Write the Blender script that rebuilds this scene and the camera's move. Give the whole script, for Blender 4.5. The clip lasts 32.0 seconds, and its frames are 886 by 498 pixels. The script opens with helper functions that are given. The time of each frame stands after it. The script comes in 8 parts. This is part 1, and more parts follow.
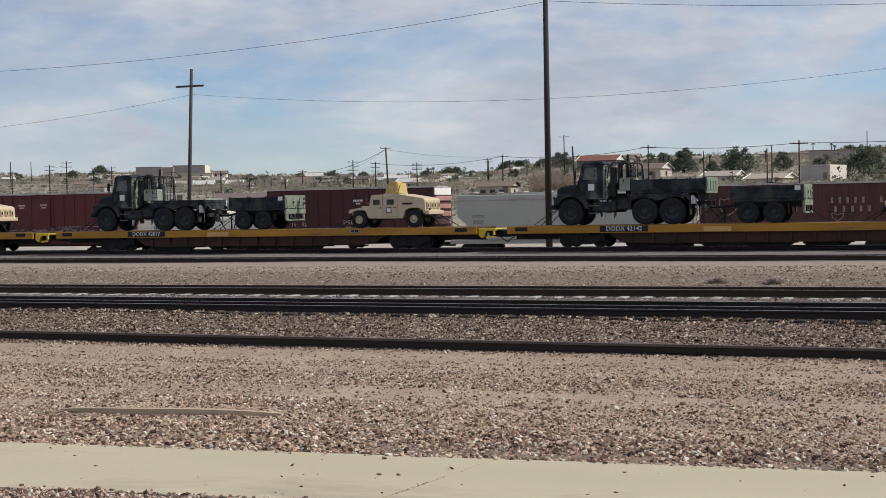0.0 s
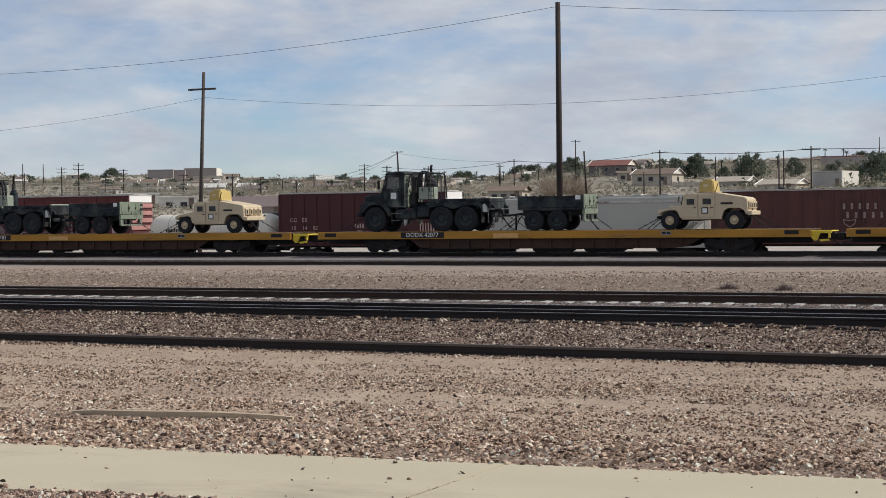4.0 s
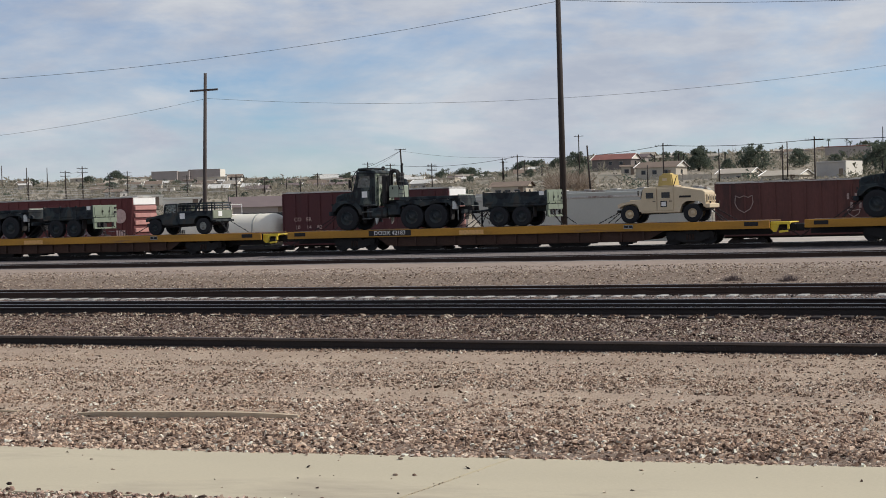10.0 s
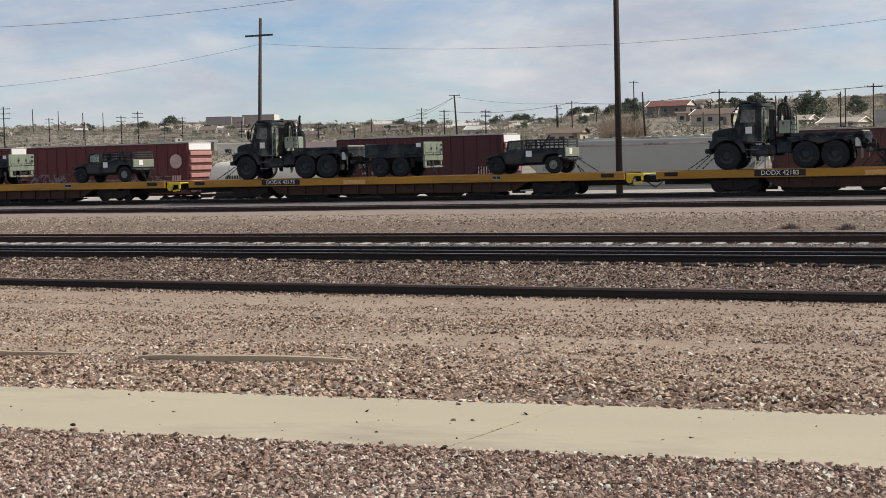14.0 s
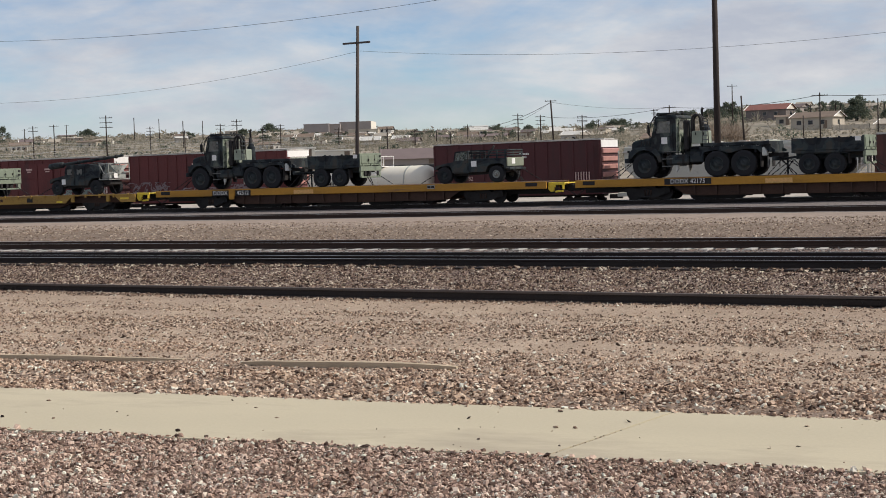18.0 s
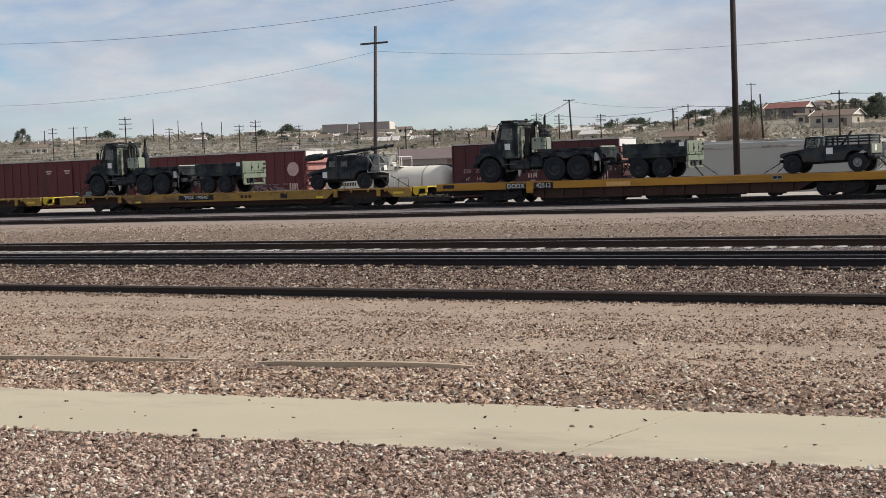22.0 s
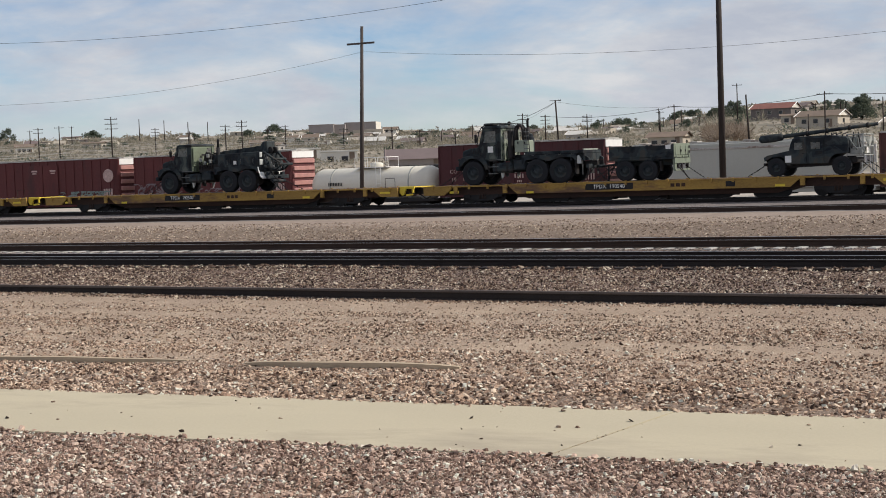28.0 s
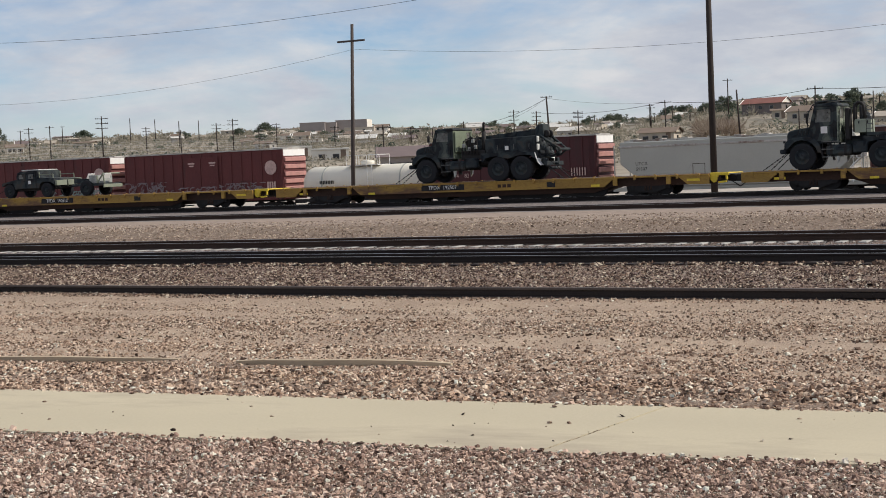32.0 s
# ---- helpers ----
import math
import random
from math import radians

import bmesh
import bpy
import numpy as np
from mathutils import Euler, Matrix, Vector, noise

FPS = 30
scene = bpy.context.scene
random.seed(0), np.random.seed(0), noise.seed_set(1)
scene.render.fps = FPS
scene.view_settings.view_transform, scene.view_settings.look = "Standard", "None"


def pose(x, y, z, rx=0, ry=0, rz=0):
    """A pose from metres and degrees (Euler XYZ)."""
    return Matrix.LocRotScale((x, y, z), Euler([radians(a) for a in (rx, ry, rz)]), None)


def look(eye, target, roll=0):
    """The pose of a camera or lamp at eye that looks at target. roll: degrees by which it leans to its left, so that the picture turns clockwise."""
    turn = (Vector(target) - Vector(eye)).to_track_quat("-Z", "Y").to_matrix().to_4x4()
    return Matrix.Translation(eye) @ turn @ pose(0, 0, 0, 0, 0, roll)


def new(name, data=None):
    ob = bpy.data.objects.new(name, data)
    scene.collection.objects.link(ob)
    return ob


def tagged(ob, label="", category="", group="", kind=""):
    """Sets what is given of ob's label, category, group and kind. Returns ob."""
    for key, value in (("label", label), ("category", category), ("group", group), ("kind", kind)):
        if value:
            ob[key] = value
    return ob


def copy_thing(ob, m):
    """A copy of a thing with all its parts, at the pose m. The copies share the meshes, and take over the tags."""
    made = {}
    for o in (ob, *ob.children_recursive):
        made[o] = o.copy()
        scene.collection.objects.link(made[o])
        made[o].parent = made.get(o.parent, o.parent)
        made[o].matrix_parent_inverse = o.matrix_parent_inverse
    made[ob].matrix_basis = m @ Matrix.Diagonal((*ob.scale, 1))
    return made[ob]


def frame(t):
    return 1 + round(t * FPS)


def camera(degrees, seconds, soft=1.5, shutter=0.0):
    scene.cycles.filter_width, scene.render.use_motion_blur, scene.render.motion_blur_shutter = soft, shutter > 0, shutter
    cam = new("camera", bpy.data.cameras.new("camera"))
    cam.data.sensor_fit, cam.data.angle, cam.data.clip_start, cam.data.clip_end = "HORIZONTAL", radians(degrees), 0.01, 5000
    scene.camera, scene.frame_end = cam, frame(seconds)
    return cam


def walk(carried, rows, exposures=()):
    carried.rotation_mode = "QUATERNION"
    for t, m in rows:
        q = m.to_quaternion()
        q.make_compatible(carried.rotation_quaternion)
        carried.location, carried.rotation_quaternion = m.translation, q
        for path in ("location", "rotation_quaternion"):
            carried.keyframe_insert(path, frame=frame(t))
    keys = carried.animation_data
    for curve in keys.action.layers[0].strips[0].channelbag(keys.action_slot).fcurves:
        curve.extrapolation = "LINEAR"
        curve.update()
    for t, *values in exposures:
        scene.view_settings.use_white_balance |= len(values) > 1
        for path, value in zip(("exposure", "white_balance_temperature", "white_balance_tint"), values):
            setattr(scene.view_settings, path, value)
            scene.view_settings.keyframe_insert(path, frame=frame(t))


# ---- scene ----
# camera: held by hand, nearly still, panning; about 2.55 m above the yard's ground
EYE = (0.0, 0.0, 2.55)
cam = camera(32.09, 32.0, soft=0.9)
# seconds, yaw, pitch, roll, and the sway of the hand in x, y, z
AIM = [
    (0, 22.77, -1.54, 1.03, 0.035, 0.010, 0.006), (0.5, 22.69, -1.51, 1.07, 0.033, 0.018, 0.005), (1, 22.76, -1.51, 1.02, 0.032, 0.006, 0.007),
    (1.5, 22.80, -1.50, 0.97, 0.035, 0.004, 0.010), (2, 22.92, -1.47, 0.96, 0.033, 0.003, 0.008), (2.5, 23.00, -1.47, 0.92, 0.026, 0.018, 0.004),
    (3, 23.06, -1.42, 0.95, 0.029, 0.024, 0.008), (3.5, 23.12, -1.39, 0.79, 0.024, 0.023, 0.007), (5.5, 23.23, -1.37, 0.70, 0.016, 0.021, 0.005),
    (6, 23.27, -1.37, 0.70, 0.022, 0.017, 0.002), (6.5, 23.23, -1.41, 0.63, 0.024, 0.007, 0.004), (7, 23.33, -1.42, 0.61, 0.020, -0.005, 0.002),
    (7.5, 23.41, -1.38, 0.80, 0.026, -0.006, 0.004), (8, 23.48, -1.42, 0.95, 0.037, 0.002, 0.006), (8.5, 23.56, -1.43, 1.06, 0.034, 0.006, 0.007),
    (9, 23.55, -1.40, 1.01, 0.036, 0.010, -0.001), (9.5, 23.49, -1.45, 1.01, 0.039, 0.005, 0.002), (10, 23.36, -1.49, 1.72, 0.055, 0.022, -0.005),
    (10.5, 22.28, -1.55, 1.85, 0.068, 0.035, -0.019), (11, 20.42, -1.70, 1.83, 0.066, 0.016, -0.014), (11.5, 20.25, -1.80, 1.91, 0.050, 0.010, -0.018),
    (12, 20.40, -3.66, 1.68, 0.022, 0.017, -0.033), (12.5, 20.59, -3.31, 1.17, 0.004, 0.016, -0.022), (13, 20.65, -3.37, 0.71, 0.011, -0.011, -0.018),
    (13.5, 23.07, -3.53, 1.34, 0.026, -0.022, -0.004), (14, 25.39, -3.43, 1.50, 0.001, -0.003, -0.005), (14.5, 26.45, -3.34, 1.47, -0.034, 0.010, -0.001),
    (16.5, 28.02, -3.23, 1.72, -0.063, 0.027, -0.008), (17, 28.06, -3.18, 1.65, -0.072, 0.030, -0.001), (17.5, 28.67, -3.11, 1.66, -0.076, 0.024, -0.003),
    (18, 28.97, -3.11, 1.84, -0.060, 0.008, 0.001), (18.5, 28.95, -3.09, 1.94, -0.040, -0.006, 0.003), (19, 29.09, -3.13, 2.00, -0.031, 0.000, -0.002),
    (19.5, 29.67, -3.10, 2.20, -0.036, 0.021, -0.005), (20, 29.83, -3.09, 2.20, -0.034, 0.014, -0.003), (20.5, 29.79, -3.11, 2.17, -0.039, 0.019, -0.006),
    (21, 29.78, -3.10, 2.19, -0.041, 0.018, -0.002), (21.5, 29.80, -3.08, 2.15, -0.038, 0.009, -0.005), (22, 29.68, -3.09, 2.11, -0.026, 0.017, -0.004),
    (22.5, 29.60, -3.10, 2.12, -0.022, 0.021, -0.005), (23, 29.48, -3.06, 2.06, -0.018, 0.010, 0.002), (23.5, 29.46, -3.10, 1.97, -0.021, 0.010, -0.007),
    (24, 29.44, -3.11, 2.05, -0.011, 0.002, -0.002), (24.5, 29.41, -3.12, 1.96, -0.019, 0.005, -0.001), (25, 29.42, -3.11, 1.90, -0.017, -0.004, 0.002),
    (25.5, 29.39, -3.14, 1.90, -0.018, -0.009, 0.002), (27.5, 29.24, -3.12, 2.09, -0.015, -0.007, 0.004), (28, 29.17, -3.10, 2.06, -0.013, -0.013, 0.005),
    (28.5, 29.05, -3.09, 2.08, -0.018, -0.007, 0.002), (29, 29.10, -3.10, 2.25, -0.010, 0.000, 0.003), (29.5, 29.02, -3.11, 2.30, -0.008, 0.002, 0.007),
    (30, 28.99, -3.12, 2.32, -0.011, -0.001, 0.006), (30.5, 28.94, -3.15, 2.33, -0.010, -0.004, 0.008), (31, 28.96, -3.15, 2.36, -0.002, -0.007, 0.008),
    (31.5, 28.91, -3.17, 2.45, -0.006, -0.000, 0.005), (32, 28.88, -3.22, 2.46, 0.007, -0.012, 0.002),
]
walk(cam, [(t, pose(EYE[0] + x, EYE[1] + y, EYE[2] + z, 90 + pitch, roll, yaw + radians(pitch) * roll)) for t, yaw, pitch, roll, x, y, z in AIM],
     [(0, -0.05, 6580, 10), (11.4, -0.05, 6580, 10), (12.1, -0.06, 6800, 11), (13.0, 0.0, 6800, 11), (17.0, 0.05, 6800, 11), (32, 0.05, 6800, 11)])

# ---- light: clear winter sun from behind and beyond the train, thin cloud ----
SUN_DIR = Vector((0.72, 0.40, 0.66)).normalized()      # towards the sun
SUN_EL, SUN_AZ = math.asin(SUN_DIR.z), math.atan2(SUN_DIR.x, SUN_DIR.y)
sun = new("sun", bpy.data.lights.new("sun", "SUN"))
sun.data.energy, sun.data.angle, sun.data.color = 3.6, radians(0.6), (1.0, 0.95, 0.87)
sun.matrix_world = look(SUN_DIR * 300, (0, 0, 0))
world = bpy.data.worlds.new("sky")
scene.world = world
world.use_nodes = True


def sky_nodes(nt):
    """Blue sky with thin streaked cloud."""
    nt.nodes.clear()
    N, L = nt.nodes.new, nt.links.new
    out, bg = N("ShaderNodeOutputWorld"), N("ShaderNodeBackground")
    sky = N("ShaderNodeTexSky")
    sky.sky_type, sky.sun_disc = "NISHITA", False
    sky.sun_elevation, sky.sun_rotation = SUN_EL, SUN_AZ
    sky.altitude, sky.air_density, sky.dust_density, sky.ozone_density = 700, 0.9, 0.4, 3.0
    co, mp = N("ShaderNodeTexCoord"), N("ShaderNodeMapping")
    mp.inputs["Scale"].default_value = (1.0, 1.0, 3.2)
    mp.inputs["Rotation"].default_value = (0.0, 0.16, 0.0)
    mp.inputs["Location"].default_value = (3.1, 0.4, 0.2)
    L(co.outputs["Generated"], mp.inputs["Vector"])
    big, fine = N("ShaderNodeTexNoise"), N("ShaderNodeTexNoise")
    big.inputs["Scale"].default_value, big.inputs["Detail"].default_value = 5.2, 7
    big.inputs["Roughness"].default_value, big.inputs["Distortion"].default_value = 0.55, 0.6
    fine.inputs["Scale"].default_value, fine.inputs["Detail"].default_value = 24, 8
    fine.inputs["Roughness"].default_value = 0.6
    for n in (big, fine):
        L(mp.outputs["Vector"], n.inputs["Vector"])
    mx = N("ShaderNodeMix")
    mx.inputs["Factor"].default_value = 0.24
    L(big.outputs["Fac"], mx.inputs["A"])
    L(fine.outputs["Fac"], mx.inputs["B"])
    ramp = N("ShaderNodeValToRGB")
    ramp.color_ramp.elements[0].position, ramp.color_ramp.elements[0].color = 0.345, (0.0, 0.0, 0.0, 1)
    ramp.color_ramp.elements[1].position, ramp.color_ramp.elements[1].color = 0.57, (0.97, 0.97, 0.97, 1)
    L(mx.outputs["Result"], ramp.inputs["Fac"])
    blue = N("ShaderNodeMix")
    blue.data_type, blue.blend_type = "RGBA", "MULTIPLY"
    blue.inputs["Factor"].default_value = 1.0
    blue.inputs["B"].default_value = (0.92, 0.98, 1.10, 1)
    L(sky.outputs["Color"], blue.inputs["A"])
    cloud = N("ShaderNodeMix")
    cloud.data_type = "RGBA"
    shade = N("ShaderNodeTexNoise")                 # thick and thin places in the veil
    shade.inputs["Scale"].default_value, shade.inputs["Detail"].default_value, shade.inputs["Roughness"].default_value = 9.0, 6, 0.6
    L(mp.outputs["Vector"], shade.inputs["Vector"])
    veil = N("ShaderNodeValToRGB")
    veil.color_ramp.elements[0].position, veil.color_ramp.elements[0].color = 0.36, (0.446, 0.495, 0.594, 1)
    veil.color_ramp.elements[1].position, veil.color_ramp.elements[1].color = 0.66, (0.652, 0.678, 0.722, 1)
    L(shade.outputs["Fac"], veil.inputs["Fac"])
    gain = N("ShaderNodeMix")
    gain.data_type, gain.blend_type = "RGBA", "MULTIPLY"
    gain.inputs["Factor"].default_value = 1.0
    gain.inputs["B"].default_value = (10, 10, 10, 1)
    L(veil.outputs["Color"], gain.inputs["A"])
    L(gain.outputs["Result"], cloud.inputs["B"])
    L(ramp.outputs["Color"], cloud.inputs["Factor"])
    L(blue.outputs["Result"], cloud.inputs["A"])
    L(cloud.outputs["Result"], bg.inputs["Color"])
    bg.inputs["Strength"].default_value = 0.1
    L(bg.outputs["Background"], out.inputs["Surface"])


sky_nodes(world.node_tree)
scene.view_settings.exposure = 0.0

# ---- materials ----
def mat(name, base, rough=0.8, metal=0.0, var=0.25, scale=4.0, fine=40.0, bump=0.15, tint=None, stretch=(1, 1, 1), rand=0.0, spec=0.4, stain=None, stain_at=0.6):
    """A painted, stone or wood surface: two scales of change in colour, fine relief; rand varies single objects."""
    m = bpy.data.materials.new(name)
    m.use_nodes = True
    nt = m.node_tree
    N, L = nt.nodes.new, nt.links.new
    b = nt.nodes["Principled BSDF"]
    b.inputs["Metallic"].default_value = metal
    b.inputs["Specular IOR Level"].default_value = spec
    co, mp = N("ShaderNodeTexCoord"), N("ShaderNodeMapping")
    mp.inputs["Scale"].default_value = stretch
    L(co.outputs["Object"], mp.inputs["Vector"])
    n1, n2 = N("ShaderNodeTexNoise"), N("ShaderNodeTexNoise")
    n1.inputs["Scale"].default_value, n1.inputs["Detail"].default_value = scale, 4
    n2.inputs["Scale"].default_value, n2.inputs["Detail"].default_value = fine, 3
    for n in (n1, n2):
        L(mp.outputs["Vector"], n.inputs["Vector"])
    low = tuple(c * (1 - var) for c in base)
    high = tuple(min(1, c * (1 + var)) for c in (tint or base))
    r = N("ShaderNodeValToRGB")
    r.color_ramp.elements[0].position, r.color_ramp.elements[0].color = 0.3, (*low, 1)
    r.color_ramp.elements[1].position, r.color_ramp.elements[1].color = 0.7, (*high, 1)
    mx = N("ShaderNodeMix")
    mx.inputs["Factor"].default_value = 0.4
    L(n1.outputs["Fac"], mx.inputs["A"])
    L(n2.outputs["Fac"], mx.inputs["B"])
    fac = mx.outputs["Result"]
    if rand:
        oi, ad = N("ShaderNodeObjectInfo"), N("ShaderNodeMath")
        ad.operation = "MULTIPLY_ADD"
        ad.inputs[1].default_value = rand
        L(oi.outputs["Random"], ad.inputs[0])
        sb = N("ShaderNodeMath")
        sb.operation = "SUBTRACT"
        sb.inputs[1].default_value = rand / 2
        L(fac, sb.inputs[0])
        L(sb.outputs[0], ad.inputs[2])
        fac = ad.outputs[0]
    L(fac, r.inputs["Fac"])
    col = r.outputs["Color"]
    if stain:
        n3, r3, m3 = N("ShaderNodeTexNoise"), N("ShaderNodeValToRGB"), N("ShaderNodeMix")
        n3.inputs["Scale"].default_value, n3.inputs["Detail"].default_value, n3.inputs["Roughness"].default_value = scale * 0.6, 8, 0.7
        L(mp.outputs["Vector"], n3.inputs["Vector"])
        r3.color_ramp.elements[0].position, r3.color_ramp.elements[1].position = stain_at, stain_at + 0.1
        L(n3.outputs["Fac"], r3.inputs["Fac"])
        m3.data_type = "RGBA"
        m3.inputs["B"].default_value = (*stain, 1)
        L(r3.outputs["Color"], m3.inputs["Factor"])
        L(col, m3.inputs["A"])
        col = m3.outputs["Result"]
    L(col, b.inputs["Base Color"])
    rr = N("ShaderNodeMapRange")
    rr.inputs["To Min"].default_value, rr.inputs["To Max"].default_value = max(0.05, rough - 0.12), min(1, rough + 0.12)
    L(n1.outputs["Fac"], rr.inputs["Value"])
    L(rr.outputs["Result"], b.inputs["Roughness"])
    if bump:
        bp = N("ShaderNodeBump")
        bp.inputs["Strength"].default_value, bp.inputs["Distance"].default_value = bump, 0.02
        L(n2.outputs["Fac"], bp.inputs["Height"])
        L(bp.outputs["Normal"], b.inputs["Normal"])
    return m


CONCRETE = mat("concrete", (0.50, 0.44, 0.315), 0.9, var=0.10, scale=0.45, fine=70, bump=0.15, stain=(0.40, 0.345, 0.255), stain_at=0.53, stretch=(0.4, 1, 1))
STEEL = mat("dark_rail_steel", (0.035, 0.028, 0.026), 0.7, 0.4, var=0.35, scale=1.5, fine=30, bump=0.3, spec=0.3)
RUST = mat("brown_rail_steel", (0.048, 0.029, 0.022), 0.85, 0.1, var=0.35, scale=1.5, fine=30, bump=0.3)
HEAD = mat("worn_rail_head", (0.5, 0.5, 0.5), 0.3, 1.0, var=0.1, scale=2, fine=30, bump=0.05)
YELLOW = mat("yellow_car_paint", (0.415, 0.20, 0.022), 0.6, var=0.28, scale=1.2, fine=20, bump=0.08, stain=(0.20, 0.11, 0.05), stain_at=0.55, stretch=(0.3, 1, 2))
WORN = mat("worn_yellow_car_paint", (0.29, 0.165, 0.042), 0.7, var=0.25, tint=(0.40, 0.24, 0.05), scale=1.0, fine=20, bump=0.1, stain=(0.16, 0.085, 0.045), stain_at=0.52, stretch=(0.4, 1, 1.5))
BRIGHT = mat("bright_yellow_paint", (0.74, 0.54, 0.05), 0.6, var=0.25, scale=3, fine=30, bump=0.05)
SILL = mat("brown_car_sill", (0.055, 0.028, 0.019), 0.85, var=0.4, scale=1.5, fine=18, bump=0.15, stretch=(0.4, 1, 1))
BLACK = mat("black_iron", (0.022, 0.02, 0.02), 0.75, 0.1, var=0.4, scale=4, fine=40, bump=0.15)
# vehicle green with the sun on tail faces put into its colour
LGREEN = mat("sunlit_green_camouflage", (0.20, 0.235, 0.175), 0.75, var=0.15, scale=1.0, fine=25, bump=0.05, stain=(0.045, 0.055, 0.045), stain_at=0.60)
TAN = mat("desert_tan_paint", (0.57, 0.465, 0.315), 0.75, var=0.10, scale=1.5, fine=25, bump=0.05)
TYRE = mat("tyre_rubber", (0.015, 0.016, 0.019), 0.9, var=0.3, scale=6, fine=60, bump=0.3)
WHITE = mat("white_paint", (0.78, 0.77, 0.74), 0.6, var=0.06, scale=3, fine=30, bump=0.03)
MAROON = mat("maroon_car_paint", (0.072, 0.021, 0.024), 0.7, var=0.2, scale=0.7, fine=12, bump=0.05, stain=(0.055, 0.022, 0.024), stain_at=0.55, stretch=(1, 1, 0.3))
OXIDE = mat("oxide_red_car_paint", (0.115, 0.032, 0.032), 0.75, var=0.22, scale=0.7, fine=12, bump=0.05, stain=(0.075, 0.03, 0.03), stain_at=0.55, stretch=(1, 1, 0.3))
RUSTRED = mat("dull_rust_red_car_paint", (0.105, 0.043, 0.038), 0.8, var=0.25, scale=0.8, fine=12, bump=0.08, stain=(0.06, 0.03, 0.028), stain_at=0.52, stretch=(1, 1, 0.3))
GREYCAR = mat("grey_hopper_paint", (0.42, 0.425, 0.385), 0.65, var=0.08, scale=0.5, fine=15, bump=0.03, stain=(0.26, 0.25, 0.24), stain_at=0.62)
TANK = mat("cream_tank_paint", (0.72, 0.68, 0.58), 0.55, var=0.08, scale=0.6, fine=15, bump=0.03, stain=(0.5, 0.44, 0.34), stain_at=0.66)
WOOD = mat("weathered_pole_wood", (0.042, 0.032, 0.028), 0.9, var=0.4, scale=2, fine=20, bump=0.4, stretch=(6, 6, 0.5))
GREYWOOD = mat("grey_brown_pole_wood", (0.085, 0.070, 0.064), 0.9, var=0.4, scale=2, fine=20, bump=0.4, stretch=(6, 6, 0.5))
PLANK = mat("weathered_plank", (0.44, 0.35, 0.245), 0.9, var=0.25, scale=2, fine=25, bump=0.3, stretch=(0.6, 6, 6))
GLASS = mat("dark_glass", (0.012, 0.014, 0.016), 0.25, 0.0, var=0.2, scale=2, fine=10, bump=0.0, spec=0.6)
WIRE = mat("wire", (0.03, 0.03, 0.03), 0.6, 0.5, var=0.1, bump=0)


def clear_glass():
    """Thin window glass: lets light through, mirrors a little more at a slant."""
    m = bpy.data.materials.new("clear_window_glass")
    m.use_nodes = True
    nt = m.node_tree
    N, L = nt.nodes.new, nt.links.new
    out = nt.nodes["Material Output"]
    tr, gl, mx, fr = N("ShaderNodeBsdfTransparent"), N("ShaderNodeBsdfGlossy"), N("ShaderNodeMixShader"), N("ShaderNodeFresnel")
    tr.inputs["Color"].default_value = (0.80, 0.86, 0.86, 1)
    gl.inputs["Roughness"].default_value = 0.08
    fr.inputs["IOR"].default_value = 1.6
    L(fr.outputs[0], mx.inputs[0])
    L(tr.outputs[0], mx.inputs[1])
    L(gl.outputs[0], mx.inputs[2])
    L(mx.outputs[0], out.inputs["Surface"])
    return m


PANE = clear_glass()


def dusty_glass():
    """Window glass under a film of pale road dust."""
    m = bpy.data.materials.new("dusty_window_glass")
    m.use_nodes = True
    nt = m.node_tree
    N, L = nt.nodes.new, nt.links.new
    out, b = nt.nodes["Material Output"], nt.nodes["Principled BSDF"]
    b.inputs["Base Color"].default_value, b.inputs["Roughness"].default_value = (0.42, 0.41, 0.38, 1), 0.6
    tr, mx = N("ShaderNodeBsdfTransparent"), N("ShaderNodeMixShader")
    tl, dust = N("ShaderNodeBsdfTranslucent"), N("ShaderNodeMixShader")
    tl.inputs["Color"].default_value = (0.40, 0.40, 0.38, 1)
    tr.inputs["Color"].default_value = (0.80, 0.84, 0.84, 1)
    co, n, r = N("ShaderNodeTexCoord"), N("ShaderNodeTexNoise"), N("ShaderNodeMapRange")
    n.inputs["Scale"].default_value, n.inputs["Detail"].default_value = 5.0, 5
    r.inputs["From Min"].default_value, r.inputs["From Max"].default_value = 0.3, 0.7
    r.inputs["To Min"].default_value, r.inputs["To Max"].default_value = 0.35, 0.70
    L(co.outputs["Object"], n.inputs["Vector"])
    L(n.outputs["Fac"], r.inputs["Value"])
    L(r.outputs["Result"], mx.inputs[0])
    L(tr.outputs[0], mx.inputs[1])
    dust.inputs[0].default_value = 0.5
    L(b.outputs[0], dust.inputs[1])
    L(tl.outputs[0], dust.inputs[2])
    L(dust.outputs[0], mx.inputs[2])
    L(mx.outputs[0], out.inputs["Surface"])
    return m


DUSTY = dusty_glass()


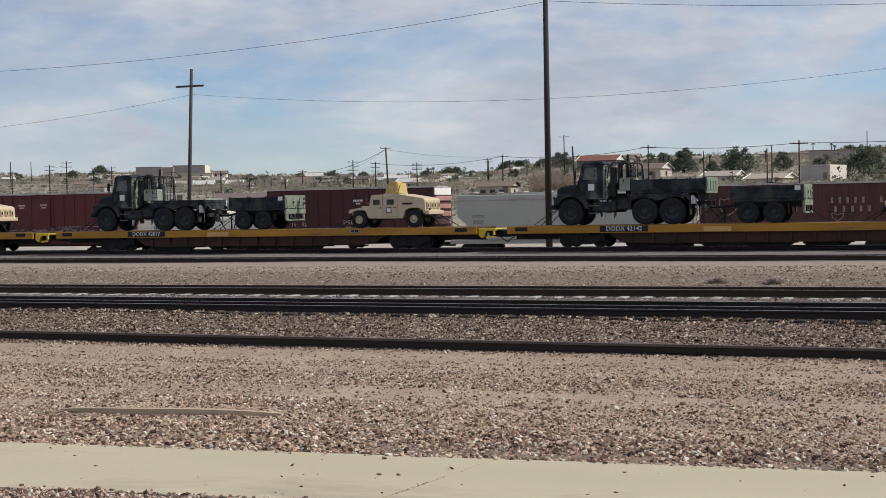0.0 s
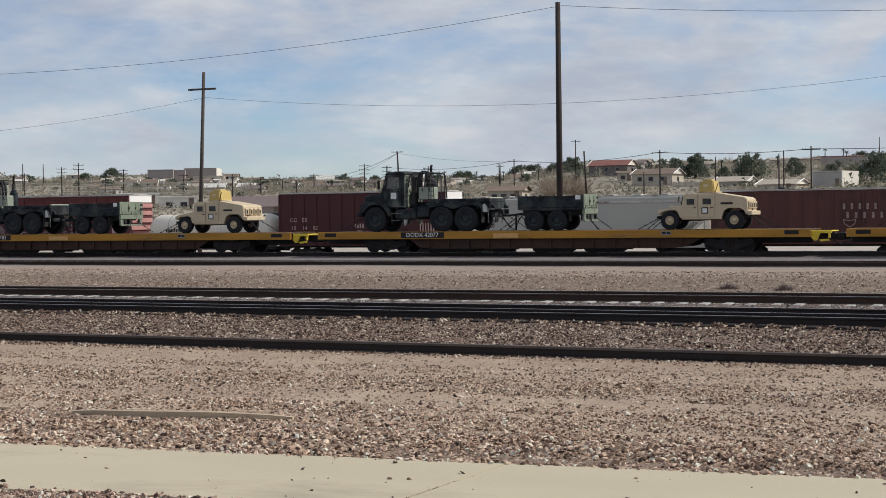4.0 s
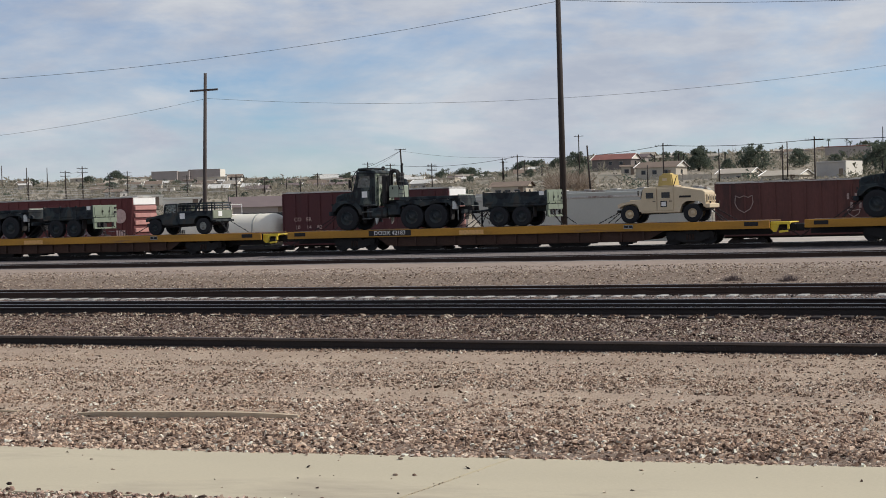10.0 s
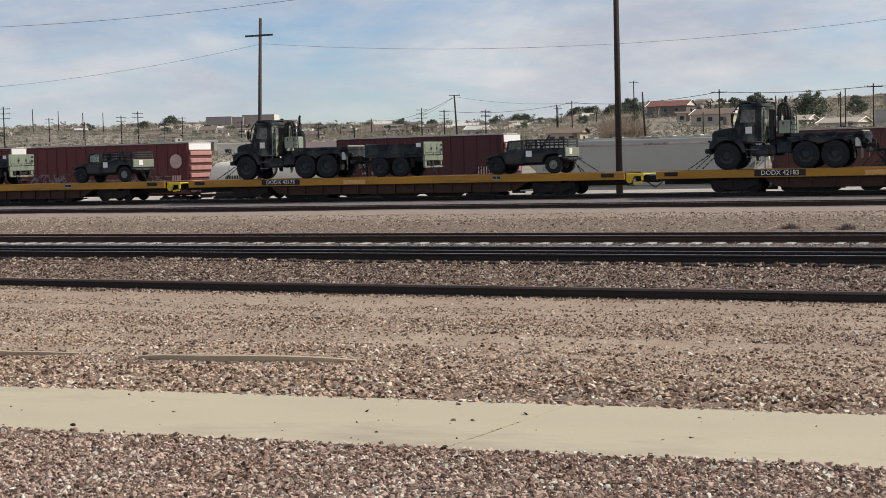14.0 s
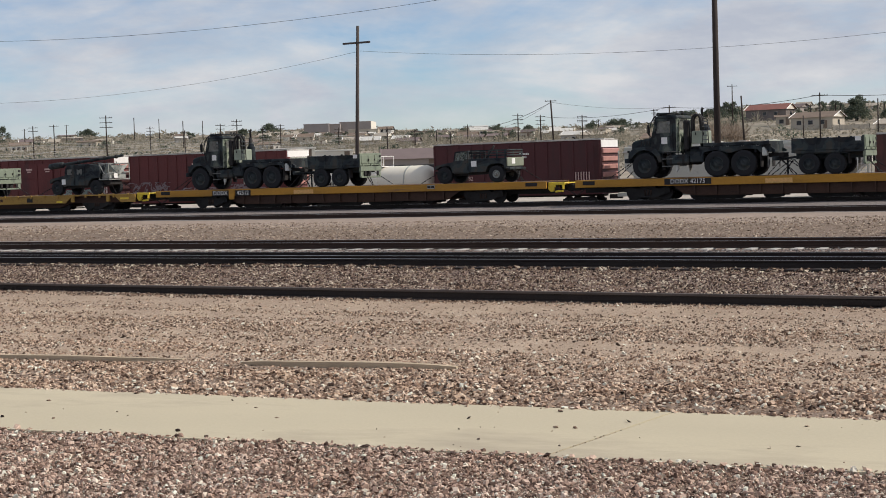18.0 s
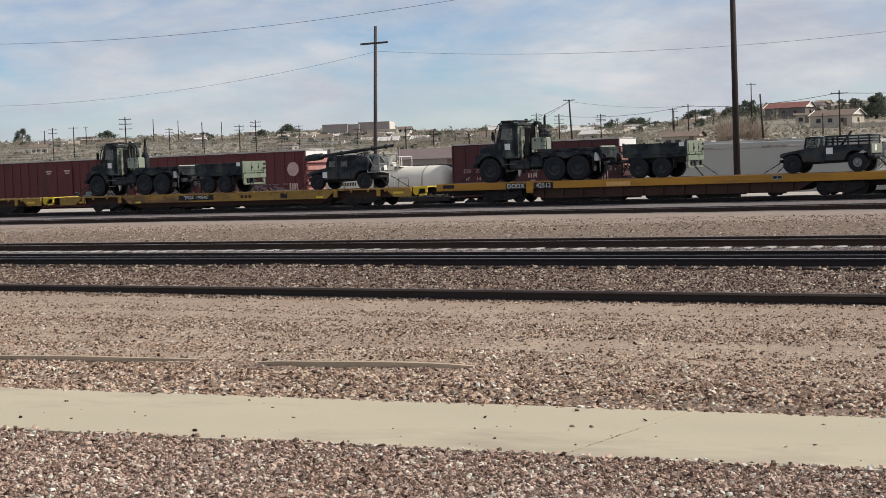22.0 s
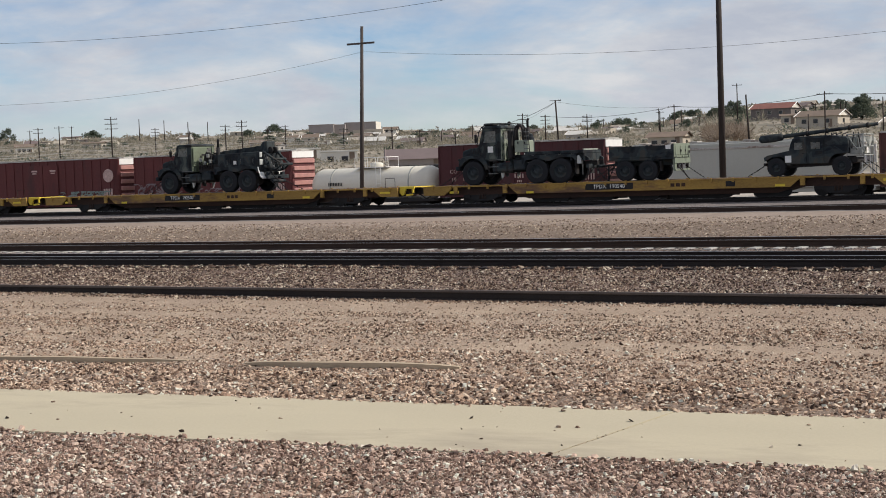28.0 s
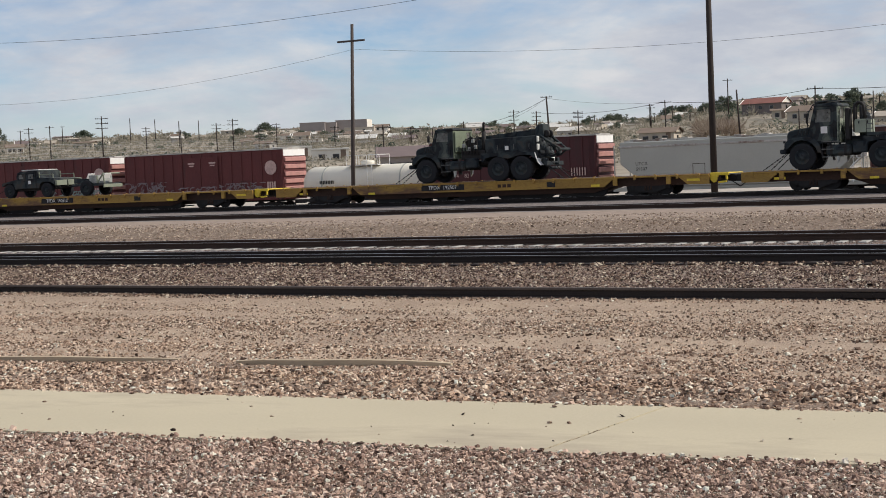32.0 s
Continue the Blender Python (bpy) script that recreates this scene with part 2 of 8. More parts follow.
def camouflage(name, shades, scale=1.0, rough=0.85):
    """Blotched three-colour paint with soft dust over it; shades: black, dark, middle, light."""
    m = bpy.data.materials.new(name)
    m.use_nodes = True
    nt = m.node_tree
    N, L = nt.nodes.new, nt.links.new
    b = nt.nodes["Principled BSDF"]
    b.inputs["Specular IOR Level"].default_value = 0.2
    co = N("ShaderNodeTexCoord")
    blot, dust, grain = N("ShaderNodeTexNoise"), N("ShaderNodeTexNoise"), N("ShaderNodeTexNoise")
    for n, s, d in ((blot, scale, 2), (dust, 2.6, 6), (grain, 30, 3)):
        n.inputs["Scale"].default_value, n.inputs["Detail"].default_value = s, d
        L(co.outputs["Object"], n.inputs["Vector"])
    blot.inputs["Distortion"].default_value = 1.2
    r = N("ShaderNodeValToRGB")
    r.color_ramp.interpolation = "LINEAR"
    e = r.color_ramp.elements
    while len(e) < 8:
        e.new(0.5)
    for k, (p, c) in enumerate(((0.0, 0), (0.415, 0), (0.43, 1), (0.50, 1), (0.515, 2), (0.59, 2), (0.605, 3), (1.0, 3))):
        e[k].position, e[k].color = p, (*shades[c], 1)
    L(blot.outputs["Fac"], r.inputs["Fac"])
    f = N("ShaderNodeMapRange")
    f.inputs["From Min"].default_value, f.inputs["From Max"].default_value = 0.4, 0.75
    f.inputs["To Min"].default_value, f.inputs["To Max"].default_value = 0.0, 0.16
    L(dust.outputs["Fac"], f.inputs["Value"])
    mx = N("ShaderNodeMix")
    mx.data_type = "RGBA"
    mx.inputs["B"].default_value = (0.16, 0.14, 0.11, 1)
    L(f.outputs["Result"], mx.inputs["Factor"])
    L(r.outputs["Color"], mx.inputs["A"])
    L(mx.outputs["Result"], b.inputs["Base Color"])
    q = N("ShaderNodeMapRange")
    q.inputs["To Min"].default_value, q.inputs["To Max"].default_value = rough - 0.15, min(1, rough + 0.15)
    L(dust.outputs["Fac"], q.inputs["Value"])
    L(q.outputs["Result"], b.inputs["Roughness"])
    bp = N("ShaderNodeBump")
    bp.inputs["Strength"].default_value, bp.inputs["Distance"].default_value = 0.08, 0.02
    L(grain.outputs["Fac"], bp.inputs["Height"])
    L(bp.outputs["Normal"], b.inputs["Normal"])
    return m


# darkened and blued: shade of the vehicles' near sides put into the paint
GREEN = camouflage("shaded_woodland_camouflage", ((0.012, 0.016, 0.021), (0.024, 0.032, 0.038), (0.040, 0.051, 0.054), (0.054, 0.053, 0.050)), 0.9)

# lighter blotches for cab sides and doors
MIDGREEN = camouflage("lighter_woodland_camouflage", ((0.018, 0.022, 0.026), (0.040, 0.050, 0.052), (0.080, 0.095, 0.086), (0.115, 0.130, 0.110)), 0.9)

# ---- mesh helpers ----
def box(bm, x0, x1, y0, y1, z0, z1, bev=0.0, m=None):
    vs = [bm.verts.new(Vector(v)) for v in ((x0, y0, z0), (x1, y0, z0), (x1, y1, z0), (x0, y1, z0), (x0, y0, z1), (x1, y0, z1), (x1, y1, z1), (x0, y1, z1))]
    fs = [bm.faces.new([vs[i] for i in q]) for q in ((0, 3, 2, 1), (4, 5, 6, 7), (0, 1, 5, 4), (1, 2, 6, 5), (2, 3, 7, 6), (3, 0, 4, 7))]
    if bev:
        got = bmesh.ops.bevel(bm, geom=list({e for f in fs for e in f.edges}), offset=bev, segments=1, affect="EDGES")
        vs = [v for v in vs if v.is_valid] + list(got["verts"])
    if m is not None:
        for v in set(vs):
            v.co = m @ v.co
    return vs


def bar(bm, p0, p1, r0, r1=None, n=8, caps=True):
    """A round bar from p0 to p1."""
    p0, p1 = Vector(p0), Vector(p1)
    r1 = r0 if r1 is None else r1
    q = (p1 - p0).to_track_quat("Z", "Y")
    a, b = [], []
    for i in range(n):
        d = Vector((math.cos(2 * math.pi * i / n), math.sin(2 * math.pi * i / n), 0))
        a.append(bm.verts.new(p0 + q @ (d * r0)))
        b.append(bm.verts.new(p1 + q @ (d * r1)))
    for i in range(n):
        f = bm.faces.new((a[i], a[(i + 1) % n], b[(i + 1) % n], b[i]))
        f.smooth = n > 6
    if caps:
        bm.faces.new(a[::-1])
        bm.faces.new(b)


def tube(bm, pts, r, n=8):
    """A bent tube swept through pts as one skin."""
    pts = [Vector(p) for p in pts]
    rings, up = [], None
    for i, p in enumerate(pts):
        d = (pts[min(i + 1, len(pts) - 1)] - pts[max(i - 1, 0)]).normalized()
        if up is None:
            up = d.orthogonal().normalized()
        up = (up - d * up.dot(d)).normalized()
        side = d.cross(up)
        rings.append([bm.verts.new(p + r * (math.cos(2 * math.pi * k / n) * up + math.sin(2 * math.pi * k / n) * side)) for k in range(n)])
    for u, v in zip(rings, rings[1:]):
        for k in range(n):
            f = bm.faces.new((u[k], u[(k + 1) % n], v[(k + 1) % n], v[k]))
            f.smooth = True
    bm.faces.new(rings[0][::-1])
    bm.faces.new(rings[-1])


def prism(bm, outline, y0, y1, bev=0.0):
    """An outline in x, z drawn out along y."""
    a = [bm.verts.new((x, y0, z)) for x, z in outline]
    b = [bm.verts.new((x, y1, z)) for x, z in outline]
    n = len(a)
    fs = [bm.faces.new(a), bm.faces.new(b[::-1])]
    for i in range(n):
        fs.append(bm.faces.new((a[i], b[i], b[(i + 1) % n], a[(i + 1) % n])))
    if bev:
        bmesh.ops.bevel(bm, geom=list({e for f in fs for e in f.edges}), offset=bev, segments=1, affect="EDGES")
    return fs


def beam(bm, section, x0, x1):
    """A section in y, z drawn out along x."""
    a = [bm.verts.new((x0, y, z)) for y, z in section]
    b = [bm.verts.new((x1, y, z)) for y, z in section]
    n = len(a)
    bm.faces.new(a[::-1])
    bm.faces.new(b)
    for i in range(n):
        bm.faces.new((a[i], a[(i + 1) % n], b[(i + 1) % n], b[i]))


def lathe(bm, c, axis, profile, n=16):
    """A profile of (along, radius) turned about axis ('x', 'y' or 'z') through c."""
    rings = []
    for s, r in profile:
        ring = []
        for i in range(n):
            u, v = r * math.cos(2 * math.pi * i / n), r * math.sin(2 * math.pi * i / n)
            p = {"x": (s, u, v), "y": (v, s, u), "z": (u, v, s)}[axis]
            ring.append(bm.verts.new(Vector(c) + Vector(p)))
        rings.append(ring)
    for a, b in zip(rings, rings[1:]):
        for i in range(n):
            f = bm.faces.new((a[i], a[(i + 1) % n], b[(i + 1) % n], b[i]))
            f.smooth = True
    bm.faces.new(rings[0][::-1])
    bm.faces.new(rings[-1])


def mesh_of(name, bm, material):
    bmesh.ops.recalc_face_normals(bm, faces=bm.faces)
    me = bpy.data.meshes.new(name)
    bm.to_mesh(me)
    bm.free()
    for m in material if isinstance(material, (list, tuple)) else [material]:
        me.materials.append(m)
    return me


def part(name, bm, material, parent, label="", at=None):
    ob = new(name, mesh_of(name, bm, material))
    ob.parent = parent
    if at is not None:
        ob.matrix_basis = at
    if label:
        ob["label"] = label
    return ob


def thing(name, label, category, group="", kind="", at=None):
    ob = tagged(new(name), label, category, group, kind)
    ob.empty_display_size = 0.3
    if at is not None:
        ob.matrix_basis = at
    return ob


def solid(name, bm, material, label, category, group="", kind="", at=None):
    ob = tagged(new(name, mesh_of(name, bm, material)), label, category, group, kind)
    if at is not None:
        ob.matrix_basis = at
    return ob


def grid(bm, xs, ys, zf):
    vs = [[bm.verts.new((x, y, zf(x, y))) for y in ys] for x in xs]
    for i in range(len(xs) - 1):
        for j in range(len(ys) - 1):
            f = bm.faces.new((vs[i][j], vs[i + 1][j], vs[i + 1][j + 1], vs[i][j + 1]))
            f.smooth = True


def letters(text, size, material, parent, at, name="lettering", label="", align="CENTER"):
    cu = bpy.data.curves.new(name, "FONT")
    cu.body, cu.size, cu.extrude, cu.align_x, cu.align_y = text, size, 0.003, align, "CENTER"
    cu.resolution_u = 2
    cu.materials.append(material)
    ob = new(name, cu)
    ob.parent, ob.matrix_basis = parent, at
    if label:
        ob["label"] = label
    return ob

# ---- the ground: one sheet from the path to the far hills; x runs along the tracks, y away from the path ----
RAIL_Z = 0.35                                   # top of the yard's rails


def smooth(a, b, v):
    t = min(1, max(0, (v - a) / (b - a)))
    return t * t * (3 - 2 * t)


LEVELS = [(-400, -0.05), (8, 0.0), (14.6, 0.0), (15.4, 0.06), (16.4, 0.04), (18, 0.04), (22, 0.10), (24.2, 0.13), (26, 0.10), (29.5, 0.12), (31, 0.15),
          (35, 0.15), (37.2, 0.15), (41.5, 0.12), (43, 0.0), (46, 0.02), (53, 0.20), (55, 0.24), (61, 0.18), (65, 0.17), (67, 0.10), (74, 0.13),
          (80, 0.15), (84, -0.3), (90, -0.88), (106, -0.9), (125, -0.6), (200, 1.0)]


RISE = {"right": [(150, -0.6), (200, -0.3), (260, 0.42), (330, 0.62), (400, 0.86), (480, 1.27), (700, 1.5), (1000, 1.62)],
        "middle": [(150, -0.7), (200, -0.4), (260, 0.1), (400, 0.6), (500, 0.75), (700, 0.95), (1000, 1.15)],
        "left": [(150, -0.7), (200, -0.4), (260, 0.15), (400, 0.6), (500, 0.78), (700, 1.05), (900, 1.2), (1100, 1.38)]}


def far_z(x, y):
    """Height of the hills, by the angle to which they rise above the eye with distance."""
    r = math.hypot(x, y)
    az = math.degrees(math.atan2(-x, y))
    def climb(rows):
        for (r0, e0), (r1, e1) in zip(rows, rows[1:]):
            if r <= r1:
                return e0 + (e1 - e0) * max(0, (r - r0) / (r1 - r0))
        return rows[-1][1]
    right, middle, left = (climb(RISE[k]) for k in ("right", "middle", "left"))
    e = right + (middle - right) * smooth(17.2, 22.0, az)
    e += (left - e) * smooth(28, 33, az)
    e += 0.34 * smooth(8.5, 5.0, az) * smooth(450, 900, r)
    if r > 1150:
        e *= 1150 / r
    z = 2.55 + r * math.tan(radians(e))
    return z + (1.1 * noise.noise((x / 120, y / 120, 0.3)) + 0.5 * noise.noise((x / 40, y / 40, 1.7))) * smooth(200, 420, r)


def ground_z(x, y):
    for (y0, z0), (y1, z1) in zip(LEVELS, LEVELS[1:]):
        if y <= y1:
            z = z0 + (z1 - z0) * smooth(y0, y1, y)
            break
    else:
        z = LEVELS[-1][1]
    if y > 110:
        f = smooth(110, 200, y)
        z = (1 - f) * z + f * far_z(x, y)
    elif y > 14.3:
        bed = math.exp(-((y - 23.44 + 0.0274 * x) / 0.45) ** 2) if 21 < y < 27 else 0.0
        z += (0.185 - z) * bed + (1 - bed) * 0.022 * noise.noise((x / 1.6, y / 1.1, 0.0)) + 0.03 * noise.noise((x / 9, y / 4, 4.0))
    return z


def ground_material():
    """Tan dirt, gravel spill and, beyond the yard, dry scrub; set apart by place."""
    m = bpy.data.materials.new("yard_ground")
    m.use_nodes = True
    nt = m.node_tree
    N, L = nt.nodes.new, nt.links.new
    b = nt.nodes["Principled BSDF"]
    b.inputs["Roughness"].default_value, b.inputs["Specular IOR Level"].default_value = 0.95, 0.2
    co = N("ShaderNodeTexCoord")
    sep = N("ShaderNodeSeparateXYZ")
    L(co.outputs["Object"], sep.inputs[0])

    def tex(scale, detail=5, rough=0.6):
        n = N("ShaderNodeTexNoise")
        n.inputs["Scale"].default_value, n.inputs["Detail"].default_value, n.inputs["Roughness"].default_value = scale, detail, rough
        L(co.outputs["Object"], n.inputs["Vector"])
        return n.outputs["Fac"]

    def ramp(fac, stops):
        r = N("ShaderNodeValToRGB")
        e = r.color_ramp.elements
        while len(e) < len(stops):
            e.new(0.5)
        for el, (p, c) in zip(e, stops):
            el.position, el.color = p, (*c, 1)
        L(fac, r.inputs["Fac"])
        return r.outputs["Color"]

    def mix(fac, a, c):
        q = N("ShaderNodeMix")
        q.data_type = "RGBA"
        L(fac, q.inputs["Factor"])
        L(a, q.inputs["A"])
        L(c, q.inputs["B"])
        return q.outputs["Result"]

    def span(lo, hi, v=None):
        q = N("ShaderNodeMapRange")
        q.interpolation_type = "SMOOTHSTEP"
        q.inputs["From Min"].default_value, q.inputs["From Max"].default_value = lo, hi
        L(v or sep.outputs["Y"], q.inputs["Value"])
        return q.outputs["Result"]

    def times(a, c):
        q = N("ShaderNodeMath")
        q.operation = "MULTIPLY"
        L(a, q.inputs[0])
        if isinstance(c, float):
            q.inputs[1].default_value = c
        else:
            L(c, q.inputs[1])
        return q.outputs[0]

    dirt = ramp(tex(1.1), [(0.30, (0.375, 0.286, 0.208)), (0.7, (0.515, 0.404, 0.303))])
    grit = ramp(tex(22, 3, 0.8), [(0.34, (0.11, 0.075, 0.062)), (0.47, (0.28, 0.205, 0.155)), (0.62, (0.38, 0.29, 0.225)), (0.72, (0.62, 0.54, 0.46))])
    patch = ramp(tex(0.5, 6, 0.7), [(0.38, (0.14, 0.14, 0.14)), (0.66, (0.8, 0.8, 0.8))])
    near = mix(patch, dirt, grit)
    # brown gravel of the bank, with its backlit shade put into the tones
    dark = ramp(tex(7, 4, 0.75), [(0.34, (0.085, 0.062, 0.048)), (0.5, (0.185, 0.138, 0.105)), (0.66, (0.32, 0.25, 0.195))])
    slope = N("ShaderNodeMath")
    slope.operation = "SUBTRACT"
    L(span(41.2, 42.5), slope.inputs[0])
    L(span(53, 55.5), slope.inputs[1])
    bal = N("ShaderNodeMath")
    bal.operation = "SUBTRACT"
    L(span(23.9, 24.9), bal.inputs[0])
    L(span(40.9, 41.6), bal.inputs[1])
    col = mix(times(slope.outputs[0], 0.95), near, dark)
    bcol = ramp(tex(20, 3, 0.8), [(0.34, (0.045, 0.030, 0.025)), (0.5, (0.16, 0.108, 0.088)), (0.68, (0.40, 0.315, 0.255))])
    col = mix(bal.outputs[0], col, bcol)
    fdirt = ramp(tex(2.2, 5, 0.7), [(0.32, (0.24, 0.186, 0.15)), (0.68, (0.375, 0.30, 0.245))])
    col = mix(span(50.5, 55), col, fdirt)
    front = N("ShaderNodeMath")                     # stony earth beneath the broken stone by the path, darkened for the shaded gaps
    front.operation = "SUBTRACT"
    front.inputs[0].default_value = 1.0
    L(span(15.9, 16.6), front.inputs[1])
    fcol = ramp(tex(30, 3, 0.8), [(0.34, (0.065, 0.046, 0.036)), (0.5, (0.19, 0.138, 0.106)), (0.68, (0.36, 0.275, 0.215))])
    col = mix(times(front.outputs[0], 0.85), col, fcol)
    track = N("ShaderNodeMath")                     # grey ballast under the train's track and the siding
    track.operation = "SUBTRACT"
    L(span(61.2, 62.0), track.inputs[0])
    L(span(82, 85), track.inputs[1])
    tcol = ramp(tex(9, 4, 0.75), [(0.34, (0.07, 0.06, 0.057)), (0.48, (0.16, 0.138, 0.13)), (0.66, (0.34, 0.30, 0.28))])
    col = mix(track.outputs[0], col, tcol)
    # scrub ground, made paler to take in the haze over the hill
    scrub = ramp(tex(0.045, 8, 0.75), [(0.36, (0.146, 0.140, 0.106)), (0.46, (0.241, 0.213, 0.168)), (0.56, (0.325, 0.280, 0.218)), (0.72, (0.448, 0.386, 0.308))])
    col = mix(span(100, 130), col, scrub)
    yard = N("ShaderNodeMath")                      # pale bare lot behind the standing cars
    yard.operation = "SUBTRACT"
    L(span(101, 104), yard.inputs[0])
    L(span(140, 165), yard.inputs[1])
    ycol = ramp(tex(0.8, 5, 0.7), [(0.32, (0.34, 0.30, 0.26)), (0.68, (0.52, 0.47, 0.41))])
    col = mix(yard.outputs[0], col, ycol)
    L(col, b.inputs["Base Color"])
    bp = N("ShaderNodeBump")
    bp.inputs["Strength"].default_value, bp.inputs["Distance"].default_value = 0.7, 0.03
    L(tex(26, 3, 0.7), bp.inputs["Height"])
    L(bp.outputs["Normal"], b.inputs["Normal"])
    return m


GROUND = ground_material()


def build_ground():
    xs = sorted({-3000, -2200, -1600, -1200} | {-1000 + 40 * i for i in range(20)} | {-200 + 10 * i for i in range(10)} | {-100 + 1.0 * i for i in range(110)} | {10 + 10 * i for i in range(10)} | {150, 250, 400, 700, 1200, 3000})
    ys = sorted({-400, -150, -60, -20, -5} | {5 + 0.5 * i for i in range(120)} | {65 + 1.5 * i for i in range(30)} | {110 + 12 * i for i in range(60)} | {840 + 40 * i for i in range(30)} | {2200, 2600, 3200, 4200})
    bm = bmesh.new()
    grid(bm, xs, ys, ground_z)
    solid("ground", bm, GROUND, "tan desert ground with gravel, rising to scrubby hills", "ground", kind="structure")


build_ground()

# ---- concrete path, laid slightly askew to the tracks ----
PATH_ANGLE = math.atan(0.085)


def build_path():
    th = thing("path", "pale sandy concrete path with an expansion joint crossing it", "path", kind="structure",
               at=pose(-7.0, 13.03, 0, 0, 0, math.degrees(PATH_ANGLE)))
    cuts = [-45, -23.5, -11.0, 1.49, 13.9, 26.4, 45]
    for a, b in zip(cuts, cuts[1:]):
        bm = bmesh.new()
        vs = box(bm, a + 0.011, b - 0.011, -1.245, 1.245, -0.15, 0.022)
        for v in vs:                              # the joints run a little askew
            v.co.x += 0.181 * v.co.y - 0.074
            v.co.z += 0.004 * math.sin(v.co.x)
        bmesh.ops.bevel(bm, geom=list(bm.edges), offset=0.006, segments=2, affect="EDGES")
        part("slab", bm, CONCRETE, th)


build_path()


# ---- loose stones ----
def stones(name, label, n, spread, size, seed, material, sink=0.3, flat=0.7, zf=ground_z, small=False):
    """n broken stones, placed by spread(rng, n) -> x, y; shape, size and turn of each its own. small: four-sided chips."""
    rng = np.random.default_rng(seed)
    x, y = spread(rng, n)
    n = len(x)
    z = np.array([zf(float(a), float(b)) for a, b in zip(x, y)])
    s = size[0] + (size[1] - size[0]) * rng.random(n) ** 2.2
    if small:
        base = np.array([(-1, -1, -1), (1, -1, -1), (1, 1, -1), (-1, 1, -1), (0, 0, 1)], float) * 0.5
        faces, k = np.array([(0, 1, 4), (1, 2, 4), (2, 3, 4), (3, 0, 4)]), 3
    else:
        base = np.array([(-1, -1, -1), (1, -1, -1), (1, 1, -1), (-1, 1, -1), (-1, -1, 1), (1, -1, 1), (1, 1, 1), (-1, 1, 1)], float) * 0.5
        faces, k = np.array([(4, 5, 6, 7), (0, 1, 5, 4), (1, 2, 6, 5), (2, 3, 7, 6), (3, 0, 4, 7)]), 4
    nv, nf = len(base), len(faces)
    v = base[None] * (0.5 + 0.9 * rng.random((n, nv, 3)))
    v[:, 4:, :2] *= (0.35 + 0.6 * rng.random(n))[:, None, None]
    v[:, 4:, :2] += 0.25 * rng.normal(size=(n, 1, 2))
    v[:, :, 2] *= flat * (0.6 + 0.7 * rng.random(n))[:, None]
    v[:, :, 0] *= (0.8 + 0.7 * rng.random(n))[:, None]
    a, tl = rng.random(n) * 2 * np.pi, rng.normal(0, 0.4, n)
    c1, s1, c2, s2 = np.cos(a)[:, None], np.sin(a)[:, None], np.cos(tl)[:, None], np.sin(tl)[:, None]
    vx, vz = v[:, :, 0] * c2 - v[:, :, 2] * s2, v[:, :, 0] * s2 + v[:, :, 2] * c2
    vy = v[:, :, 1]
    out = np.stack([vx * c1 - vy * s1, vx * s1 + vy * c1, vz], -1) * s[:, None, None]
    out[:, :, 0] += x[:, None]
    out[:, :, 1] += y[:, None]
    out[:, :, 2] += (z + s * flat * (0.5 - sink))[:, None]
    loops = (faces[None] + nv * np.arange(n)[:, None, None]).reshape(-1)
    me = bpy.data.meshes.new(name)
    me.vertices.add(nv * n)
    me.vertices.foreach_set("co", out.reshape(-1))
    me.loops.add(len(loops))
    me.loops.foreach_set("vertex_index", loops.astype(np.int32))
    me.polygons.add(nf * n)
    me.polygons.foreach_set("loop_start", np.arange(0, k * nf * n, k, dtype=np.int32))
    me.polygons.foreach_set("use_smooth", np.zeros(nf * n, dtype=bool))
    me.update(calc_edges=True)
    me.materials.append(material)
    return tagged(new(name, me), label, "gravel", kind="stuff")


def stone_material(name, stops, rough=0.85):
    m = bpy.data.materials.new(name)
    m.use_nodes = True
    nt = m.node_tree
    N, L = nt.nodes.new, nt.links.new
    b = nt.nodes["Principled BSDF"]
    b.inputs["Roughness"].default_value, b.inputs["Specular IOR Level"].default_value = rough, 0.3
    g, r, n, mx = N("ShaderNodeNewGeometry"), N("ShaderNodeValToRGB"), N("ShaderNodeTexNoise"), N("ShaderNodeMix")
    e = r.color_ramp.elements
    while len(e) < len(stops):
        e.new(0.5)
    for el, (p, c) in zip(e, stops):
        el.position, el.color = p, (*c, 1)
    L(g.outputs["Random Per Island"], r.inputs["Fac"])
    co = N("ShaderNodeTexCoord")
    L(co.outputs["Object"], n.inputs["Vector"])
    n.inputs["Scale"].default_value, n.inputs["Detail"].default_value = 60, 3
    mx.data_type, mx.blend_type = "RGBA", "MULTIPLY"
    mx.inputs["Factor"].default_value = 0.45
    L(r.outputs["Color"], mx.inputs["A"])
    L(n.outputs["Fac"], mx.inputs["B"])
    wide, tone, both = N("ShaderNodeTexNoise"), N("ShaderNodeValToRGB"), N("ShaderNodeMix")
    L(co.outputs["Object"], wide.inputs["Vector"])     # loads of redder, darker and paler stone
    wide.inputs["Scale"].default_value, wide.inputs["Detail"].default_value = 0.8, 3
    tone.color_ramp.elements[0].position, tone.color_ramp.elements[0].color = 0.38, (0.90, 0.865, 0.835, 1)
    tone.color_ramp.elements[1].position, tone.color_ramp.elements[1].color = 0.60, (1.0, 1.0, 1.0, 1)
    L(wide.outputs["Fac"], tone.inputs["Fac"])
    both.data_type, both.blend_type = "RGBA", "MULTIPLY"
    both.inputs["Factor"].default_value = 1.0
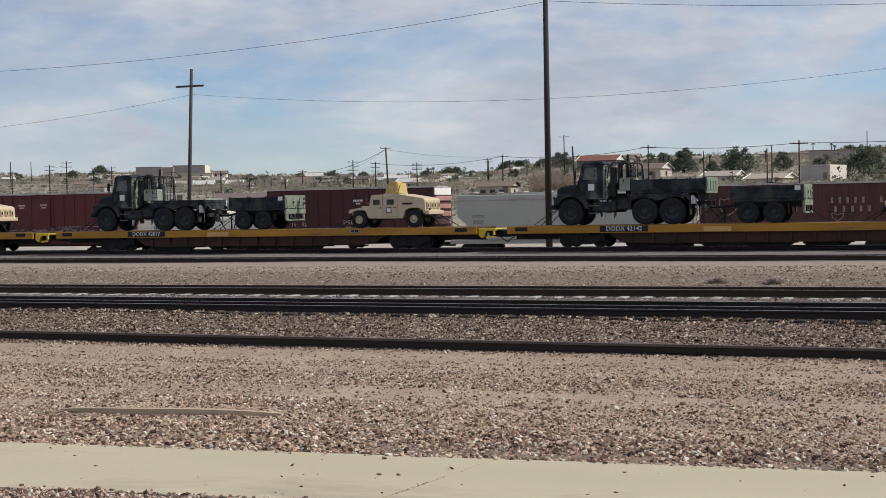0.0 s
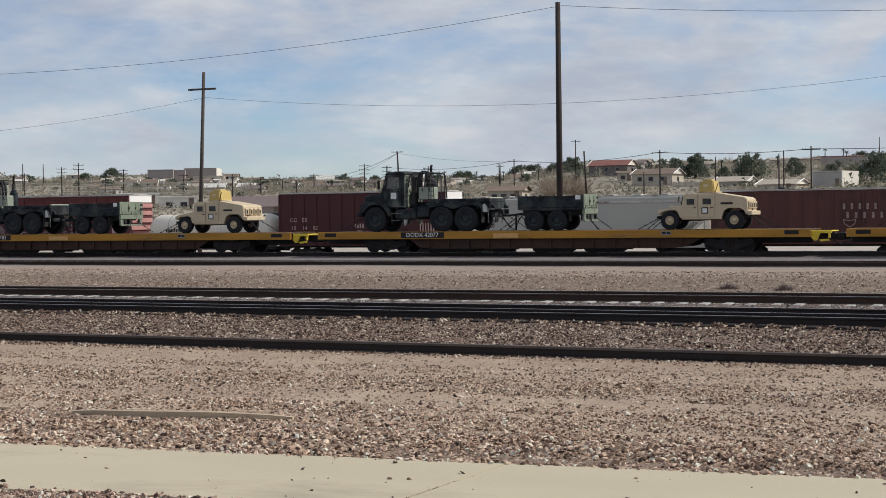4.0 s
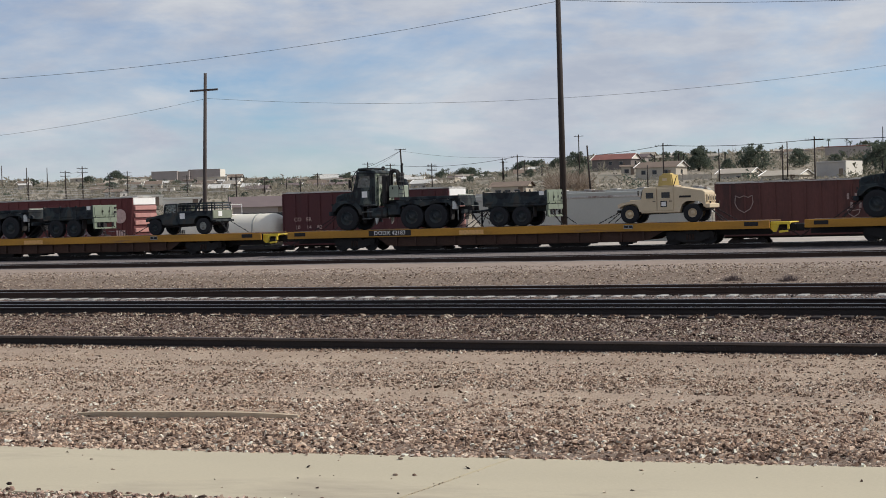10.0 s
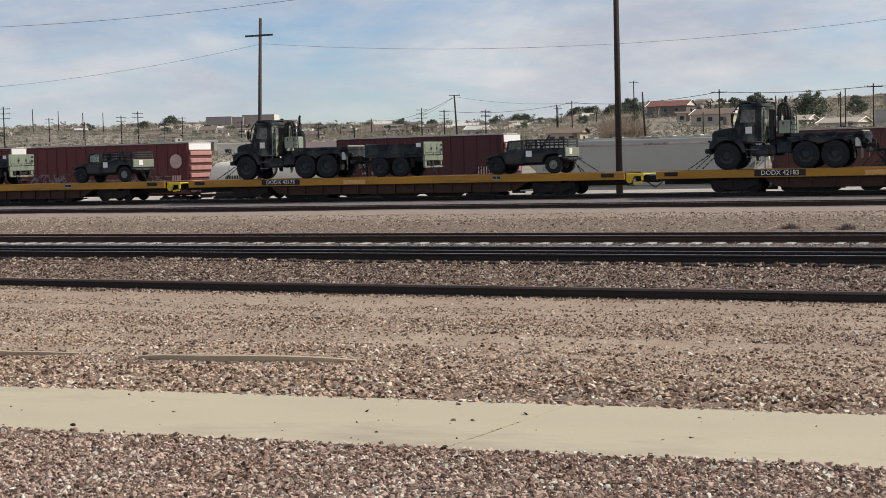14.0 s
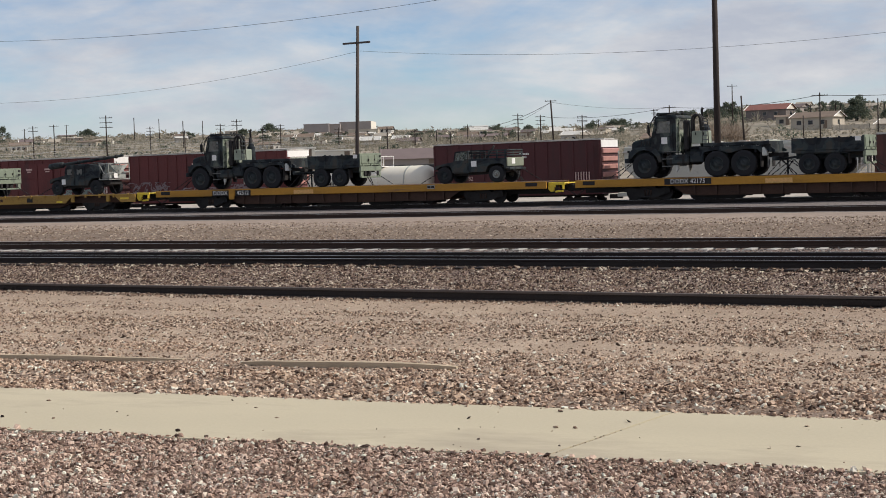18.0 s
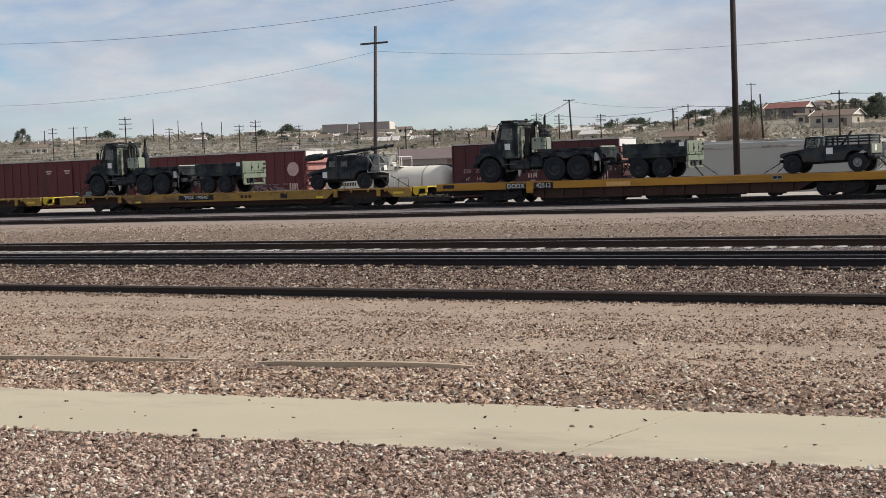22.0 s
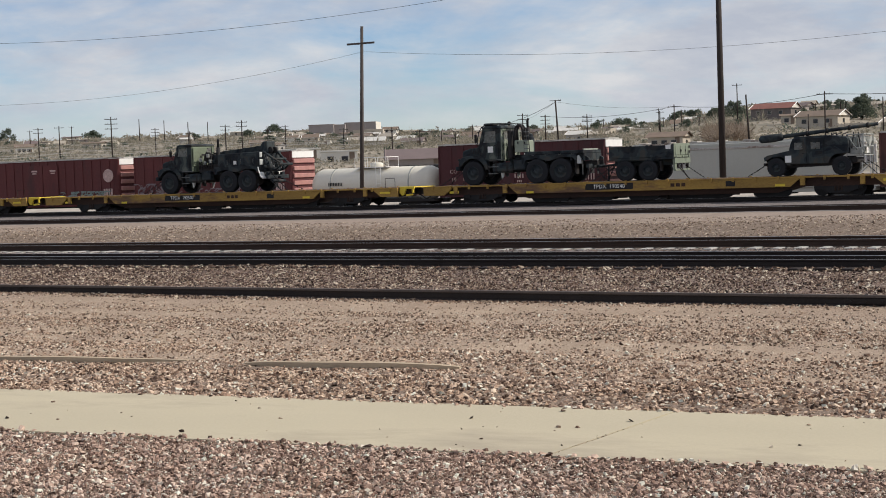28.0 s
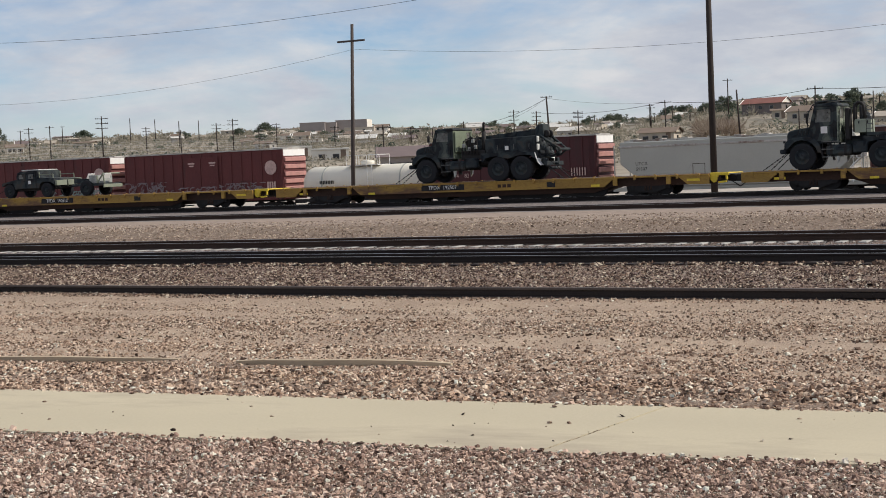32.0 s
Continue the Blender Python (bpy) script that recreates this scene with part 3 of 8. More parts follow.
    L(mx.outputs["Result"], both.inputs["A"])
    L(tone.outputs["Color"], both.inputs["B"])
    L(both.outputs["Result"], b.inputs["Base Color"])
    return m


PINK = stone_material("tan_brown_gravel", [(0.0, (0.075, 0.047, 0.034)), (0.2, (0.225, 0.144, 0.103)), (0.45, (0.530, 0.369, 0.265)), (0.75, (0.764, 0.570, 0.424)), (0.92, (0.946, 0.778, 0.608)), (0.98, (0.950, 0.936, 0.793))])
RED = stone_material("red_brown_gravel", [(0.0, (0.084, 0.052, 0.039)), (0.2, (0.274, 0.175, 0.133)), (0.55, (0.621, 0.436, 0.344)), (0.85, (0.859, 0.659, 0.530)), (0.97, (0.950, 0.947, 0.805))])
BALLAST = stone_material("purple_brown_ballast", [(0.0, (0.021, 0.013, 0.010)), (0.36, (0.076, 0.043, 0.032)), (0.62, (0.241, 0.153, 0.111)), (0.82, (0.500, 0.379, 0.279)), (0.95, (0.852, 0.750, 0.593))])
BROWNSTONE = stone_material("brown_gravel", [(0.0, (0.100, 0.066, 0.048)), (0.3, (0.250, 0.173, 0.126)), (0.6, (0.440, 0.322, 0.238)), (0.9, (0.780, 0.653, 0.515))])


def strip(y0, y1, x0, x1=0.0):
    """Places on a straight stretch of the yard between y0 and y1."""
    def spread(rng, n):
        return x0 + (x1 - x0) * rng.random(n), y0 + (y1 - y0) * rng.random(n)
    return spread


def off_path(spread, lo, hi):
    """Keeps what lies lo to hi metres beyond the path's middle line."""
    def f(rng, n):
        x, y = spread(rng, n)
        d = (y - 13.03) * math.cos(PATH_ANGLE) - (x + 7.0) * math.sin(PATH_ANGLE)
        k = (d > lo) & (d < hi)
        return x[k], y[k]
    return f


def clumped(spread, size, power):
    """Leaves gaps: stones lie thick in drifts along the tracks and thin between them."""
    def f(rng, n):
        x, y = spread(rng, n)
        p = np.array([0.5 + 0.5 * noise.noise((a / (size * 3), b / size, 7.7)) for a, b in zip(x, y)])
        k = rng.random(len(x)) < np.clip(p, 0, 1) ** power
        return x[k], y[k]
    return f


def drift(spread, lanes):
    """Stones lie thick in lanes along the tracks (y, width, share) and thin between them; the lanes fray."""
    def f(rng, n):
        x, y = spread(rng, n)
        w = np.array([0.9 * noise.noise((a / 5.0, b / 1.2, 2.2)) for a, b in zip(x, y)])
        p = np.full(len(x), 0.17)
        for c, h, share in lanes:
            p = np.maximum(p, share * np.exp(-((y + 0.5 * w - 0.02 * x - c) / h) ** 2))
        q = np.array([0.68 + 0.55 * noise.noise((a / 1.6, b / 0.5, 9.1)) + 0.85 * noise.noise((a / 9.0, b / 0.42, 3.4)) for a, b in zip(x, y)])
        k = rng.random(len(x)) < p * np.clip(q, 0.22, 1)
        return x[k], y[k]
    return f


def raised(x, y):
    return ground_z(x, y) + 0.014


stones("gravel", "loose red-brown and tan broken stone before the path", 50000, off_path(strip(8.7, 13.3, -14.9), -9, -1.205), (0.009, 0.040), 3, RED, flat=0.65, sink=0.2, zf=raised)
stones("gravel_chips", "small red-brown stone chips before the path", 72000, off_path(strip(8.7, 13.3, -14.9), -9, -1.20), (0.008, 0.022), 33, RED, small=True, flat=0.8, zf=raised)
stones("gravel_bank", "bank of tan and brown broken stone along the path", 98000, off_path(strip(12.6, 18.4, -20.3), 1.20, 2.9), (0.010, 0.054), 4, PINK, flat=0.65, sink=0.2)
stones("bank_chips", "small stone chips filling the bank along the path", 110000, off_path(strip(12.6, 18.4, -20.3), 1.19, 3.1), (0.008, 0.026), 34, PINK, small=True, flat=0.8)
stones("gravel_spill", "small stones thickly strewn over tan dirt", 270000, off_path(drift(strip(14.3, 23.4, -24.9), [(15.2, 0.9, 1.0), (16.6, 0.9, 1.0), (17.9, 0.75, 1.0), (20.5, 0.8, 0.8), (22.4, 0.7, 0.3)]), 2.6, 99), (0.010, 0.040), 5, PINK, small=True, flat=0.75, sink=0.15)
stones("gravel_drift", "drifts of larger stones on tan dirt", 46000, off_path(drift(strip(14.3, 21, -22.3), [(15.3, 0.9, 1.0), (16.6, 0.7, 1.0), (18.0, 0.6, 0.9), (20.5, 0.5, 0.3)]), 2.6, 99), (0.018, 0.052), 15, PINK, flat=0.65, sink=0.2)
stones("dirt_specks", "brown stones sprinkled over tan dirt", 64000, drift(strip(16.4, 23.4, -24.9), [(17.4, 0.9, 0.5), (19.0, 0.5, 0.5), (20.3, 1.0, 1.0), (22.2, 0.9, 0.45)]), (0.013, 0.046), 35, BROWNSTONE, small=True, flat=0.8, sink=0.05)
stones("ballast", "purple-brown crushed stone ballast between rails", 44000, strip(23.75, 31.6, -33.3), (0.022, 0.075), 6, BALLAST, flat=0.7, small=True)
stones("ballast_chips", "small purple-brown ballast stones between rails", 62000, strip(23.6, 31.6, -33.3), (0.015, 0.045), 36, BALLAST, small=True, flat=0.75)
stones("ballast_bed", "grey crushed stone ballast of a track", 4500, strip(34.4, 36.8, -38), (0.03, 0.08), 7, BALLAST, small=True)
stones("far_gravel", "brown gravel on a low bank between the tracks", 64000, clumped(strip(41, 56, -57.9), 2.0, 0.8), (0.025, 0.085), 8, BROWNSTONE, small=True, flat=0.8)


def beside_rail(rng, n):
    """Stones spilt along the near foot of the loose rail."""
    x = -25.5 * rng.random(n)
    return x, 23.44 - 0.0274 * x - 0.10 - 0.30 * rng.random(n) ** 2


stones("rail_spill", "pale stones spilt along the loose rail's foot", 5000, beside_rail, (0.012, 0.045), 37, PINK, small=True, flat=0.8, sink=0.15)
PALEGREY = stone_material("pale_grey_ballast", [(0.0, (0.05, 0.043, 0.04)), (0.4, (0.15, 0.13, 0.12)), (0.75, (0.32, 0.29, 0.27)), (0.97, (0.7, 0.67, 0.63))])
stones("grey_ballast", "dark grey ballast round the ends of concrete ties", 12000, strip(36.6, 38.55, -39.4), (0.025, 0.075), 38, PALEGREY, small=True, flat=0.7, sink=0.5)
stones("path_pebbles", "small stones scattered on the concrete path", 150, off_path(strip(10.5, 15, -16.8), -1.2, 1.2), (0.013, 0.042), 21, BALLAST, sink=0.1, zf=lambda x, y: 0.022)


def path_edge(rng, n):
    """Stones strayed over both edges of the path, thick in places."""
    s = rng.uniform(-9.5, 7.5, n)
    k = np.array([noise.noise((v / 0.9, 3.3, 0.0)) for v in s]) + 0.55 > rng.random(n)
    s = s[k]
    side = np.where(rng.random(len(s)) < 0.75, -1.0, 1.0)
    d = side * (1.25 - np.abs(rng.normal(0, 0.045, len(s))))
    c, q = math.cos(PATH_ANGLE), math.sin(PATH_ANGLE)
    return -7.0 + s * c - d * q, 13.03 + s * q + d * c


stones("edge_stones", "small stones strayed over the path's edges", 2600, path_edge, (0.012, 0.045), 61, RED, sink=0.1, zf=lambda x, y: 0.020)


def cribs(rng, n):
    """Heaps of ballast between the tie ends before the nearest running rail."""
    k = rng.integers(0, 66, n)
    x = -36 + 0.56 * (k + 0.5) + rng.normal(0, 0.09, n)
    return x, 31.15 - 0.0279 * x - 0.10 - 0.45 * rng.random(n) ** 1.4


stones("crib_ballast", "ballast heaped between the tie ends", 5200, cribs, (0.03, 0.085), 62, BALLAST, small=True, flat=0.75, sink=0.1, zf=lambda x, y: ground_z(x, y) + 0.02)


def joint_grit(rng, n):
    """Grit caught in the path's joint, along its nearer half."""
    f = 0.38 + 0.62 * rng.random(n)
    return -5.445 - 0.29 * f + rng.normal(0, 0.010, n), 14.35 - 2.47 * f


stones("joint_grit", "dark grit caught in the path's joint", 130, joint_grit, (0.008, 0.018), 10, BALLAST, sink=0.3, zf=lambda x, y: 0.018, small=True)


# ---- rails ----
def rail(name, y, label, material, x0=-190, x1=60, top=RAIL_Z, turn=0.0, shiny=True):
    h = 0.186
    th = thing(name, label, "rail", group="rails of the yard", at=pose(0, y, top, 0, 0, turn))
    bm = bmesh.new()
    sec = [(-0.07, -h), (0.07, -h), (0.07, -h + 0.014), (0.012, -h + 0.035), (0.009, -0.05), (0.037, -0.038), (0.037, -0.006), (0.028, 0.0),
           (-0.028, 0.0), (-0.037, -0.006), (-0.037, -0.038), (-0.009, -0.05), (-0.012, -h + 0.035), (-0.07, -h + 0.014)]
    beam(bm, sec, x0, x1)
    part("rail_body", bm, material, th)
    if shiny:
        bm = bmesh.new()
        box(bm, x0, x1, -0.026, 0.026, 0.0005, 0.004)
        part("running_surface", bm, HEAD, th, "bright worn running surface")
    return th


def ties(y, x0, x1, step, material, z=RAIL_Z - 0.19, name="concrete_tie"):
    bm = bmesh.new()
    box(bm, -0.115, 0.115, -1.28, 1.28, -0.16, 0, 0.02)
    me = mesh_of(name, bm, material)
    th = thing("track_ties", "row of cross ties bedded in ballast", "ties", group="ties of the yard", at=pose(0, y, z))
    n = int((x1 - x0) / step)
    for i in range(n):
        ob = new("tie", me)
        ob.parent = th
        ob.matrix_basis = pose(x0 + i * step + random.uniform(-0.03, 0.03), random.uniform(-0.02, 0.02), random.uniform(-0.012, 0.006), 0, 0, random.uniform(-0.8, 0.8))


TIE_C = mat("concrete_tie", (0.38, 0.365, 0.34), 0.9, var=0.15, scale=3, fine=30, bump=0.2, rand=0.4)
TIE_W = mat("creosoted_tie", (0.06, 0.04, 0.03), 0.9, var=0.35, scale=3, fine=30, bump=0.3, rand=0.4, stretch=(6, 1, 6))
loose = rail("loose_rail", 23.44, "long dark steel rail lying on dirt beside ballast", STEEL, shiny=False, turn=-1.57)
bm = bmesh.new()
box(bm, -190, 60, -0.039, 0.039, -0.042, 0.002, 0.006)
# highlight along the rail's top edge, put in as a lighter head
part("rail_head", bm, mat("sheen_rail_head", (0.11, 0.09, 0.08), 0.75, 0.2, var=0.35, scale=1.5, fine=30, bump=0.2), loose, "grey-brown rail head lightened for its sheen")
for x in (-61.2, -42.7, -24.2, -5.7, 12.8):      # fishplates, each with its bolts, where lengths of rail meet
    bm = bmesh.new()
    box(bm, x - 0.46, x + 0.46, -0.034, -0.012, -0.145, -0.055, 0.006)
    plate = part("fishplate", bm, STEEL, loose)
    for k in (-0.36, -0.13, 0.13, 0.36):
        bm = bmesh.new()
        bar(bm, (x + k, -0.034, -0.1), (x + k, -0.062, -0.1), 0.018, n=6)
        part("bolt", bm, STEEL, plate)
rail("rail", 31.15, "dark steel rail with bright running surface", STEEL, turn=-1.6)
rail("rail", 32.25, "dark steel rail with bright running surface", STEEL, turn=-1.5)
rail("rail", 33.9, "dark steel rail of the main track", STEEL, turn=-0.8)
for y in (38.62, 40.13):
    rail("rail", y, "rust-brown steel rail on concrete ties", RUST)
for y in (62.76, 64.27):
    rail("rail", y, "dark rusty rail of a siding", RUST)
for y in (76.97, 78.48):
    rail("rail", y, "dark steel rail under the moving train", STEEL)
for y in (97.8, 99.3):
    rail("rail", y, "rusty rail under standing freight cars", RUST, top=-0.7)
ties(39.24, -62, 2, 0.6, TIE_C, 0.178, "concrete_tie")
ties(32.6, -56, 1, 0.62, TIE_W, 0.19, "wooden_tie")


# ---- weathered planks half sunk in the gravel ----
def plank(x, y, length, turn, w, h):
    bm = bmesh.new()
    n = 10
    for k in range(n):
        a, b = k / n, (k + 1) / n
        for v in box(bm, -length / 2 + length * a, -length / 2 + length * b, -w / 2, w / 2, -h, h):
            bulge = math.sin(math.pi * min(1, max(0, v.co.x / length + 0.5)))     # half sunk in the stones at both ends
            v.co.z *= (0.15 + 0.85 * bulge) if v.co.z < 0 else (0.35 + 0.65 * bulge ** 0.5)
            v.co.y *= 0.6 + 0.4 * bulge
            v.co.z += 0.004 * math.sin(3 * v.co.x)
    bmesh.ops.remove_doubles(bm, verts=bm.verts, dist=0.0005)
    solid("plank", bm, PLANK, "weathered grey-tan plank lying in gravel", "plank", group="planks in the gravel", at=pose(x, y, ground_z(x, y) + 0.034, 0, 0, turn))


plank(-10.55, 16.34, 3.0, 7.2, 0.12, 0.046)
plank(-15.4, 15.8, 4.9, 7.6, 0.10, 0.032)


def tuft(x, y, seed, k=1.0):
    """A low dark dead weed."""
    rng = np.random.default_rng(seed)
    n = 260
    a, r = rng.random(n) * 6.283, rng.random(n)
    p = np.stack([np.cos(a) * r * 0.42, np.sin(a) * r * 0.5, np.zeros(n)], -1)
    tip = p * 1.25 + np.stack([0.06 * rng.normal(size=n), 0.06 * rng.normal(size=n), 0.10 + 0.2 * (1 - r) * rng.random(n)], -1)
    side = np.stack([-np.sin(a), np.cos(a), np.zeros(n)], -1) * 0.012
    pts = np.stack([p - side, p + side, tip], 1).reshape(-1, 3)
    ob = tagged(new("dead_weed", tri_mesh("dead_weed", pts, WEED)), "low dark dead weed on the gravel bank", "weed", group="weeds on the bank")
    ob.matrix_basis = pose(x, y, ground_z(x, y) - 0.01) @ Matrix.Scale(k, 4)


def tri_mesh(name, pts, material):
    me = bpy.data.meshes.new(name)
    n = len(pts)
    me.vertices.add(n)
    me.vertices.foreach_set("co", pts.reshape(-1))
    me.loops.add(n)
    me.loops.foreach_set("vertex_index", np.arange(n, dtype=np.int32))
    me.polygons.add(n // 3)
    me.polygons.foreach_set("loop_start", np.arange(0, n, 3, dtype=np.int32))
    me.polygons.foreach_set("use_smooth", np.zeros(n // 3, dtype=bool))
    me.update(calc_edges=True)
    me.materials.append(material)
    return me


WEED = stone_material("dark_dead_weed", [(0.0, (0.10, 0.076, 0.076)), (0.6, (0.20, 0.155, 0.15)), (1.0, (0.32, 0.26, 0.24))])


def tie_ends():
    """Dark wooden tie ends showing before the nearest running rail."""
    bm = bmesh.new()
    box(bm, -0.115, 0.115, -0.50, -0.08, -0.30, -0.155, 0.015)
    me = mesh_of("tie", bm, STEEL)
    th = thing("track_ties", "dark wooden ties poking out of ballast", "ties", group="ties of the yard", at=pose(0, 31.15, RAIL_Z, 0, 0, -1.6))
    for i in range(66):
        ob = new("tie", me)
        ob.parent = th
        ob.matrix_basis = pose(-36 + i * 0.56 + random.uniform(-0.06, 0.06), random.uniform(-0.04, 0.1), random.uniform(-0.02, 0.008), 0, 0, random.uniform(-3, 3))


tie_ends()
for i, (x, y) in enumerate(((-8.97, 11.32), (-10.7, 47.6), (-8.9, 47.3))):
    tuft(x, y, 70 + i, 0.22 if y < 20 else 0.95)

# ---- the moving train ----
DECK_Z = RAIL_Z + 1.15
TRACK_Y = 77.725
CAR = 28.82                                     # one car's length with its couplers


def travel(t):
    """Metres that the train has rolled by t seconds."""
    return 4.132 * t + 0.025345 * t * t - 0.000315 * t ** 3


MOVERS = []                                     # things that ride, with the x at which they start, and their wheelsets
WHEELSETS = []


def riding(th, x, y, z, turn=0.0):
    th.matrix_basis = pose(x, y, z, 0, 0, turn)
    MOVERS.append((th, x, y, z, turn))
    return th


def bogie(parent, x):
    """A two-axle freight truck: side frames, bolster, springs, turning wheelsets."""
    for side in (-1, 1):
        bm = bmesh.new()
        y0 = side * 1.0
        prism(bm, [(x - 1.25, 0.62), (x - 1.05, 0.72), (x - 0.5, 0.62), (x - 0.3, 0.80), (x + 0.3, 0.80), (x + 0.5, 0.62), (x + 1.05, 0.72), (x + 1.25, 0.62), (x + 1.2, 0.36),
                   (x + 0.95, 0.34), (x + 0.45, 0.16), (x - 0.45, 0.16), (x - 0.95, 0.34), (x - 1.2, 0.36)], y0 - 0.07, y0 + 0.07)
        part("side_frame", bm, BLACK, parent)
        for k in (-0.16, 0.0, 0.16):
            bm = bmesh.new()
            bar(bm, (x + k, y0 - side * 0.02 - 0.08, 0.26), (x + k, y0 - side * 0.02 - 0.08, 0.55), 0.06, n=8)
            part("spring", bm, RUST, parent)
    bm = bmesh.new()
    box(bm, x - 0.22, x + 0.22, -1.0, 1.0, 0.5, 0.74, 0.03)
    part("bolster", bm, BLACK, parent)
    for dx in (-0.89, 0.89):
        bm = bmesh.new()
        for side in (-1, 1):
            lathe(bm, (0, side * 0.75, 0), "y", [(-0.07, 0.40), (-0.065, 0.42), (0.06, 0.42), (0.07, 0.38), (0.04, 0.30), (0.05, 0.12), (0.09, 0.10)], 20)
            box(bm, -0.03, 0.03, side * 0.75 - 0.075, side * 0.75 + 0.075, 0.05, 0.37)
            lathe(bm, (0, side * 1.02, 0), "y", [(-0.1, 0.12), (0.1, 0.12), (0.13, 0.07)], 10)
        lathe(bm, (0, 0, 0), "y", [(-0.9, 0.08), (0.9, 0.08)], 10)
        ws = part("wheelset", bm, BLACK, parent, at=pose(x + dx, 0, 0.42))
        WHEELSETS.append((ws, x + dx))


def end_gear(th):
    """Brake platform, uncoupling lever and coupler at the car's tail."""
    bm = bmesh.new()
    box(bm, 0.0, 0.98, -1.25, -1.12, 0.93, 1.08, 0.02)
    prism(bm, [(0.0, 0.93), (0.44, 0.93), (0.36, 0.74), (0.30, 0.58), (0.16, 0.56), (0.0, 0.72)], -1.27, -1.12, 0.015)
    box(bm, 0.0, 0.95, -1.12, 1.25, 1.00, 1.05, 0.01)
    box(bm, 0.82, 0.92, -1.24, -1.12, 0.70, 0.93, 0.01)
    prism(bm, [(0.40, 0.62), (0.84, 0.66), (0.86, 0.56), (0.44, 0.52)], -1.26, -1.1, 0.01)
    # brighter yellow than the sills: sunlight on the car's end, put in as colour
    part("end_platform", bm, BRIGHT, th, "yellow end platform brightened for the sun")
    bm = bmesh.new()
    for x, z in ((0.08, 1.06), (0.9, 1.06)):
        bar(bm, (x, -1.2, z - 0.5), (x, -1.2, z + 0.02), 0.014, n=6)
    bar(bm, (0.08, -1.2, 0.45), (0.5, -1.2, 0.45), 0.014, n=6)
    bar(bm, (0.3, -1.24, 0.82), (1.15, -1.24, 0.60), 0.016, n=6)
    part("uncoupling_lever", bm, RUST, th)
    bm = bmesh.new()
    box(bm, 0.2, 1.3, -0.15, 0.15, 0.62, 0.92, 0.03)
    box(bm, 1.05, 1.5, -0.24, 0.24, 0.58, 0.96, 0.05)
    part("coupler", bm, BLACK, th)
    bm = bmesh.new()
    box(bm, -28.1, -27.1, -0.15, 0.15, 0.62, 0.92, 0.03)
    box(bm, -28.15, -27.75, -0.24, 0.24, 0.58, 0.96, 0.05)
    part("coupler", bm, BLACK, th)
    bm = bmesh.new()
    for p, q in (((0.9, -0.4, 0.6), (1.35, -0.45, 0.32)), ((1.35, -0.45, 0.32), (1.75, -0.4, 0.6))):
        bar(bm, p, q, 0.03, n=6)
    part("air_hose", bm, BLACK, th)


def under_gear(th, spans):
    """Guessed brake gear low under the floor, stretches set to fit the camera's view: a beam, rods and a reservoir in
    each.
    """
    for i, (a, b) in enumerate(spans):
        bm = bmesh.new()
        prism(bm, [(a, 0.45), (a + 0.12, 0.10), (a + 0.35, 0.0), (b - 0.3, 0.02), (b - 0.1, 0.12), (b, 0.45)], -0.9 + 0.1 * (i % 2), -0.7)
        part("brake_beam", bm, BLACK, th)
        bm = bmesh.new()
        bar(bm, (a + 0.1, 0.5, 0.12), (b - 0.1, 0.5, 0.16), 0.04, n=6)
        part("brake_rod", bm, BLACK, th)
        bm = bmesh.new()
        m, h = (a + b) / 2, min(0.5, (b - a) * 0.3)
        lathe(bm, (m, 0.1, 0.24), "x", [(-h, 0.10), (-h + 0.08, 0.19), (h - 0.08, 0.19), (h, 0.10)], 12)
        part("air_reservoir", bm, BLACK, th)


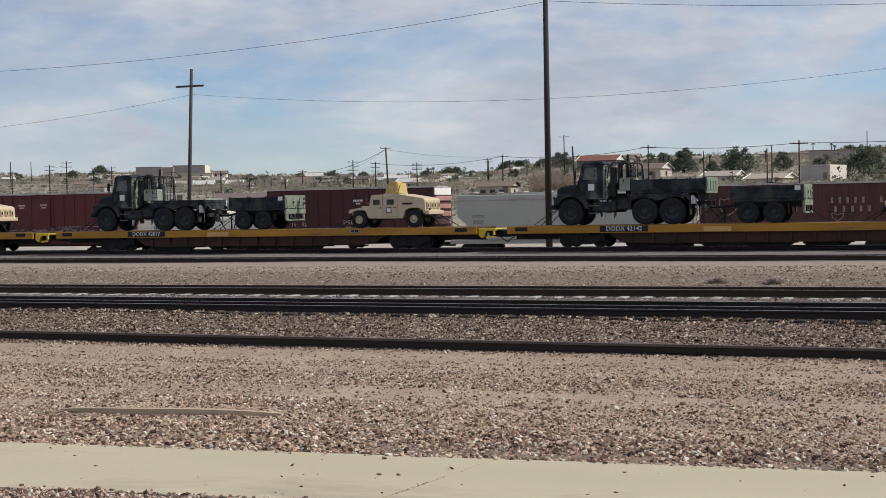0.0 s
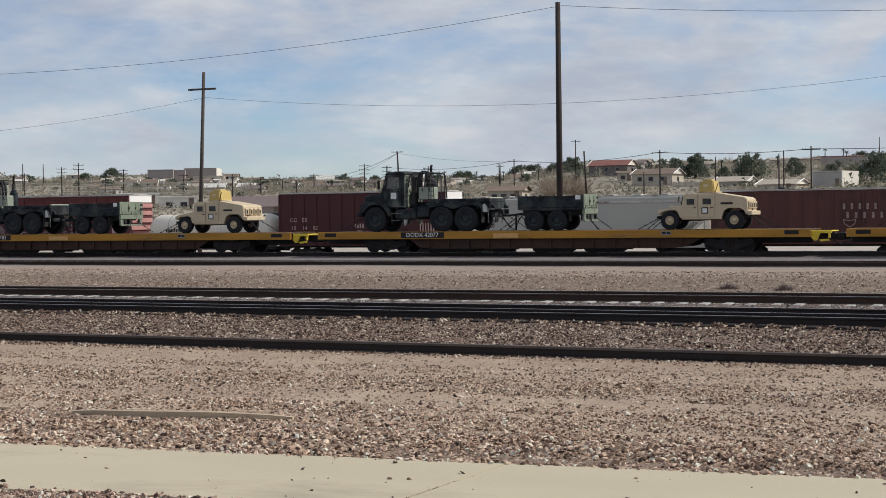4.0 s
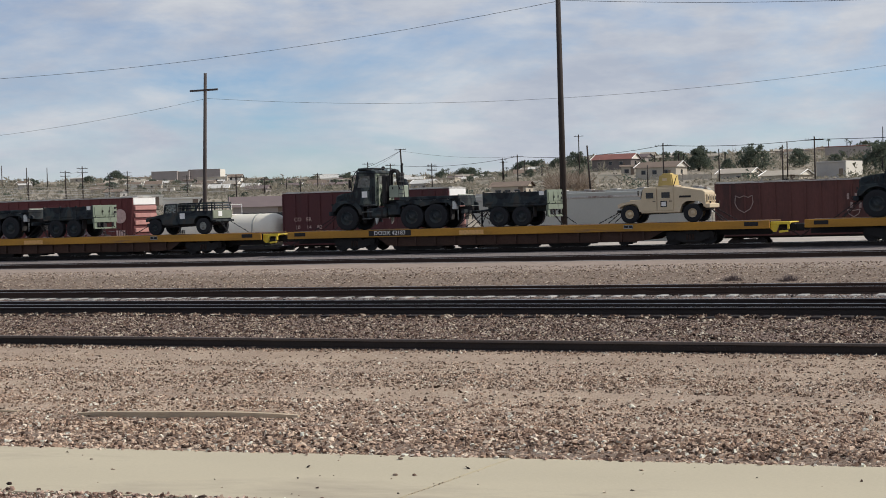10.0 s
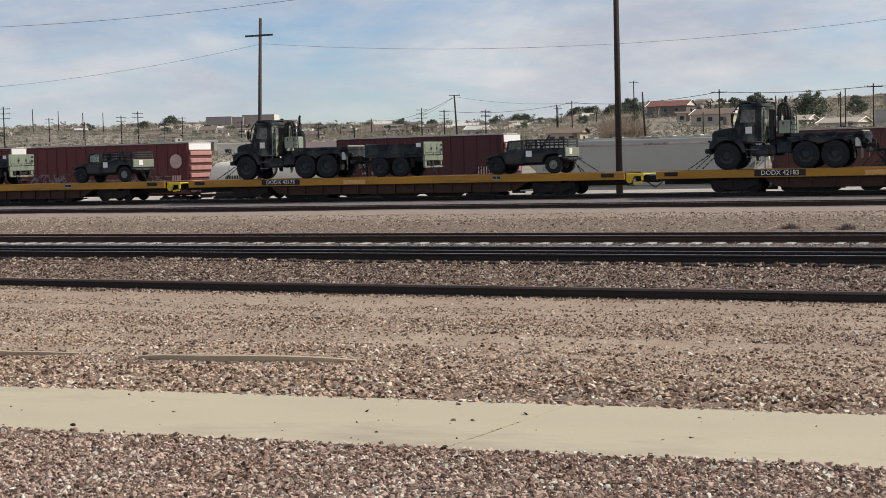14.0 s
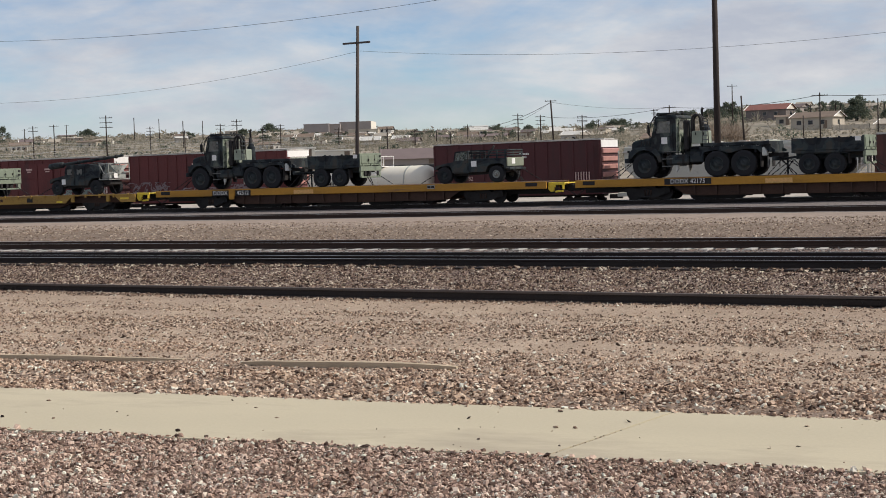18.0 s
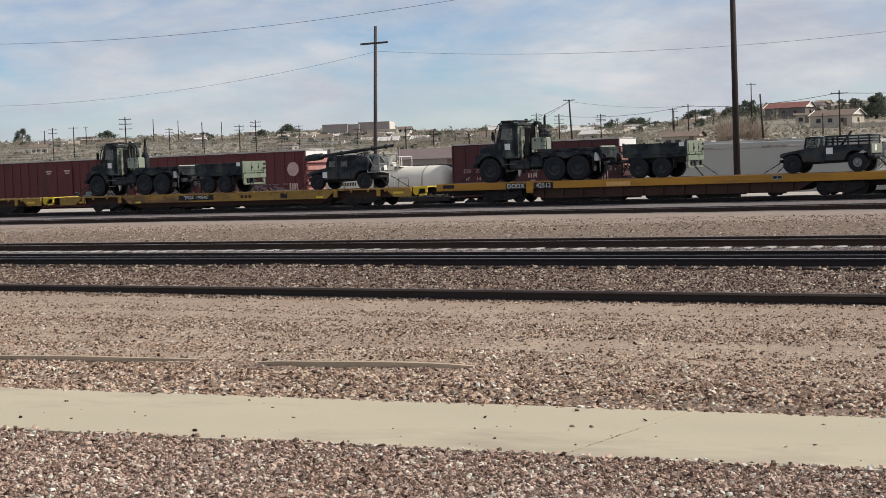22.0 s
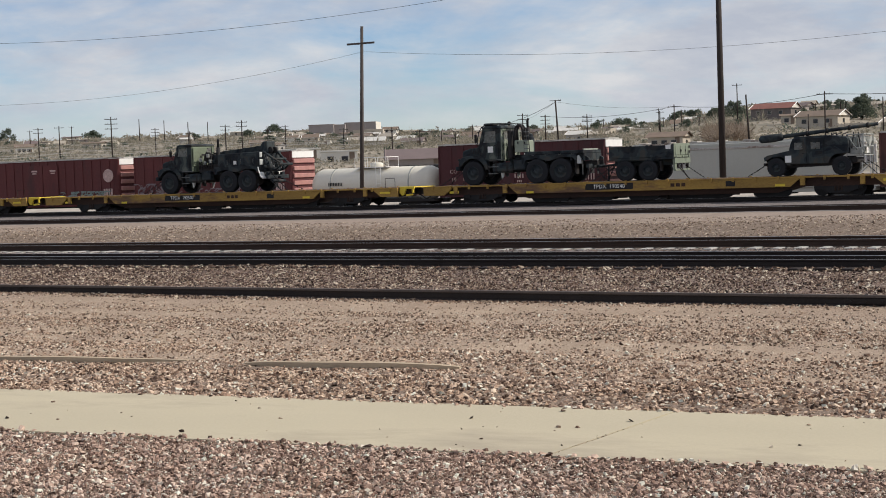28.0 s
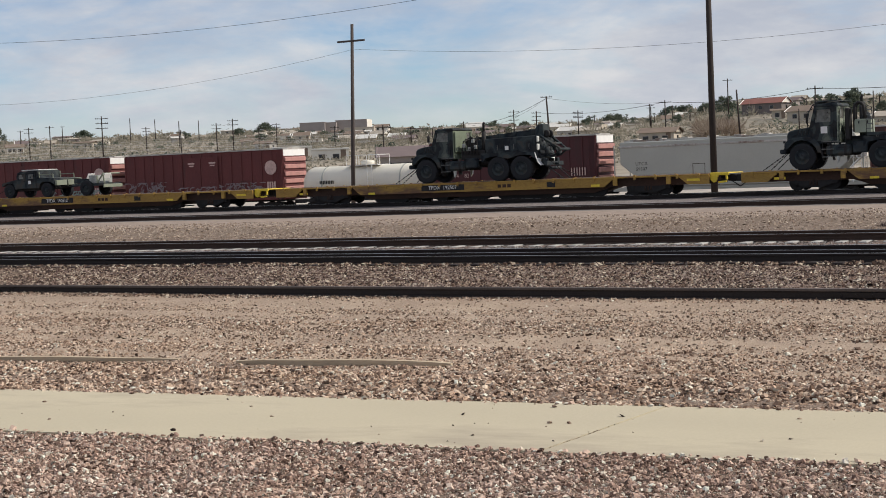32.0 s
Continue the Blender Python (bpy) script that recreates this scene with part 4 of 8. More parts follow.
def flatcar_deep(mark, number):
    """A deep-silled flatcar: plain yellow side, dark fishbelly sill below."""
    th = thing("flatcar", "long yellow flatcar with deep brown sill, carrying military vehicles", "flatcar", group="flatcars of the moving train")
    top = DECK_Z - RAIL_Z
    bm = bmesh.new()
    box(bm, -27.1, 0.0, -1.45, 1.45, top - 0.07, top - 0.004, 0.01)
    part("deck", bm, SILL, th)
    for side in (-1, 1):
        bm = bmesh.new()
        y0, y1 = sorted((side * 1.50, side * 1.38))
        box(bm, -27.1, 0.0, y0, y1, top - 0.40, top, 0.015)
        part("side_sill", bm, YELLOW, th, "yellow painted side sill")
        bm = bmesh.new()
        y0, y1 = sorted((side * 1.30, side * 1.22))
        prism(bm, [(-21.6, top - 0.40), (-21.0, 0.30), (-20.2, 0.22), (-7.0, 0.22), (-6.2, 0.30), (-5.4, top - 0.40)], y0, y1)
        part("belly_sill", bm, SILL, th, "rust-brown fishbelly sill")
        for i in range(13):
            bm = bmesh.new()
            x = -20.4 + i * 1.16
            prism(bm, [(x - 0.04, top - 0.40), (x + 0.05, top - 0.40), (x + 0.05, 0.26), (x - 0.04, 0.26)], side * 1.30, side * 1.42)
            part("sill_rib", bm, SILL, th)
    bm = bmesh.new()
    box(bm, -27.0, -0.1, -0.35, 0.35, 0.45, top - 0.07, 0.02)
    part("centre_sill", bm, BLACK, th)
    under_gear(th, ((-20.9, -17.8), (-17.0, -15.8), (-14.7, -12.15), (-11.9, -9.4), (-8.0, -7.25)))
    bogie(th, -23.1)
    bogie(th, -4.1)
    end_gear(th)
    if number == "42512":
        for a, b, text in ((-22.65, -21.4, mark), (-20.9, -19.75, number)):
            bm = bmesh.new()
            box(bm, a, b, -1.515, -1.50, top - 0.40, top - 0.06)
            part("number_board", bm, BLACK, th, "black board with white car marking")
            letters(text, 0.36, WHITE, th, pose((a + b) / 2, -1.517, top - 0.23, 90, 0, 0), label="white stencilled car marking")
        bm = bmesh.new()
        box(bm, -21.36, -20.96, -1.56, -1.50, top - 0.62, top + 0.02, 0.01)
        part("jacking_bracket", bm, YELLOW, th)
    else:
        bm = bmesh.new()
        box(bm, -22.0, -19.45, -1.515, -1.50, top - 0.34, top - 0.03)
        part("number_board", bm, BLACK, th, "black board with white car marking")
        letters("%s %s" % (mark, number), 0.33, WHITE, th, pose(-20.72, -1.517, top - 0.185, 90, 0, 0), label="white stencilled car marking")
    bm = bmesh.new()
    box(bm, -16.6, -15.2, -1.508, -1.50, top - 0.36, top - 0.12)
    part("faded_panel", bm, WHITE2, th, "faded pale data panel")
    for x, w in ((-7.2, 0.5), (-0.9, 0.7), (-26.3, 0.7)):
        bm = bmesh.new()
        box(bm, x - w / 2, x + w / 2, -1.512, -1.50, top - 0.26, top - 0.06)
        plate_ob = part("data_plate", bm, RACKGREY if w < 0.6 else BLACK, th)
        for k in (0, 1):
            bm = bmesh.new()
            box(bm, x - w / 2 + 0.03 + k * (w / 2 - 0.01), x - 0.02 + k * (w / 2 - 0.01), -1.52, -1.512, top - 0.22, top - 0.09)
            part("data_panel", bm, BLACK, plate_ob)
    return th


def flatcar_taper(mark, number):
    """A pocketed flatcar: narrow yellow sill with stake pockets, cut back above the wheels."""
    th = thing("flatcar", "worn yellow flatcar with stake pockets, carrying military vehicles", "flatcar", group="flatcars of the moving train")
    top = DECK_Z - RAIL_Z - 0.12
    bm = bmesh.new()
    box(bm, -27.1, 0.0, -1.40, 1.40, top - 0.07, top - 0.004, 0.01)
    part("deck", bm, SILL, th)
    for side in (-1, 1):
        y0, y1 = sorted((side * 1.46, side * 1.36))
        for a, b in ((-27.1, -25.2), (-21.7, -5.3), (-1.7, 0.0)):
            bm = bmesh.new()
            sl = 0.55
            prism(bm, [(a, top - 0.08), (a + (sl if a > -27 else 0), top - 0.52), (b - (sl if b < 0 else 0), top - 0.52), (b, top - 0.08)], y0, y1)
            part("side_sill", bm, WORN, th, "worn yellow side sill")
        bm = bmesh.new()
        box(bm, -27.1, 0.0, y0 - 0.02, y1 + 0.02, top - 0.085, top, 0.01)
        part("top_lip", bm, WORN, th)
        for i in range(23):
            bm = bmesh.new()
            x = -26.5 + i * 1.18
            box(bm, x - 0.06, x + 0.06, side * 1.44, side * 1.53, top - 0.2, top + 0.03, 0.012)
            part("stake_pocket", bm, WORN, th)
        for x in (-25.0, -21.9, -5.2, -2.2):
            bm = bmesh.new()
            box(bm, x - 0.12, x + 0.12, side * 1.38, side * 1.52, top - 0.46, top - 0.05, 0.01)
            part("jacking_bracket", bm, WORN, th)
    bm = bmesh.new()
    prism(bm, [(-27.0, top - 0.07), (-27.0, 0.5), (-21.5, 0.5), (-20.6, 0.22), (-6.6, 0.22), (-5.6, 0.5), (-0.1, 0.5), (-0.1, top - 0.07)], -1.1, 1.1)
    part("centre_sill", bm, SILL, th)
    for i in range(9):
        bm = bmesh.new()
        x = -20.5 + i * 1.75
        box(bm, x - 0.05, x + 0.05, -1.36, 1.36, top - 0.42, top - 0.08)
        part("cross_bearer", bm, SILL, th)
    under_gear(th, ((-20.6, -18.2), (-16.6, -15.6), (-14.9, -13.0), (-12.6, -9.0), (-8.0, -5.9)))
    bogie(th, -23.5)
    bogie(th, -3.5)
    end_gear(th)
    bm = bmesh.new()
    box(bm, -17.05, -14.3, -1.472, -1.46, top - 0.42, top - 0.10)
    part("number_board", bm, BLACK, th, "black board with white car marking")
    letters("%s  %s" % (mark, number), 0.30, WHITE, th, pose(-15.68, -1.474, top - 0.26, 90, 0, 0), label="white stencilled car marking")
    for x, z, w in ((-25.4, 0.34, 0.6), (-20.6, 0.44, 0.45), (-6.6, 0.40, 0.5), (-1.2, 0.26, 0.7)):
        bm = bmesh.new()
        box(bm, x, x + w, -1.466, -1.46, top - z - 0.08, top - z + 0.04)
        part("paint_patch", bm, BRIGHT, th, "patch of fresh yellow paint")
    bm = bmesh.new()
    box(bm, -9.2, -8.7, -1.47, -1.46, top - 0.42, top - 0.14)
    part("data_plate", bm, BLACK, th)
    bm = bmesh.new()
    for k in range(3):
        box(bm, -12.2 + k * 0.3, -11.98 + k * 0.3, -1.468, -1.46, top - 0.36, top - 0.18)
    part("faded_mark", bm, SILL, th)
    bm = bmesh.new()
    for x in (-0.9, -0.25):
        bar(bm, (x, -1.3, top), (x, -1.3, top + 0.55), 0.018, n=6)
    bar(bm, (-0.9, -1.3, top + 0.55), (-0.25, -1.3, top + 0.55), 0.018, n=6)
    part("end_handrail", bm, RUST, th)
    return th


WHITE2 = mat("faded_pale_paint", (0.66, 0.38, 0.14), 0.8, var=0.3, scale=8, fine=30, bump=0.03)

# ---- vehicles: front at x = 0, tail towards +x, near side at -y, z from the deck ----
def wheel(parent, x, y, r, w, hub, name="wheel", n=22, k=1.0):
    """Tyre with lugs, rim with hub and nuts."""
    s = 1 if y > 0 else -1
    bm = bmesh.new()
    rings = []
    for o, q in ((-0.5, 0.56 * k), (-0.5, 0.86), (-0.42, 0.975), (0.42, 0.975), (0.5, 0.86), (0.5, 0.56 * k)):
        ring = []
        for i in range(2 * n):
            lug = 0.026 if i % 2 and q > 0.9 else 0.0
            a = math.pi * i / n
            ring.append(bm.verts.new((r * (q + lug) * math.cos(a), o * w, r * (q + lug) * math.sin(a))))
        rings.append(ring)
    for p, q in zip(rings, rings[1:]):
        for i in range(2 * n):
            bm.faces.new((p[i], p[(i + 1) % (2 * n)], q[(i + 1) % (2 * n)], q[i]))
    ty = part(name, bm, TYRE, parent, at=pose(x, y, r * 0.985))
    bm = bmesh.new()
    o = s * w * 0.5
    lathe(bm, (0, 0, 0), "y", [(o - s * 0.10, k * r * 0.57), (o - s * 0.02, k * r * 0.57), (o - s * 0.01, k * r * 0.52), (o - s * 0.09, k * r * 0.46), (o - s * 0.07, k * r * 0.26), (o + s * 0.02, k * r * 0.22), (o + s * 0.03, k * r * 0.15), (o + s * 0.05, k * r * 0.13)], 16)
    for i in range(8):
        a = 2 * math.pi * i / 8
        bar(bm, (0.36 * k * r * math.cos(a), o - s * 0.09, 0.36 * k * r * math.sin(a)), (0.36 * k * r * math.cos(a), o - s * 0.05, 0.36 * k * r * math.sin(a)), 0.022, n=6)
    part("rim", bm, hub, ty)
    return ty


def chains(parent, spots):
    """Tie-down chains from the thing to the deck."""
    for a, b in spots:
        bm = bmesh.new()
        p, q = Vector(a), Vector(b)
        n = max(3, int((q - p).length / 0.16))
        for i in range(n):
            c, d = p.lerp(q, i / n), p.lerp(q, (i + 0.8) / n)
            bar(bm, c, d, 0.032 if i % 2 else 0.022, n=5)
        part("tie_down_chain", bm, BLACK, parent)


def ladder(bm, x, y, z0, z1, w=0.35, along="y", n=4):
    for k in (0, 1):
        o = (k - 0.5) * w
        p = (x, y + o) if along == "y" else (x + o, y)
        bar(bm, (*p, z0), (*p, z1), 0.02, n=6)
    for i in range(n):
        z = z0 + (z1 - z0) * (i + 0.5) / n
        a, b = ((x, y - w / 2, z), (x, y + w / 2, z)) if along == "y" else ((x - w / 2, y, z), (x + w / 2, y, z))
        bar(bm, a, b, 0.016, n=6)




def plate(bm, outer, hole, y0, y1):
    """A flat panel in x, z with a window opening; outer and hole go round alike, four corners each."""
    rings = [[bm.verts.new((x, y, z)) for x, z in pts] for y in (y0, y1) for pts in (outer, hole)]
    a, b, c, d = rings
    n = len(a)
    for i in range(n):
        j = (i + 1) % n
        for u, v in ((a, b), (d, c), (c, a), (b, d)):
            bm.faces.new((u[i], u[j], v[j], v[i]))


def truck_front(th, body, back, rear=(4.70, 6.13), placard=True):
    """Bonnet, fenders, cab, chassis and running gear of a six-wheel military truck."""
    for x in (0.74, *rear):
        for y in (-1.02, 1.02):
            wheel(th, x, y, 0.68, 0.42, body)
    for y in (-0.42, 0.42):
        bm = bmesh.new()
        box(bm, -0.2, 8.0, y - 0.06, y + 0.06, 0.92, 1.16, 0.01)
        part("chassis_rail", bm, BLACK, th)
    for x in (0.0, 3.2, 5.6, 7.7):
        bm = bmesh.new()
        box(bm, x - 0.08, x + 0.08, -0.36, 0.36, 0.95, 1.12)
        part("cross_member", bm, BLACK, th)
    for x in (0.74, *rear):
        bm = bmesh.new()
        lathe(bm, (x, 0, 0.66), "y", [(-0.95, 0.10), (-0.25, 0.12), (-0.22, 0.26), (0.22, 0.26), (0.25, 0.12), (0.95, 0.10)], 10)
        part("axle", bm, BLACK, th)
    bm = bmesh.new()
    box(bm, 0.2, 1.6, -0.35, 0.35, 0.75, 1.3, 0.08)
    part("engine_sump", bm, BLACK, th)
    # bonnet: rounded nose, crown rising to the windscreen
    bm = bmesh.new()
    prism(bm, [(-0.05, 1.14), (-0.12, 1.28), (-0.13, 1.80), (-0.08, 1.93), (0.06, 2.00), (0.40, 2.06), (1.20, 2.17), (1.20, 1.14)], -0.84, 0.84, 0.07)
    hood = part("bonnet", bm, body, th)
    for k in range(4):
        for y in (-0.846, 0.846):
            bm = bmesh.new()
            x = 0.42 + 0.15 * k
            prism(bm, [(x, 1.76), (x + 0.03, 1.96), (x + 0.09, 1.97), (x + 0.06, 1.77)], y - 0.012, y + 0.012)
            part("louvre", bm, BLACK, hood)
    for y in (-0.4, 0.4):
        bm = bmesh.new()
        tube(bm, [(0.25, y - 0.09, 2.03), (0.25, y - 0.09, 2.11), (0.25, y + 0.09, 2.11), (0.25, y + 0.09, 2.03)], 0.014, 6)
        part("bonnet_handle", bm, BLACK, hood)
    bm = bmesh.new()
    for k in range(7):
        box(bm, -0.17, -0.125, -0.6 + k * 0.19, -0.53 + k * 0.19, 1.30, 1.82, 0.01)
    part("grille", bm, BLACK, th)
    bm = bmesh.new()
    box(bm, -0.38, -0.10, -1.23, 1.23, 0.84, 1.08, 0.04)
    bumper = part("front_bumper", bm, body, th)
    for y in (-0.75, 0.75):
        bm = bmesh.new()
        tube(bm, [(-0.38, y, 0.90), (-0.50, y, 0.92), (-0.50, y, 1.04), (-0.38, y, 1.05)], 0.03, 6)
        part("tow_hook", bm, BLACK, bumper)
    for y in (-1.02, 1.02):
        # flared mudguard with a rolled lip
        out = [(-0.17, 1.06), (-0.15, 1.36), (0.04, 1.55), (0.36, 1.64), (1.06, 1.66), (1.42, 1.53), (1.62, 1.24), (1.71, 0.88)]
        inn = [(0.74 + 0.83 * math.cos(a), 0.70 + 0.83 * math.sin(a)) for a in [radians(153 - 20.5 * i) for i in range(8)]]
        bm = bmesh.new()
        prism(bm, out + inn[::-1], y - 0.21, y + 0.21, 0.02)
        fender = part("fender", bm, body, th)
        bm = bmesh.new()
        tube(bm, [(x, y + math.copysign(0.21, y), z) for x, z in inn], 0.028, 6)
        part("fender_lip", bm, body, fender)
        bm = bmesh.new()
        lathe(bm, (-0.17, y * 0.86, 1.22), "x", [(-0.05, 0.09), (-0.02, 0.11), (0.05, 0.11)], 12)
        part("headlight", bm, GLASS, th, "round headlight in guard")
        bm = bmesh.new()
        box(bm, -0.22, -0.12, y * 1.12 - 0.07, y * 1.12 + 0.07, 1.38, 1.50, 0.02)
        part("marker_lamp", bm, BLACK, th)
    # fuel tank, battery box, steps and flaps along each side
    for y in (-1.0, 1.0):
        o = math.copysign(1, y)
        bm = bmesh.new()
        box(bm, 1.92, 3.18, y - 0.20, y + 0.20, 0.66, 1.22, 0.11)
        tank = part("fuel_tank" if y < 0 else "air_tank", bm, body, th)
        for x in (2.2, 2.9):
            bm = bmesh.new()
            box(bm, x - 0.035, x + 0.035, y - 0.212, y + 0.212, 0.65, 1.232, 0.1)
            part("tank_strap", bm, BLACK, tank)
        bm = bmesh.new()
        bar(bm, (2.05, y + o * 0.1, 1.2), (2.05, y + o * 0.16, 1.32), 0.07, n=10)
        part("filler_cap", bm, BLACK, tank)
        bm = bmesh.new()
        box(bm, 3.26, 3.98, y - 0.19, y + 0.19, 0.78, 1.34, 0.04)
        locker = part("battery_box", bm, body, th)
        bm = bmesh.new()
        box(bm, 3.32, 3.92, y + o * 0.19, y + o * 0.21, 0.84, 1.28, 0.01)
        part("lid", bm, body, locker)
        for z, w, out in ((1.36, 0.92, 0.17), (0.98, 0.62, 0.24), (0.60, 0.52, 0.24)):
            bm = bmesh.new()
            a, b = sorted((y + o * 0.02, y + o * out))
            box(bm, 1.72, 1.72 + w, a, b, z, z + 0.045, 0.01)
            # the light on the steps is put into their lighter grey
            part("cab_step", bm, STEPGREY, th, "grey cab step lightened as if lit")
        bm = bmesh.new()
        for x in (1.76, 2.2):
            bar(bm, (x, y + o * 0.2, 0.6), (x, y + o * 0.16, 1.4), 0.018, n=6)
        part("step_hanger", bm, BLACK, th)
        bm = bmesh.new()
        prism(bm, [(1.68, 0.92), (1.71, 0.92), (1.80, 0.42), (1.77, 0.42)], y - 0.2, y + 0.2)
        part("front_flap", bm, BLACK, th)
        bm = bmesh.new()
        prism(bm, [(2.42, 0.66), (2.60, 0.66), (2.56, 0.46), (2.46, 0.30)], y - 0.06, y + 0.06)
        part("drain_bracket", bm, WHITE3, th, "pale metal bracket under the tank")
    # cab: lower shell, framed sides, roof, back wall
    bm = bmesh.new()
    prism(bm, [(1.14, 1.30), (1.08, 2.12), (2.50, 2.12), (2.50, 1.30)], -1.12, 1.12, 0.03)
    cab = part("cab", bm, body, th)
    outer = [(1.10, 2.06), (1.38, 3.12), (2.50, 3.14), (2.50, 2.06)]
    for y in (-1.12, 1.12):
        o = math.copysign(1, y)
        bm = bmesh.new()
        plate(bm, outer, [(1.40, 2.36), (1.52, 2.98), (2.20, 3.00), (2.20, 2.36)], y - 0.03, y + 0.03)
        part("cab_side", bm, MIDGREEN, cab)
        bm = bmesh.new()
        prism(bm, [(1.38, 2.34), (1.51, 3.0), (2.22, 3.02), (2.22, 2.34)], y - 0.006, y + 0.006)
        part("side_window", bm, DUSTY, th, "dusty side window")
        bm = bmesh.new()
        plate(bm, [(1.24, 1.42), (1.46, 3.04), (2.32, 3.06), (2.32, 1.42)], [(1.40, 2.36), (1.52, 2.98), (2.20, 3.00), (2.20, 2.36)], *sorted((y + o * 0.034, y + o * 0.062)))
        dr = part("door", bm, MIDGREEN, th)
        bm = bmesh.new()
        box(bm, 2.10, 2.26, *sorted((y + o * 0.062, y + o * 0.10)), 2.16, 2.21, 0.008)
        part("handle", bm, BLACK, dr)
        for z in (1.7, 2.5):
            bm = bmesh.new()
            box(bm, 1.26 + 0.13 * (z - 1.7), 1.36 + 0.13 * (z - 1.7), *sorted((y + o * 0.062, y + o * 0.085)), z, z + 0.09, 0.008)
            part("hinge", bm, BLACK, dr)
        if placard:
            bm = bmesh.new()
            box(bm, 1.70, 2.03, *sorted((y + o * 0.063, y + o * 0.07)), 1.80, 2.14)
            part("placard", bm, WHITE, dr, "white paper placard")
        bm = bmesh.new()                              # mirror on its hoop before the door
        tube(bm, [(1.14, y * 1.0, 2.16), (1.06, y * 1.22, 2.3), (1.10, y * 1.24, 2.9), (1.34, y * 1.02, 3.06)], 0.02, 6)
        part("mirror_arm", bm, BLACK, th)
        bm = bmesh.new()
        box(bm, 1.04, 1.10, y * 1.24 - 0.12, y * 1.24 + 0.12, 2.36, 2.82, 0.025)
        part("mirror", bm, BLACK, th)
    bm = bmesh.new()
    prism(bm, [(1.33, 3.10), (1.38, 3.20), (1.56, 3.27), (2.46, 3.30), (2.57, 3.24), (2.58, 3.10)], -1.18, 1.18, 0.045)
    roof = part("cab_roof", bm, body, th)
    for y in (-0.55, 0.0, 0.55):
        bm = bmesh.new()
        box(bm, 1.62, 2.44, y - 0.05, y + 0.05, 3.27, 3.315, 0.012)
        part("roof_rib", bm, body, roof)
    for y in (-0.9, 0.9):
        bm = bmesh.new()
        box(bm, 1.42, 1.56, y - 0.06, y + 0.06, 3.22, 3.31, 0.02)
        part("clearance_lamp", bm, BLACK, roof)
    bm = bmesh.new()
    prism(bm, [(1.12, 2.13), (1.37, 3.08), (1.39, 3.08), (1.14, 2.13)], -1.06, 1.06)
    part("windscreen", bm, DUSTY, th, "dusty windscreen")
    bm = bmesh.new()
    prism(bm, [(1.10, 2.13), (1.36, 3.1), (1.41, 3.1), (1.15, 2.13)], -0.03, 0.03)
    part("windscreen_pillar", bm, body, th)
    bm = bmesh.new()
    for y0, y1, z0, z1 in ((-1.15, -0.86, 1.32, 3.10), (0.86, 1.15, 1.32, 3.10), (-0.86, 0.86, 1.32, 2.52), (-0.86, 0.86, 2.98, 3.10)):
        box(bm, 2.505, 2.56, y0, y1, z0, z1)
    part("cab_back", bm, back, th, "camouflaged cab back, lightened for the sun, with rear window")
    bm = bmesh.new()
    box(bm, 2.525, 2.535, -0.86, 0.86, 2.52, 2.98)
    part("rear_window", bm, DUSTY, th)
    for y in (-0.9, 0.0, 0.9):
        bm = bmesh.new()
        box(bm, 2.56, 2.60, y - 0.04, y + 0.04, 1.4, 3.05, 0.01)
        part("back_rib", bm, back, th)
    for y in (-0.5, 0.5):
        bm = bmesh.new()
        box(bm, 1.8, 2.2, y - 0.24, y + 0.24, 2.0, 2.2, 0.04)
        prism(bm, [(2.10, 2.15), (2.22, 2.75), (2.32, 2.75), (2.24, 2.15)], y - 0.24, y + 0.24, 0.03)
        part("cab_seat", bm, BLACK, th)
    bm = bmesh.new()
    pts = [(1.55 + 0.06 * math.cos(a), -0.5 + 0.22 * math.sin(a), 2.36 + 0.18 * math.cos(a)) for a in [radians(36 * i) for i in range(11)]]
    tube(bm, pts, 0.018, 6)
    part("steering_wheel", bm, BLACK, th)


